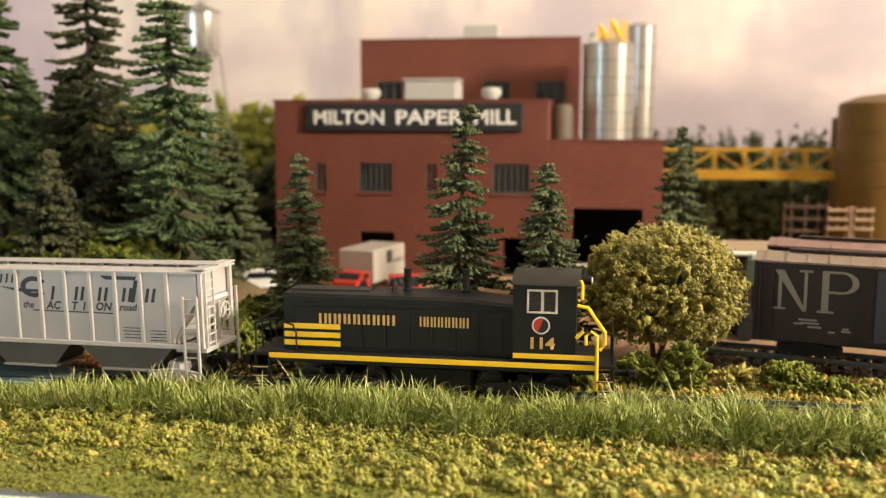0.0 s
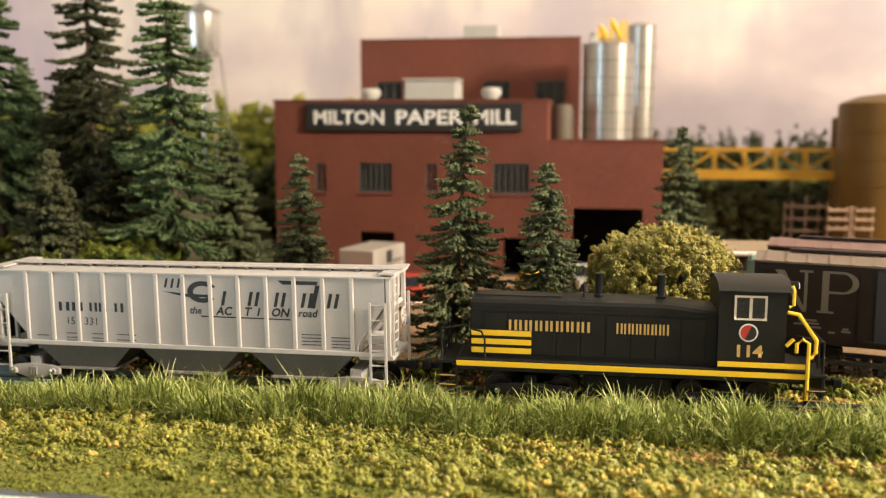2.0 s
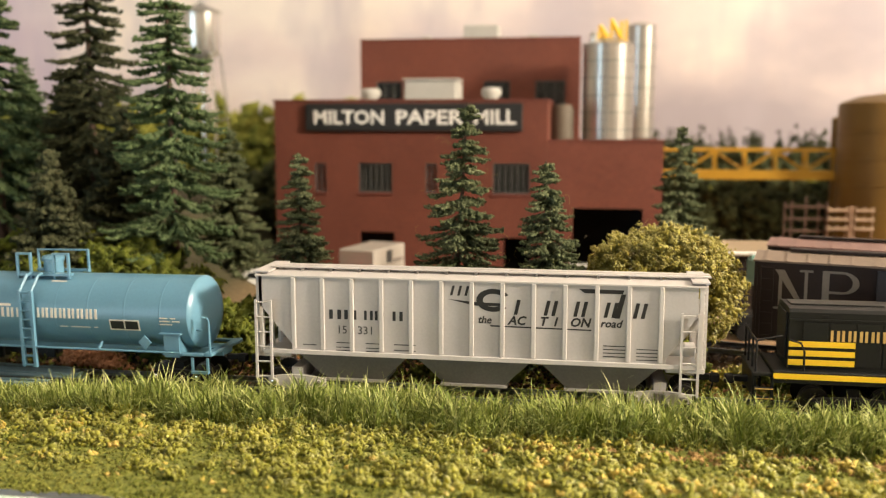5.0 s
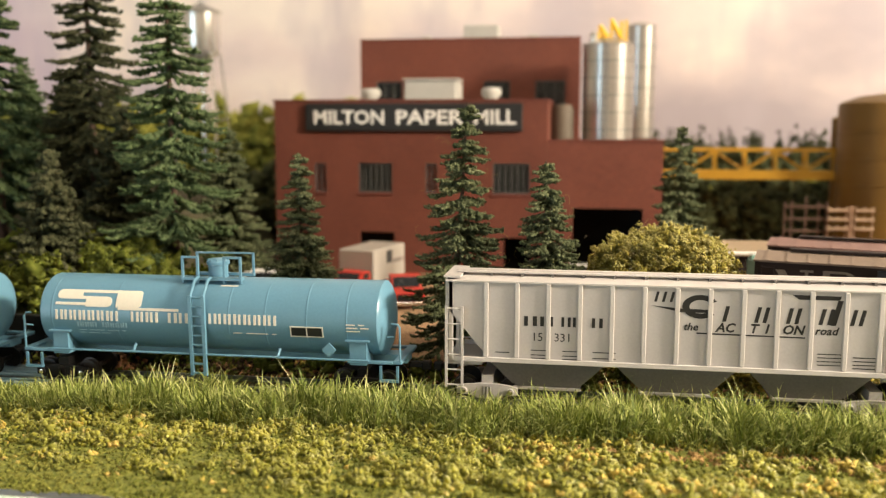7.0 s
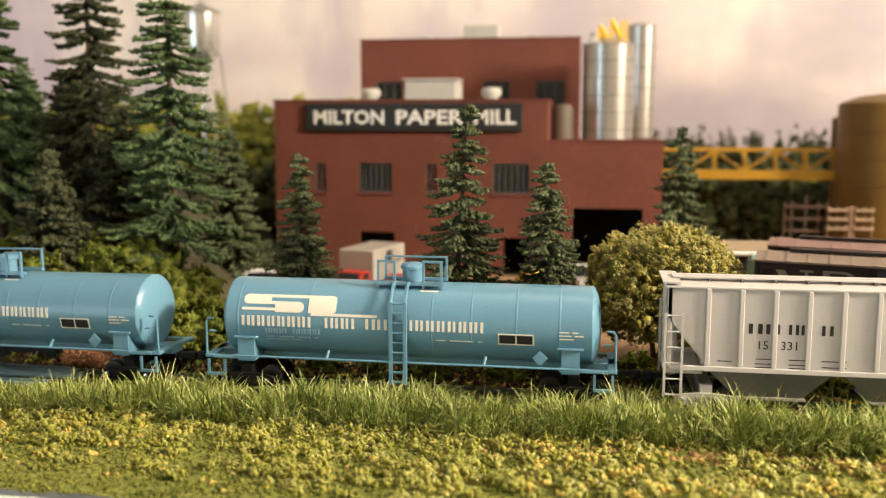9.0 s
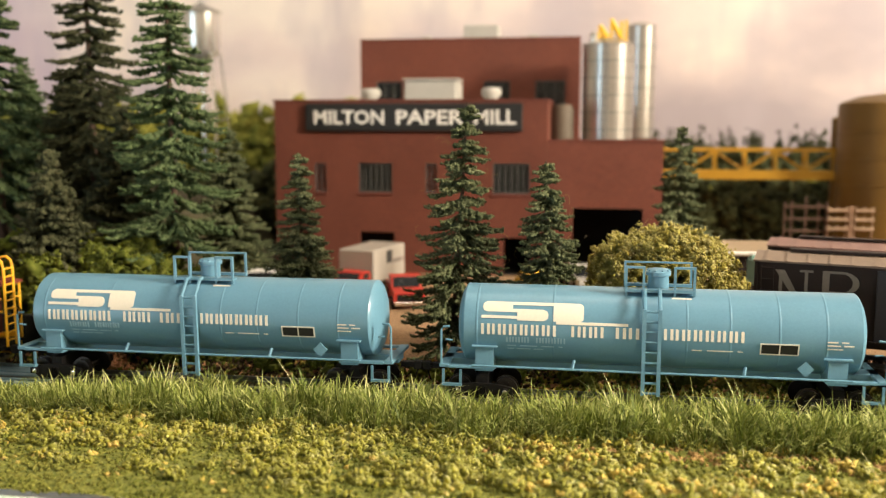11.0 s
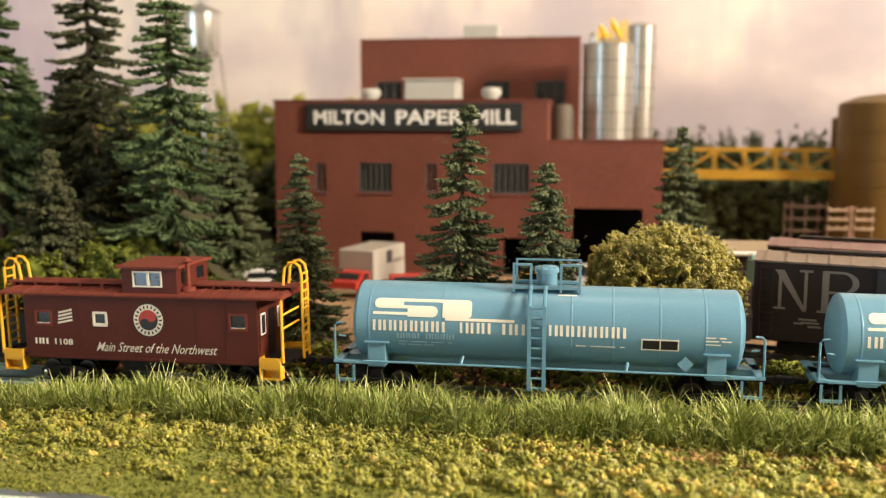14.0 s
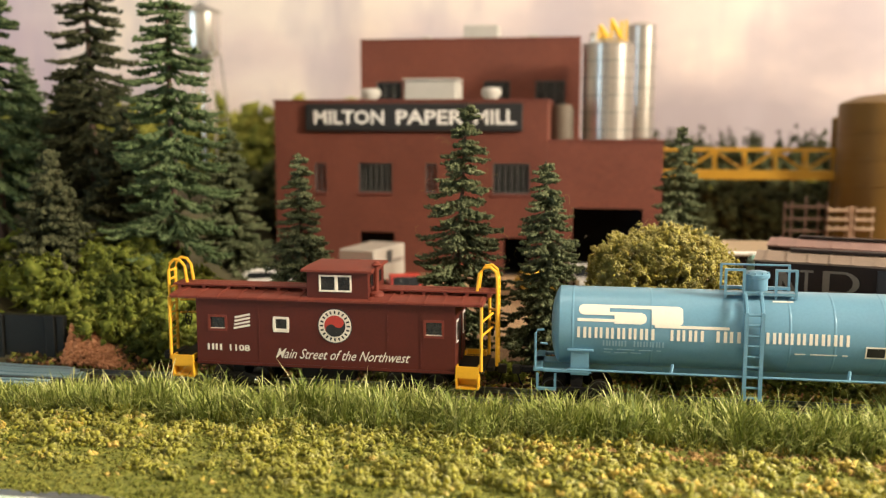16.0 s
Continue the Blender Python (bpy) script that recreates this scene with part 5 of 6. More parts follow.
    part("lens", lathe(bmesh.new(), [(1.5, 0), (1.4, 0.3), (0.6, 0.5)], 61.6, -5, 47.2, 16, "x"), M["white"], hl, "bright white lens", True)
    for e, xs in ((-1, -77.5), (1, 64.3)):
        part("end_platform", boxm(min(xs, xs + e * 8), max(xs, xs + e * 8), -15, 15, 11.5, 13, bevel=0.3), K, t)
        for s in (-1, 1):
            for zz in (-1.5, 2.4, 6.4):
                part("step", boxm(min(xs, xs + e * 7), max(xs, xs + e * 7), s * 15.2 - 2.2, s * 15.2 + 0.6, zz, zz + 0.8), M["black_iron"], t)
                part("step_edge", boxm(min(xs, xs + e * 7), max(xs, xs + e * 7), s * 15.2 + (-2.5 if s < 0 else 0.65), s * 15.2 + (-2.25 if s < 0 else 0.9), zz + 0.45, zz + 0.8), M["gold"], t, "yellow step edge")
            part("step_side", boxm(xs - 0.4, xs + 0.4, s * 14.4 - 1.4, s * 14.4 + 1.4, -1.5, 11.5), K, t)
        r = bmesh.new()
        X = xs + e * 6.5
        for yy in (-13.5, -5, 5, 13.5):
            rod(r, [(X, yy, 13), (X, yy, 26)], 0.45, 6)
        rod(r, [(X, -13.5, 26), (X, 13.5, 26)], 0.45, 6)
        rod(r, [(X, -13.5, 26), (X - e * 10, -12.5, 28)], 0.45, 6)
        part("end_railing", r, M["black_iron"], t, "black end railing")
        part("pilot", boxm(min(xs + e * 6, xs + e * 7.5), max(xs + e * 6, xs + e * 7.5), -14, 14, 2, 11.4, bevel=0.3), K, t)
        coupler(t, xs + e * 7, e)
    rr = bmesh.new()
    rod(rr, [(-71, -13.6, 26.5), (-67, -13.6, 25.5), (-65.5, -13.6, 22), (-65.5, -13.6, 14.2)], 0.45, 6)
    part("handrail", rr, M["black_iron"], t)
    part("fuel_tank", boxm(-24, 12, -12, 12, -1.5, 8.9, bevel=1.2), K, t)
    for x in (-46, 34):
        bogie(t, x, 28, 5.6, M["black_iron"])
    return t


def covered_hopper():
    t = thing("covered_hopper", -199.5, 16, 0, label="light grey covered hopper wagon with ribbed sides and roofwalk", category="freight wagon", group="train")
    G = M["hopper_grey"]
    out = [(-94.5, 46.8), (92.0, 46.8), (92.0, 35), (79.6, 17.2), (79.6, 14.6), (-79.6, 14.6), (-79.6, 17.2), (-94.5, 35)]
    body = prism(bmesh.new(), out, -14.6, 14.6)
    part("body", body, M["hopper_panel"], t)
    part("roof", prism(bmesh.new(), [(-15.5, 46.85), (15.5, 46.85), (15.5, 47.5), (0, 48.3), (-15.5, 47.5)], -95.6, 95.6, "x"), G, t)
    for s in (-1, 1):
        part("side_sill", boxm(-92, 92, s * 14.65 + (0 if s > 0 else -1.4), s * 14.65 + (1.4 if s > 0 else 0), 12.9, 14.9, bevel=0.2), G, t)
        for i in range(13):
            x = -78.4 + i * 13.0
            part("side_rib", boxm(x - 0.95, x + 0.95, s * 14.65 + (0 if s > 0 else -1.0), s * 14.65 + (1.0 if s > 0 else 0), 15, 46.75, bevel=0.25), G, t)
    for y in (-2.6, 2.6):
        part("roofwalk", boxm(-92, 98, y - 2.2, y + 2.2, 49.3, 49.8), G, t, "light grey grated roofwalk")
    for i in range(15):
        x = -90 + i * 12.9
        part("roofwalk_bracket", boxm(x - 0.5, x + 0.5, -5.5, 5.5, 48.0, 49.25), M["hopper_dark"], t)
    for x in (-93, 93):
        part("roofwalk_end", boxm(x - 3.5, x + 3.5, -14.5, 14.5, 48.4, 49.1), G, t)
    for c in (-53, 0, 53):
        bay = bmesh.new()
        top = [(c - 26.3, -12.5), (c + 26.3, -12.5), (c + 26.3, 12.5), (c - 26.3, 12.5)]
        low = [(c - 13.5, -9.5), (c + 13.5, -9.5), (c + 13.5, 9.5), (c - 13.5, 9.5)]
        a = [bay.verts.new((x, y, 14.5)) for x, y in top]
        b = [bay.verts.new((x, y, 1.5)) for x, y in low]
        bay.faces.new(a)
        bay.faces.new(b[::-1])
        for k in range(4):
            bay.faces.new((a[k], a[(k + 1) % 4], b[(k + 1) % 4], b[k]))
        p = part("hopper_bay", bay, M["hopper_dark"], t, "sloping discharge bay, its grey darkened for shade")
        part("outlet_gate", boxm(c - 14.5, c + 14.5, -10.8, 10.8, 0.2, 1.45, bevel=0.3), M["hopper_panel"], p)
    for e in (-1, 1):
        part("end_sill", boxm(*sorted((e * 80, e * 95.5)), -14, 14, 11, 13.2, bevel=0.3), G, t)
        part("slope_sheet", prism(bmesh.new(), [(e * 80.2, 14), (e * 80.2, 16.6), (e * 93.8, 33), (e * 92.6, 34.4), (e * 78.6, 17.4)], -12, 12), G, t)
        for y in (-13.6, 13.6):
            part("corner_post", boxm(*sorted((e * 92.6, e * 94.4)), y - 1, y + 1, 13.2, 46.75, bevel=0.15), G, t)
        for y in (-5, 5):
            part("end_post", boxm(*sorted((e * 91, e * 92.4)), y - 0.8, y + 0.8, 13.2, 34), G, t)
        ladder(t, e * 88.4 - (2.6 if e > 0 else 0), e * 95.2 - (2.6 if e > 0 else 0), -16.1, 1.6, 36.5, 6, G, 0.5)
        ladder(t, e * 88.4, e * 95.2, 16.1, 1.6, 36.5, 6, G, 0.5)
        lad = bmesh.new()
        for y in (-13, -6):
            box(lad, *sorted((e * 95, e * 95.9)), y - 0.4, y + 0.4, 13, 49)
        for i in range(9):
            rod(lad, [(e * 95.4, -13, 15 + i * 4.0), (e * 95.4, -6, 15 + i * 4.0)], 0.35, 6)
        part("end_ladder", lad, G, t)
        coupler(t, e * 93, e)
        bogie(t, e * 78, 20, 4.8, M["hopper_panel"])
    brake_wheel(t, 95.8, 4, 27, 4.2, G)
    air = lathe(bmesh.new(), [(1, 0), (3, 0.6), (3, 11), (1, 11.6)], 80.5, -9, 20, 16, "x")
    part("air_tank", air, G, t, "", True)
    # writing
    fl = lambda z: -14.6
    K = M["print_black"]
    o = 199.5
    bars(-209.2 + o, -200 + o, 40.8, 45, [3], fl, K, t, 0.3, slant=0.25, pair=False)
    rg = bmesh.new()
    ringo = [(-190.8 + o + 7.2 * math.cos(a), 39.2 + 4.9 * math.sin(a)) for a in np.linspace(0.5, 5.6, 22)]
    ringi = [(-190.8 + o + 4.4 * math.cos(a), 39.2 + 2.8 * math.sin(a)) for a in np.linspace(5.6, 0.5, 22)]
    for i in range(21):
        patch(rg, [ringo[i], ringo[i + 1], ringi[20 - i], ringi[21 - i]], fl)
    part("emblem_ring", rg, K, t, "bold black open ring shape")
    big = bmesh.new()
    patch(big, [(-210 + o, 39.2), (-199 + o, 36.8), (-187 + o, 36.8), (-187 + o, 38), (-199 + o, 38.3)], fl, 0.16)
    part("swash", big, K, t, "bold black swash")
    big = bmesh.new()
    patch(big, [(-155.5 + o, 45.2), (-153 + o, 43.4), (-137.6 + o, 43.4), (-137 + o, 45)], fl)
    patch(big, [(-140.6 + o, 33.2), (-138.6 + o, 33.2), (-136.2 + o, 43.3), (-138.2 + o, 43.3)], fl)
    part("swash", big, K, t, "bold black swash")
    def lean_bar(x, z0, z1, w):
        part("letter_bar", patch(bmesh.new(), [(x, z0), (x + w, z0), (x + w + 0.22 * (z1 - z0), z1), (x + 0.22 * (z1 - z0), z1)], fl), K, t)

    for x in (-182.2, -169.8, -166.6, -157.6, -154.4, -145.2, -142.0, -133.4, -130.2):
        lean_bar(x + o, 33.4, 39.8, 1.5)
    for txt, x, s in (("the", -197.4, 4.4), ("ACTION", -184, 5.2), ("road", -146.5, 4.6)):
        if txt == "ACTION":
            for ch, cx in zip(("AC", "T", "I", "ON"), (-184.6, -171.6, -165.6, -159.0)):
                words(ch, s, cx + o, 29.2, fl, K, t, "slogan", slant=0.25, bold=0.16)
        else:
            words(txt, s, x + o, 29.4, fl, K, t, "slogan", slant=0.25, bold=0.1)
    part("underline", patch(bmesh.new(), [(-192 + o, 28), (-150 + o, 27.6), (-150 + o, 28.1), (-192 + o, 28.6)], fl), K, t)
    bars(-262 + o, -248.6 + o, 28.9, 33, [2], fl, K, t)
    bars(-246.5 + o, -237 + o, 28.9, 33, [2], fl, K, t)
    bars(-234 + o, -228.5 + o, 28.9, 33, [1], fl, K, t)
    words("15", 5, -258.9 + o, 22.6, fl, K, t, "number")
    words("331", 5, -249.6 + o, 22.6, fl, K, t, "number")
    tiny = bmesh.new()
    for x0, x1, zs in ((-259, -252, (18, 16, 14.6)), (-246, -239, (18, 16, 14.6)), (-233.5, -224, (18, 15.5)), (-274, -268, (16.6,)), (-145, -136, (21, 19.5, 18, 16.5)), (-131.5, -123, (20, 18.5, 17, 15.6))):
        for z in zs:
            patch(tiny, [(x0 + o, z + 0.35), (x1 + o, z + 0.35), (x1 + o, z + 0.7), (x0 + o, z + 0.7)], fl)
    tagged(part("fine_print", tiny, K, t, "rows of tiny black print bars"), kind="stuff")
    return t


def tank_car(s0):
    t = thing("tank_car", s0, 16, 0, label="light blue tank wagon with cream lettering and dome platform", category="tank wagon", group="train")
    Bl = M["tank_blue"]
    R, cz = 16.7, 27.0
    prof = [(2, -83.2), (6, -83.0), (10, -82.4), (13.6, -81.4), (16.0, -80.2), (R, -79.4)]
    rings = prof + [(R, x) for x in (-45, 0, 45)] + [(r, -x) for r, x in prof[::-1]]
    part("tank", lathe(bmesh.new(), rings, 0, 0, cz, 72, "x"), Bl, t, "", True)
    for x in (-74, -42, 12, 29, 48, 66):
        part("weld_band", lathe(bmesh.new(), [(R, -0.5), (R + 0.10, -0.3), (R + 0.10, 0.3), (R, 0.5)], x, 0, cz, 72, "x"), Bl, t, "", True)
    part("centre_sill", boxm(-90, 90, -4.5, 4.5, 7.6, 11.4, bevel=0.3), Bl, t)
    for e in (-1, 1):
        part("end_sill", boxm(*sorted((e * 86, e * 90)), -15.5, 15.5, 9.8, 11.4, bevel=0.3), Bl, t)
        for y in (-14.6, 14.6):
            part("running_board", boxm(*sorted((e * 66, e * 86)), y - 1.4, y + 1.4, 9.8, 11.0, bevel=0.2), Bl, t)
        sad = prism(bmesh.new(), [(-15.8, 9), (15.8, 9), (15.8, 19.2), (13.6, 19.2), (9, 14.6), (0, 12.4), (-9, 14.6), (-13.6, 19.2), (-15.8, 19.2)], e * 67, e * 74.5, "x")
        part("saddle", sad, Bl, t)
        part("saddle_plate", boxm(*sorted((e * 65.2, e * 76)), -16.9, -14.8, 19.25, 20.1, bevel=0.2), Bl, t)
        st = bmesh.new()
        for x in (e * 80.8, e * 88.2):
            box(st, x - 0.5, x + 0.5, -16.3, -15.4, 2.6, 9.2)
        box(st, *sorted((e * 80.3, e * 88.7)), -16.8, -15, 2.2, 3.2)
        part("step", st, Bl, t, "blue stirrup step")
        gr = bmesh.new()
        rod(gr, [(e * 89.2, -15, 11), (e * 89.2, -15, 26), (e * 88.3, -15, 27.4), (e * 85.6, -15, 27.6)], 0.5, 6)
        rod(gr, [(e * 84, -16.4, 22), (e * 87, -17, 22.4)], 0.4, 6)
        part("grab_iron", gr, Bl, t)
        coupler(t, e * 90, e)
        bogie(t, e * 72, 20, 4.8, M["black_iron"])
    hr = bmesh.new()
    rod(hr, [(-76, -17.6, 11.6), (76, -17.6, 11.6)], 0.5, 8)
    part("side_rail", hr, Bl, t)
    for x in (-34, 34.5):
        br = bmesh.new()
        rod(br, [(x, -17.4, 11.4), (x + 0.8, -15.4, 15)], 0.7, 6)
        part("rail_bracket", br, Bl, t)
    # dome, platform, ladder
    part("dome", lathe(bmesh.new(), [(4.4, 42), (4.4, 49.4), (5.2, 49.6), (5.2, 51.0), (4.0, 52), (1, 52.4)], 0.9, 0, 0, 28), Bl, t, "", True)
    bolts = bmesh.new()
    for k in range(10):
        a = k * math.pi / 5
        rod(bolts, [(0.9 + 4.5 * math.cos(a), 4.5 * math.sin(a), 51.0), (0.9 + 4.5 * math.cos(a), 4.5 * math.sin(a), 52.0)], 0.4, 6)
    part("bolt_ring", bolts, Bl, t)
    plat = bmesh.new()
    box(plat, -13, 15.5, -9, -5.0, 43.4, 44.6)
    box(plat, -13, 15.5, 5.6, 8, 43.4, 44.6)
    part("platform", plat, Bl, t)
    for a, c in ((-12.6, -5.4), (7.2, 15.0)):
        r = bmesh.new()
        for q in (a, c):
            box(r, q - 0.5, q + 0.5, -8.6, -7.4, 42.0, 53.3)
        box(r, a - 0.5, c + 0.5, -8.6, -7.4, 53.3, 54.2)
        part("platform_rail", r, Bl, t)
    r = bmesh.new()
    for q in (-12.6, 15.0):
        box(r, q - 0.45, q + 0.45, 6.6, 7.6, 43.0, 53.4)
    box(r, -13.05, 15.45, 6.6, 7.6, 53.4, 54.1)
    part("platform_rail", r, Bl, t)
    ladder(t, -5.2, 1.0, -17.7, 2.0, 38, 9, Bl, 0.75)
    lad = bmesh.new()
    for x in (-5.2, 1.0):
        rod(lad, [(x, -17.7, 37.5), (x, -12, 44), (x, -9.2, 44.6)], 0.8, 6)
    part("ladder_top", lad, Bl, t)
    # writing on the curved shell
    sf = lambda z: -math.sqrt(max(0.01, R * R - (z - cz) ** 2)) - 0.13
    W = M["cream"]
    def strip(x0, x1, z0, z1, left=0.0, right=0.0):
        n = max(2, int((z1 - z0) / 0.4))
        logo = bmesh.new()
        inset = lambda z, r: 0.0 if r <= 0 else r - math.sqrt(max(0.0, r * r - max(0.0, r - min(z - z0, z1 - z)) ** 2))
        for i in range(n):
            a, b = z0 + (z1 - z0) * i / n, z0 + (z1 - z0) * (i + 1) / n
            patch(logo, [(x0 + inset(a, left), a), (x1 - inset(a, right), a), (x1 - inset(b, right), b), (x0 + inset(b, left), b)], sf, 0.14)
        bmesh.ops.remove_doubles(logo, verts=logo.verts, dist=0.02)
        part("emblem_bar", logo, W, t)
    strip(-59.0, -42.0, 37.3, 38.4)
    strip(-71.5, -59.0, 34.6, 38.4, left=1.9)
    strip(-59.0, -57.0, 34.6, 35.8)
    strip(-57.0, -44.1, 31.4, 35.8, right=2.2)
    strip(-72.0, -57.0, 32.0, 33.1)
    strip(-42.0, -29.6, 31.4, 38.4, right=1.6)
    strip(-40.8, -11.5, 30.3, 31.4)
    bars(-72, -40, 25.2, 29.7, [7], sf, W, t)
    bars(-34.5, -20.5, 25.2, 29.7, [3], sf, W, t)
    bars(-16.5, -6, 25.2, 29.7, [2], sf, W, t)
    bars(2.8, 35.2, 25.4, 29.9, [7], sf, W, t)
    bars(-61.5, -36.5, 22.0, 24.3, [4, 5], sf, M["pale_blue"], t)
    lines(-61, -38, 20.2, 20.6, [2, 4, 3, 1], sf, M["pale_blue"], t)
    lines(-61, -46, 18.8, 19.2, [2, 4, 3], sf, M["pale_blue"], t)
    part("data_panel", patch(bmesh.new(), [(41, 21.2), (55, 21.0), (55, 25.0), (41, 25.2)], sf, 0.12), M["print_black"], t, "black data panel with cream rim")
    rim = bmesh.new()
    for a in ((40.5, 55.5, 25.0, 25.5), (40.5, 55.5, 20.6, 21.1), (40.5, 41, 21, 25), (55, 55.5, 21, 25), (47.8, 48.3, 21, 25)):
        patch(rim, [(a[0], a[2]), (a[1], a[2]), (a[1], a[3]), (a[0], a[3])], sf, 0.2)
    part("panel_rim", rim, W, t)
    part("placard", prism(bmesh.new(), [(55, 15.6), (58.2, 18.8), (61.4, 15.6), (58.2, 12.4)], -17.2, -16.6), Bl, t, "diamond placard holder")
    lines(66, 74, 26.6, 27.1, [3, 2], sf, W, t)
    lines(66, 76, 25.2, 25.7, [4, 3], sf, W, t)
    lines(66, 72, 23.8, 24.2, [2], sf, W, t)
    lines(14, 34, 21.2, 21.6, [2, 5, 1], sf, W, t)
    lines(6, 14, 41.0, 41.4, [3], sf, W, t)
    return t


def caboose():
    t = thing("caboose", -780.5, 16, 0, label="brown-red caboose with cupola and yellow end ladders", category="caboose", group="train")
    Rd, Rf, Yl = M["caboose_red"], M["caboose_roof"], M["caboose_yellow"]
    wins = [(-55.6, -47.4, 22.4, 28.8), (-25.6, -19, 22.8, 28.8), (41.2, 49.4, 22.6, 29.6)]
    for s in (-1, 1):
        y0, y1 = sorted((s * 15.6, s * 14.4))
        part("side_wall", wall_with_openings(bmesh.new(), -61.3, 54.4, 8.2, 36.4, y0, y1, wins), Rd, t)
        for i in range(1, 8):
            x = -61.3 + i * 14.4
            if not any(a - 1 < x < b + 1 for a, b, *_ in wins) and abs(x - 2) > 9 and s < 0:
                part("seam", boxm(x - 0.25, x + 0.25, -15.72, -15.61, 8.6, 36), Rd, t)
        part("side_sill", boxm(-61.6, 54.7, y0 - (0.3 if s < 0 else -1.2), y1 + (0.3 if s > 0 else -1.2), 7, 8.15), Rd, t)
    for e, x in ((-1, -61.3), (1, 54.4)):
        dr = [(-4, 4, 8.2, 30), (-12, -7.5, 20, 29), (7.5, 12, 20, 29)]
        bm = wall_with_openings(bmesh.new(), -14.35, 14.35, 8.2, 36.4, 0, 1.2, dr)
        bmesh.ops.rotate(bm, cent=(0, 0, 0), matrix=Matrix.Rotation(math.pi / 2, 3, "Z"), verts=bm.verts)
        bmesh.ops.translate(bm, vec=(x + (1.2 if e < 0 else 0), 0, 0), verts=bm.verts)
        part("end_wall", bm, Rd, t)
        part("end_door", boxm(*sorted((x - e * 0.9, x - e * 0.3)), -4, 4, 8.2, 30), M["black_iron"], t, "dark end door")
        for y in (-9.7, 9.7):
            part("end_window_frame", boxm(*sorted((x - e * 0.2, x + e * 0.3)), y - 2.6, y + 2.6, 19.6, 29.4), M["white"], t)
            part("end_window", boxm(*sorted((x + e * 0.35, x + e * 0.45)), y - 1.8, y + 1.8, 20.4, 28.6), M["dark_glass"], t)
    part("floor", boxm(-61, 54, -14, 14, 6, 8), M["black_iron"], t)
    for a, b, c, d in wins:
        w = part("window", boxm(a + 0.2, b - 0.2, -15.0, -14.8, c + 0.2, d - 0.2), M["dark_glass"], t)
        fr = bmesh.new()
        for q in ((a - 0.2, b + 0.2, c - 0.4, c + 0.6), (a - 0.2, b + 0.2, d - 0.6, d + 0.4), (a - 0.4, a + 0.7, c + 0.6, d - 0.6), (b - 0.7, b + 0.4, c + 0.6, d - 0.6)):
            box(fr, q[0], q[1], -15.9, -15.3, q[2], q[3])
        part("frame", fr, M["caboose_roof"] if a > 0 or a < -40 else M["cream"], w)
        part("pane_rim", boxm(a + 0.6, b - 0.6, -15.28, -15.05, c + 0.5, c + 1.0), M["cream"], w)
    arch = lambda w, z0, up: [(-w, z0)] + [(w * math.cos(a), z0 + 0.9 + up * math.sin(a)) for a in np.linspace(math.pi, 0, 13)] + [(w, z0)]
    part("roof", prism(bmesh.new(), arch(17.2, 36.5, 1.5), -73.0, 66.2, "x"), Rf, t, "arched brown-red roof, lightened as lit from above")
    for e in (-1, 1):
        for k in range(7):
            x = e * (18 + k * 7.8) if e > 0 else -(14 + k * 9.2)
            rb = arch(17.5, 36.6, 1.75)
            part("roof_rib", prism(bmesh.new(), rb, x - 0.45, x + 0.45, "x"), Rf, t)
        x0, x1 = ((17, 70.5) if e > 0 else (-76.5, -12))
        for y in (-4, 0, 4):
            part("roofwalk_plank", boxm(x0, x1, y - 1.7, y + 1.7, 40.2, 40.9), Rf, t)
        for k in range(6):
            x = x0 + 3 + k * (x1 - x0 - 6) / 5
            part("roofwalk_block", boxm(x - 0.7, x + 0.7, -5.5, 5.5, 38.4, 40.15), Rf, t)
    # cupola
    cw = [(-4.6, 9.2, 41.2, 47.9)]
    for s in (-1, 1):
        y0, y1 = sorted((s * 15.2, s * 14.2))
        part("cupola_side", wall_with_openings(bmesh.new(), -10.4, 16.6, 36.6, 49.4, y0, y1, cw), Rd, t)
    for x in (-10.4, 15.6):
        bm = wall_with_openings(bmesh.new(), -14.15, 14.15, 36.6, 49.4, 0, 1.0, [(-11, -4, 42, 47.5), (4, 11, 42, 47.5)])
        bmesh.ops.rotate(bm, cent=(0, 0, 0), matrix=Matrix.Rotation(math.pi / 2, 3, "Z"), verts=bm.verts)
        bmesh.ops.translate(bm, vec=(x + 1, 0, 0), verts=bm.verts)
        part("cupola_end", bm, Rd, t)
        for y in (-7.5, 7.5):
            part("cupola_pane", boxm(x + 0.4, x + 0.6, y - 3.4, y + 3.4, 42.1, 47.4), M["dark_glass"], t)
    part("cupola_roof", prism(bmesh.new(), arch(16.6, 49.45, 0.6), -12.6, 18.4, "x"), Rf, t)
    fr = bmesh.new()
    for q in ((-4.9, 9.5, 40.9, 41.6), (-4.9, 9.5, 47.5, 48.2), (-4.9, -4.2, 41.6, 47.5), (8.8, 9.5, 41.6, 47.5), (2.1, 3.3, 41.6, 47.5)):
        box(fr, q[0], q[1], -15.6, -14.9, q[2], q[3])
    part("cupola_window_frame", fr, M["cream"], t, "cream cupola window frame")
    part("cupola_pane", boxm(-4.5, 9.1, -14.8, -14.6, 41.3, 47.8), M["dark_glass"], t)
    pipe = rod(bmesh.new(), [(19, -9, 38), (19, -9, 51.4)], 1.0, 10)
    lathe(pipe, [(1.8, 51.5), (2.4, 52.2), (0.8, 53.6)], 19, -9, 0, 12)
    lathe(pipe, [(3.4, 38.6), (3.2, 40), (1.3, 40.8)], 19, -9, 0, 12)
    part("smoke_jack", pipe, Rf, t, "", True)
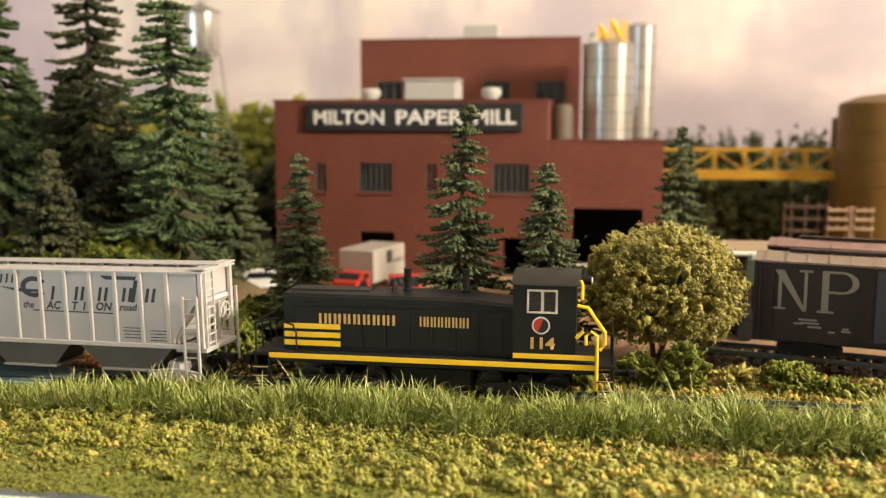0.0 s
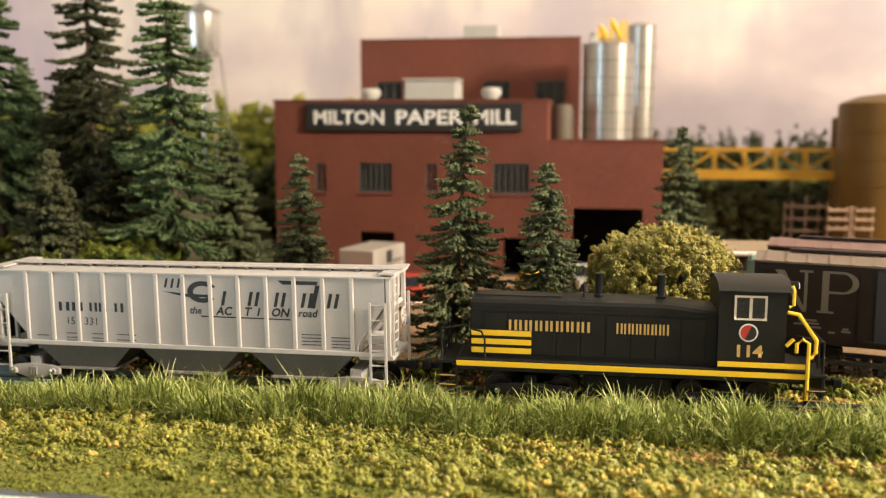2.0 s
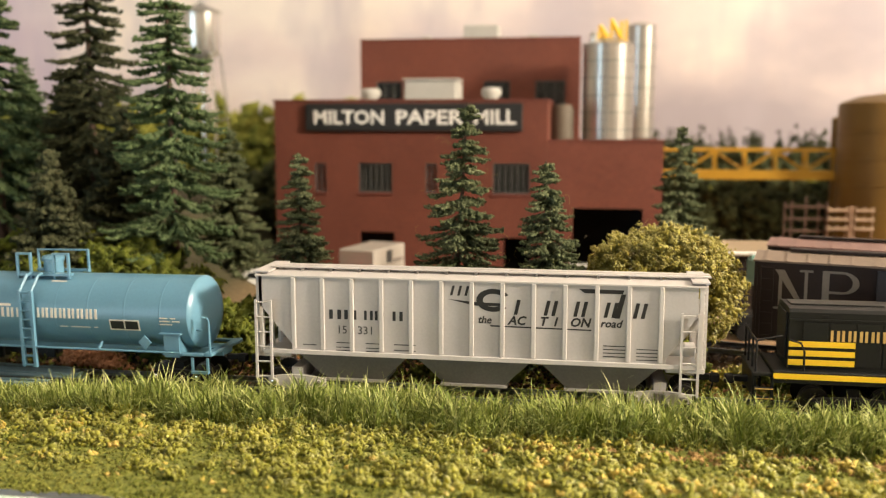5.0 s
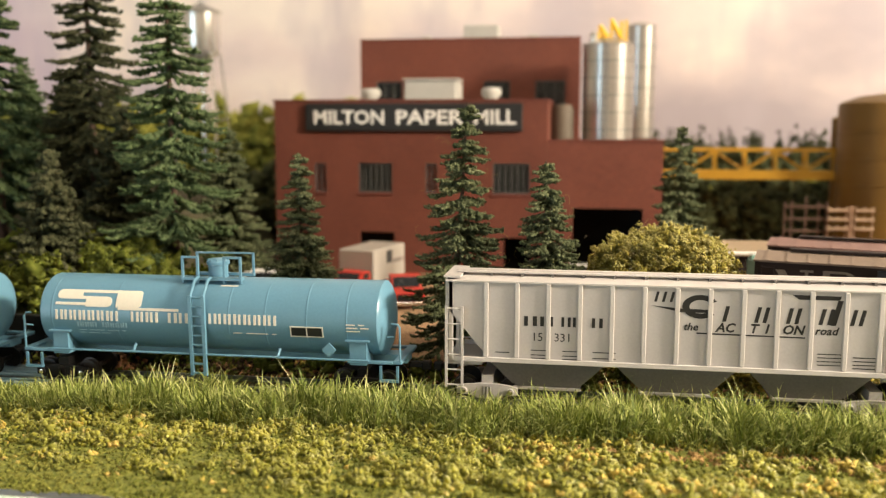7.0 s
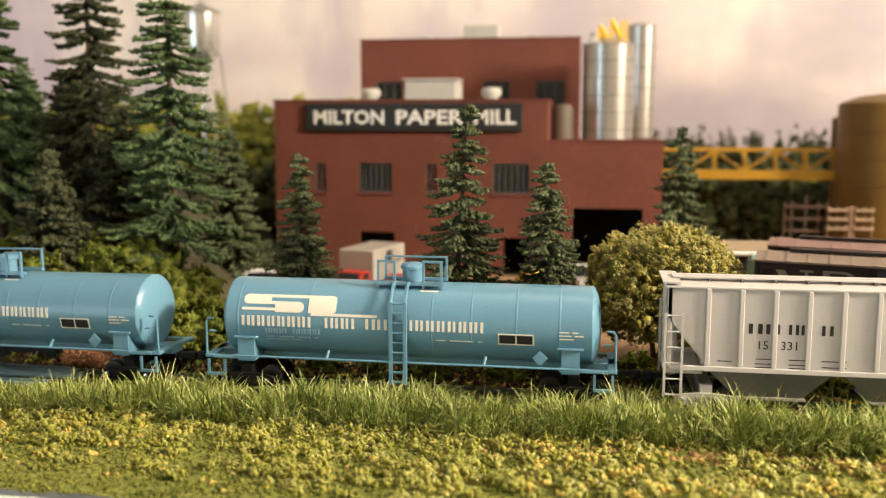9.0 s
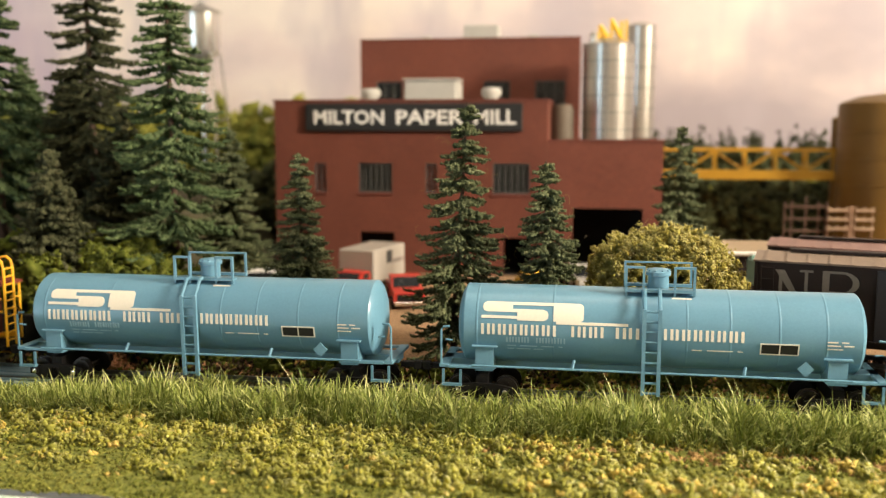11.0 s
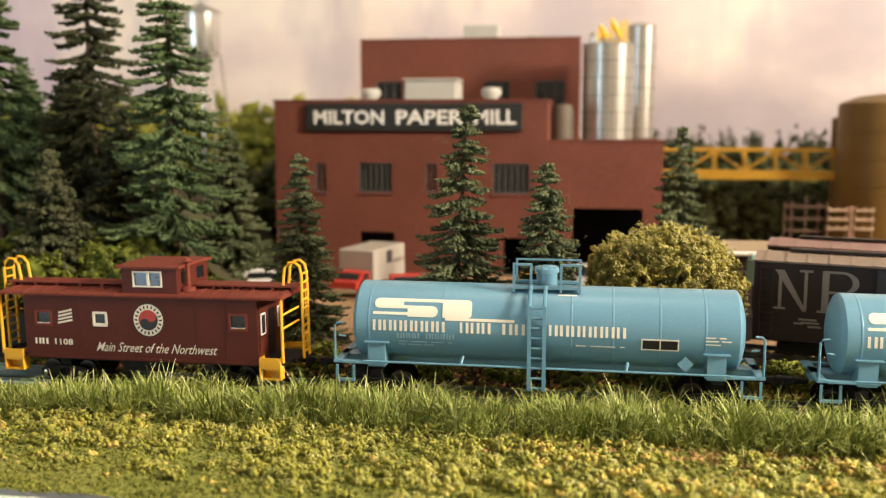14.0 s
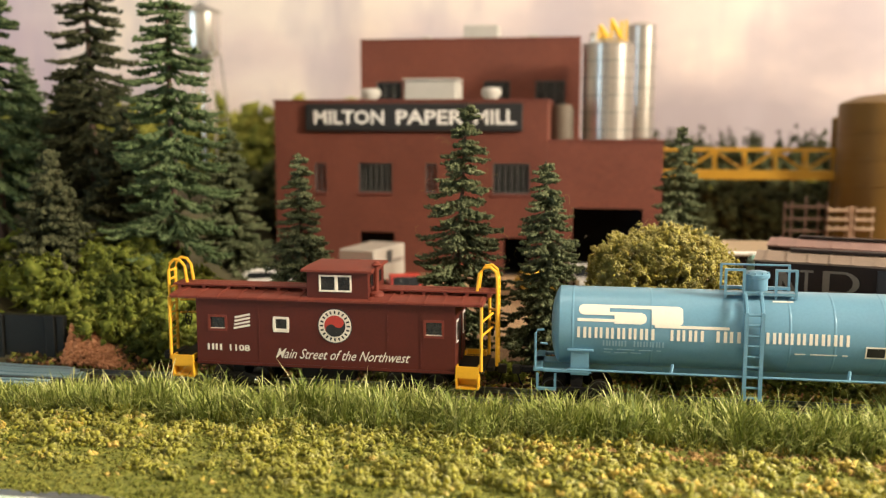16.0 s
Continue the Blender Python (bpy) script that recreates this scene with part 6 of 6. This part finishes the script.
    # ends
    for e in (-1, 1):
        at = lambda v: -4.3 + e * (v - 2.6)
        part("platform", boxm(*sorted((at(61), at(73.5))), -14.5, 14.5, 7, 8.4, bevel=0.2), M["black_iron"], t)
        for s in (-1, 1):
            y0, y1 = sorted((s * 11.5, s * 16.2))
            for xa, xb in ((61.6, 62.3), (70.8, 71.5)):
                part("stair_side", boxm(*sorted((at(xa), at(xb))), y0, y1, 0.6, 10.5), Yl, t, "yellow stair side")
            for ya, yb, z in ((12.1, 16.2, 0.6), (12.1, 14.2, 4.6)):
                part("stair_tread", boxm(*sorted((at(62.35), at(70.75))), *sorted((s * ya, s * yb)), z, z + 0.8), Yl, t, "yellow stair tread")
            part("stair_riser", boxm(*sorted((at(62.35), at(70.75))), *sorted((s * 11.5, s * 12.05)), 1.4, 8.6), Yl, t, "yellow stair riser")
            part("stair_panel", boxm(*sorted((at(62.35), at(70.75))), *sorted((s * 15.6, s * 16.2)), 5.5, 10.5), Yl, t, "yellow stair panel")
        lad = bmesh.new()
        for y in (-3.4, 3.4):
            rod(lad, [(at(77.8), y, 8), (at(77.8), y, 46), (at(77.0), y, 49.6), (at(74.8), y, 51.4), (at(72.0), y, 51), (at(70.0), y, 48.4), (at(69.0), y, 41)], 0.7, 8)
        for i in range(10):
            rod(lad, [(at(77.8), -3.4, 11 + i * 3.9), (at(77.8), 3.4, 11 + i * 3.9)], 0.5, 6)
        part("end_ladder", lad, Yl, t, "yellow end ladder with hooped top")
        rl = bmesh.new()
        for y in (-15, 15):
            rod(rl, [(at(72.4), y, 8.4), (at(72.4), y, 36.5)], 0.75, 6)
        for zz in (23.5, 29.5):
            rod(rl, [(at(72.4), -15, zz), (at(76.0), -3.6, zz + 2)], 0.5, 6)
            rod(rl, [(at(72.4), 15, zz), (at(76.0), 3.6, zz + 2)], 0.5, 6)
        part("end_railing", rl, Yl, t, "yellow end railing")
        brake_wheel(t, at(74.6), 9, 22, 3.2, M["black_iron"])
        part("end_beam", boxm(*sorted((at(74), at(77))), -8, 8, 6.6, 8.6, bevel=0.2), M["black_iron"], t)
        coupler(t, at(72), e)
        bogie(t, -3.4 + e * 40, 18, 4.8, M["black_iron"])
    part("underframe", boxm(-60, 53, -5, 5, 4, 5.9), M["black_iron"], t)
    part("tool_box", boxm(-14, 10, -13, -8, 1.5, 6.8, bevel=0.3), M["black_iron"], t)
    # emblem and writing
    fl = lambda z: -15.72
    disc = lambda r, cx, cz, a0=0.0, a1=2 * math.pi: [(cx + r * math.cos(a), cz + r * math.sin(a)) for a in np.linspace(a0, a1, 37)[:-1 if a1 - a0 > 6 else None]]
    part("emblem_rim", patch(bmesh.new(), disc(7.7, 2, 26), fl, 0.08), M["print_black"], t)
    part("emblem_ring", patch(bmesh.new(), disc(7.3, 2, 26), fl, 0.16), M["cream"], t, "round cream emblem ring")
    ticks = bmesh.new()
    for k in range(20):
        a = k * math.pi / 10
        c, s = math.cos(a), math.sin(a)
        p = lambda r, w: (2 + r * c - w * s, 26 + r * s + w * c)
        patch(ticks, [p(5.3, -0.35), p(6.7, -0.35), p(6.7, 0.35), p(5.3, 0.35)], fl, 0.24)
    part("emblem_band", ticks, M["print_black"], t)
    part("emblem_red", patch(bmesh.new(), disc(4.7, 2, 26), fl, 0.24), M["red"], t)
    part("emblem_black", patch(bmesh.new(), disc(4.7, 2, 26, -math.pi * 0.75, math.pi * 0.25), fl, 0.32), M["print_black"], t)
    part("emblem_dot", patch(bmesh.new(), disc(2.35, 2 + 1.65, 26 + 1.65), fl, 0.4), M["red"], t)
    part("emblem_dot", patch(bmesh.new(), disc(2.35, 2 - 1.65, 26 - 1.65), fl, 0.4), M["print_black"], t)
    words("Main Street of the Northwest", 6.2, -25.2, 11.0, fl, M["cream"], t, "slogan", squeeze=0.79, slant=0.5, bold=0.02)
    words("1108", 3.8, -47, 13.4, fl, M["cream"], t, "number", squeeze=1.35, bold=0.1)
    bars(-56.4, -49, 13.4, 16.1, [2], fl, M["cream"], t)
    fp = bmesh.new()
    for i in range(4):
        patch(fp, [(-44 + i * 0.2, 23 + i * 1.6), (-36.5, 24.6 + i * 1.6), (-36.5, 25.5 + i * 1.6), (-44 + i * 0.2, 23.9 + i * 1.6)], fl)
    part("fine_print", fp, M["cream"], t)
    return t


def box_car(name, x, y, rz, body_mat, roof_mat, label, marks, z=0):
    t = thing(name, x, y, z, rz, label, "freight wagon", "standing box cars")
    part("body", boxm(0, 138, -1, 31, 11.6, 48.4, bevel=0.3), body_mat, t)
    roof = prism(bmesh.new(), [(-1.8, 48.45), (31.8, 48.45), (31.8, 49.3), (15, 51.9), (-1.8, 49.3)], -1, 139, "x")
    part("roof", roof, roof_mat, t)
    for i in range(15):
        xx = 4 + i * 9.4
        rb = prism(bmesh.new(), [(-2.0, 48.9), (32.0, 48.9), (32.0, 49.6), (15, 52.2), (-2.0, 49.6)], xx - 0.5, xx + 0.5, "x")
        part("roof_rib", rb, roof_mat, t)
    part("roofwalk", boxm(14, 138, 12.5, 17.5, 52.25, 53.4), M["boxcar"], t, "dark running board")
    d = part("door", boxm(52, 86, -2.2, -1.05, 14.5, 47.5, bevel=0.3), M["boxcar_dark"], t, "dark sliding door")
    for zz in (14, 47.6):
        part("door_track", boxm(48, 104, -2.6, -1.05, zz, zz + 0.9), body_mat, t)
    for xx in (0.4, 46, 92, 137.6):
        part("side_post", boxm(xx - 0.7, xx + 0.7, -1.9, -1.02, 13.5, 48.6), body_mat, t)
    ladder(t, 2.5, 8, -2.3, 13, 47, 7, body_mat, 0.35)
    part("underframe", boxm(0, 138, 10, 22, 9, 11.5), M["black_iron"], t)
    for xx in (25, 116):
        bm = bmesh.new()
        for s in (3.2, 28.8):
            prism(bm, [(xx - 13, 9.0), (xx - 13, 6.4), (xx - 4, 4.8), (xx + 4, 4.8), (xx + 13, 6.4), (xx + 13, 9.0), (xx + 3, 10.6), (xx - 3, 10.6)], s - 0.8, s + 0.8)
        part("bogie", bm, M["black_iron"], t)
        for e in (-10, 10):
            bm = bmesh.new()
            rod(bm, [(xx + e, 5, 7.6), (xx + e, 27, 7.6)], 1, 8)
            for yy in (7.75, 24.25):
                lathe(bm, [(4.6, -1.2), (4.6, 1.2)], xx + e, yy, 7.6, 20, "y")
            part("wheelset", bm, M["wheel"], t, "", True)
        part("bolster", boxm(xx - 4, xx + 4, 4, 28, 7, 11.5), M["black_iron"], t)
    if marks:
        fl = lambda z: -1.02
        bm = bmesh.new()
        for q in ([(10.6, 27), (12.1, 27), (12.1, 44.6), (10.6, 44.6)], [(8.6, 26.6), (14, 26.6), (14, 27.6), (8.6, 27.6)], [(21.8, 27), (23.2, 27), (23.2, 45.4), (21.8, 45.4)],
                  [(19.6, 44.6), (25.4, 44.6), (25.4, 45.6), (19.6, 45.6)], [(27.6, 26.2), (34.8, 26.2), (34.8, 27.2), (27.6, 27.2)]):
            patch(bm, q, fl)
        patch(bm, [(8.8, 45.2), (13.0, 45.2), (23.2, 26.2), (21.4, 26.2)], fl, 0.18)
        patch(bm, [(29.4, 27.2), (32.4, 27.2), (32.4, 45.8), (29.4, 45.8)], fl, 0.15)
        o = [(37.6 + 7.4 * math.cos(a), 40.6 + 5.2 * math.sin(a)) for a in np.linspace(-1.6, 1.6, 14)]
        i = [(37.6 + 4.6 * math.cos(a), 40.6 + 4.2 * math.sin(a)) for a in np.linspace(-1.6, 1.6, 14)]
        for k in range(13):
            patch(bm, [o[k], o[k + 1], i[k + 1], i[k]], fl, 0.16)
        patch(bm, [(32.4, 35.4), (37.6, 35.4), (37.6, 36.5), (32.4, 36.5)], fl)
        patch(bm, [(32.4, 44.7), (37.6, 44.7), (37.6, 45.8), (32.4, 45.8)], fl)
        part("emblem", bm, M["dull_print"], t, "large faded tan letter shapes")
        fp = bmesh.new()
        for a, b, z in ((18, 22, 20), (20, 28, 22), (21, 29, 20.5), (24, 30, 18.8), (33, 36, 17), (38.5, 42.5, 17.8), (39, 41.5, 19)):
            patch(fp, [(a, z), (b, z), (b, z + 0.9), (a, z + 0.9)], fl if b < 50 else (lambda z: -2.3))
        part("fine_print", fp, M["dull_print"], t)
    return t


# ---- yard vehicles and figure ----
def box_truck():
    t = thing("box_truck", -100, 268, -6, 76, "box truck with grey-white van body and red cab", "truck")
    v = part("van_body", boxm(-16, 34, -14, 14, 6, 29.5, bevel=0.8), M["van_white"], t)
    part("cab", prism(bmesh.new(), [(-38, 3), (-17, 3), (-17, 15.5), (-29, 15.5), (-32.5, 11), (-38, 10)], -11.5, 11.5), M["red"], t, "red cab")
    part("windscreen", prism(bmesh.new(), [(-32.6, 11.2), (-29.4, 15.0), (-29.8, 15.2), (-33, 11.4)], -10, 10), M["dark_glass"], t)
    part("side_window", boxm(-27.5, -19.5, -11.9, -11.55, 10.5, 14.6), M["dark_glass"], t)
    part("bumper", boxm(-39.4, -38.1, -12, 12, 2.5, 5.5, bevel=0.3), M["chrome"], t)
    part("chassis", boxm(-36, 33, -6, 6, 3.2, 5.9), M["black_iron"], t)
    part("side_mark", patch(bmesh.new(), [(4, 18), (13, 18), (13, 27), (4, 27)], lambda z: -14.02, 0.1), M["window_grey"], t, "dark grey mark")
    part("side_mark", patch(bmesh.new(), [(15, 17), (30, 17), (30, 20), (15, 20)], lambda z: -14.02, 0.1), M["dull_print"], t)
    for x in (-28, 15, 26):
        for y in (-11, 11):
            part("wheel", lathe(bmesh.new(), [(2, -2), (5, -1.9), (5.4, -1), (5.4, 1), (5, 1.9), (2, 2)], x, y, 5.4, 18, "y"), M["black_iron"], t, "", True)


def pickup():
    t = thing("pickup_truck", -61, 216, -6, -72, "small red pickup truck with chrome bumper", "truck")
    part("body", prism(bmesh.new(), [(-26, 4), (26, 4), (26, 11.5), (8, 12), (4, 18.5), (-8, 18.5), (-10, 12), (-26, 12)], -10, 10), M["red"], t)
    part("side_window", boxm(-6.5, 2.5, -10.4, -10.05, 12.8, 17.3), M["dark_glass"], t)
    part("windscreen", prism(bmesh.new(), [(8.2, 12.4), (4.4, 18.2), (4.9, 18.3), (8.8, 12.4)], -8.5, 8.5), M["dark_glass"], t)
    part("grille", boxm(26.05, 26.6, -8, 8, 6, 10.5), M["black_iron"], t)
    part("bumper", boxm(26.05, 27.6, -10, 10, 3.4, 5.6, bevel=0.3), M["chrome"], t)
    for x in (-16, 16):
        for y in (-9.5, 9.5):
            part("wheel", lathe(bmesh.new(), [(1.8, -1.6), (4, -1.5), (4.3, -0.8), (4.3, 0.8), (4, 1.5), (1.8, 1.6)], x, y, 4.3, 16, "y"), M["black_iron"], t, "", True)


def parked_car(x, y, rz, material, label, length=46):
    t = thing("parked_car", x, y, -6, rz, label, "car")
    h = length / 2
    part("body", prism(bmesh.new(), [(-h, 3.5), (h, 3.5), (h, 9), (h * 0.55, 10), (h * 0.3, 15.5), (-h * 0.45, 15.5), (-h * 0.7, 10), (-h, 9.5)], -9.5, 9.5), material, t)
    part("side_window", prism(bmesh.new(), [(h * 0.45, 10.4), (h * 0.26, 14.6), (-h * 0.42, 14.6), (-h * 0.58, 10.4)], -9.9, -9.55), M["dark_glass"], t)
    part("windscreen", prism(bmesh.new(), [(h * 0.57, 10.3), (h * 0.33, 15.2), (h * 0.36, 15.3), (h * 0.6, 10.3)], -8, 8), M["dark_glass"], t)
    part("bumper", boxm(h + 0.05, h + 1.2, -9, 9, 3.6, 5.4, bevel=0.3), M["chrome"], t)
    for xx in (-h * 0.6, h * 0.6):
        for yy in (-8.8, 8.8):
            part("wheel", lathe(bmesh.new(), [(1.6, -1.4), (3.6, -1.3), (3.9, -0.7), (3.9, 0.7), (3.6, 1.3), (1.6, 1.4)], xx, yy, 3.9, 16, "y"), M["black_iron"], t, "", True)


def yard_machine():
    t = thing("yard_crane", 152, 150, -6, 10, "small teal yard crane with white boom", "machine")
    part("base", boxm(-14, 14, -9, 9, 5, 14, bevel=0.5), M["black_iron"], t)
    part("pedestal", boxm(-1, 8, -5, 5, 14.05, 29.95), M["black_iron"], t)
    part("cab", boxm(-4, 12, -8, 8, 30, 44, bevel=0.8), M["teal"], t, "teal cab")
    part("window", boxm(-1, 9, -8.4, -8.05, 32, 41), M["dark_glass"], t)
    part("boom", boxm(-17, 3, -1.2, 1.2, 46.5, 48.2, bevel=0.3), M["white"], t, "white boom")
    part("mast", boxm(-4.5, -1.5, -2, 2, 44.1, 46.45), M["teal"], t)
    for xx in (-9, 9):
        for yy in (-9, 9):
            part("wheel", lathe(bmesh.new(), [(2, -1.5), (5, -1.4), (5, 1.4), (2, 1.5)], xx, yy, 5, 16, "y"), M["black_iron"], t, "", True)


def low_shed():
    t = thing("low_shed", 170, 235, -6, 0, "low brown shed with pale tan roof", "shed")
    part("wall", boxm(-24, 30, -14, 14, 0, 36, bevel=0.4), M["boxcar"], t)
    part("roof", prism(bmesh.new(), [(-17, 36.1), (17, 36.1), (17, 37.5), (0, 44), (-17, 37.5)], -27, 33, "x"), M["tan_roof"], t)


def worker_figure():
    """A small painted toy figure, one plain shape."""
    bm = lathe(bmesh.new(), [(1.4, 0), (1.6, 3), (1.8, 6.6), (2.2, 7.4), (2.4, 11), (1.0, 12.6), (1.3, 13.3), (1.3, 14.8), (0.5, 15.6)], sides=14)
    ob = part("toy_figure", bm, M["denim"], None, "", True)
    ob.data.materials.append(M["orange"])
    for p in ob.data.polygons:
        if p.center.z > 0.0072:
            p.material_index = 1
    ob.location = (-58 * MM, 128 * MM, -6 * MM)
    tagged(ob, "plain toy figure with orange top and blue base", "figurine")


def trackside_stones():
    rng = np.random.default_rng(55)
    n = 11000
    x, y = rng.uniform(-235, 250, n), rng.uniform(32, 64, n)
    z = height(x, y) + rng.uniform(0, 1.6, n) * (0.6 + np.sin(x * 0.07) ** 2) + np.where(x > 60, 1.5, 0)
    pick = rng.random(n)
    dry = np.clip((x - 30) / 60, 0, 1)
    kinds = np.where(pick < 0.14, 0, np.where(pick < 0.14 + 0.5 * (1 - dry), 1, np.where(pick < 0.95 - 0.22 * dry, 2, 3)))
    for k, (name, m, lab) in enumerate((("trackside_stones", M["rubble"], "loose brown stones beside the track"), ("trackside_soil", M["soil"], "dark crumbly soil beside the track"),
                                        ("dry_turf", M["fine_turf"], "dry green foam turf beside the track"), ("tan_crumbs", M["tan_turf"], "tan foam crumbs beside the track"))):
        sel = kinds == k
        ob = link_mesh(name, clump_mesh(name, np.stack([x, y, z], 1)[sel], rng.uniform(0.5, 1.4, sel.sum()), rng, rough=0.5), m)
        tagged(ob, lab, "ground cover", kind="stuff")


def rerailer():
    """Pale blue-grey ramp panel laid in the track at the bank's end."""
    t = thing("rerailer_panel", -290, 16, RAIL, label="pale blue-grey plastic rerailer panel laid over the track", category="track panel")
    for i, (a, b, z) in enumerate(((-15.5, -12.6, -0.9), (-12.2, -9.4, -0.3), (-7.0, -2.6, 0.3), (-2.2, 2.2, 0.5), (2.6, 7.0, 0.3), (9.4, 12.2, -0.3), (12.6, 15.5, -0.9))):
        strip = [(a, -2.3), (b, -2.3), (b, z - 0.2), (b - 0.3, z), (a + 0.3, z), (a, z - 0.2)]
        part("panel_strip", sweep(bmesh.new(), strip, np.linspace(-170, 112 - abs(i - 3) * 6, 30), lambda v: bend(v - 290)), M["blue_grey"], t)


def rolled(tt):
    """How far the train has rolled at that time, smooth from row to row."""
    T, S = np.array([a for a, _ in ROLL], float), np.array([b for _, b in ROLL], float)
    g = np.gradient(S, T)
    i = int(np.clip(np.searchsorted(T, tt) - 1, 0, len(T) - 2))
    h = T[i + 1] - T[i]
    u = (tt - T[i]) / h
    return float((2 * u ** 3 - 3 * u * u + 1) * S[i] + (u ** 3 - 2 * u * u + u) * h * g[i] + (3 * u * u - 2 * u ** 3) * S[i + 1] + (u ** 3 - u * u) * h * g[i + 1])


def motions():
    ts = [round(0.1 * i, 1) for i in range(161)]
    ss = [rolled(tt) for tt in ts]

    def on_track(x):
        (ya, yb), (za, zb) = bend(np.array([x - 68, x + 68]))
        return pose(x * MM, (16 + (ya + yb) / 2) * MM, (za + zb) / 2 * MM, 0, -math.degrees(math.atan2(zb - za, 136)), math.degrees(math.atan2(yb - ya, 136)))
    for ob, s0 in TRAIN:
        walk(ob, [(tt, on_track(s0 + s)) for tt, s in zip(ts, ss)])
    for w, x, r in WHEELS:
        walk(w, [(tt, pose(x * MM, 0, (r + RAIL) * MM, 0, math.degrees(s / r), 0)) for tt, s in zip(ts, ss)])


ground()
fascia()
room()
far_forest()
track("main_track", -60, 16, RAIL, 0, 1700, 230, bend)
track("yard_track", 202, 70, 3, -15, 200)
paper_mill()
silos()
water_tower()
yellow_tanks()
pallet_racks()
bank_wall()
trees()
bushes()
box_truck()
pickup()
worker_figure()
parked_car(-170, 245, 20, M["white"], "white car parked beside the mill yard")
parked_car(52, 296, -70, M["roof_grey"], "pale grey car backed up to the dock door", 52)
parked_car(24, 262, -62, M["bright_yellow"], "yellow yard vehicle parked before the mill", 40)
yard_machine()
low_shed()
box_car("box_car", 137.5, 71, -15, M["boxcar"], M["boxcar_roof"], "dark brown box car with faded tan letter shapes", True)
box_car("box_car", 157, 150, -17, M["boxcar"], M["pink_roof"], "dark box car with pale pinkish roof", False, -3)
TRAIN = [(switcher(), 0.0), (covered_hopper(), -199.5), (tank_car(-403.5), -403.5), (tank_car(-603.0), -603.0), (caboose(), -780.5)]
trackside_stones()
rerailer()
turf()
grass()
motions()
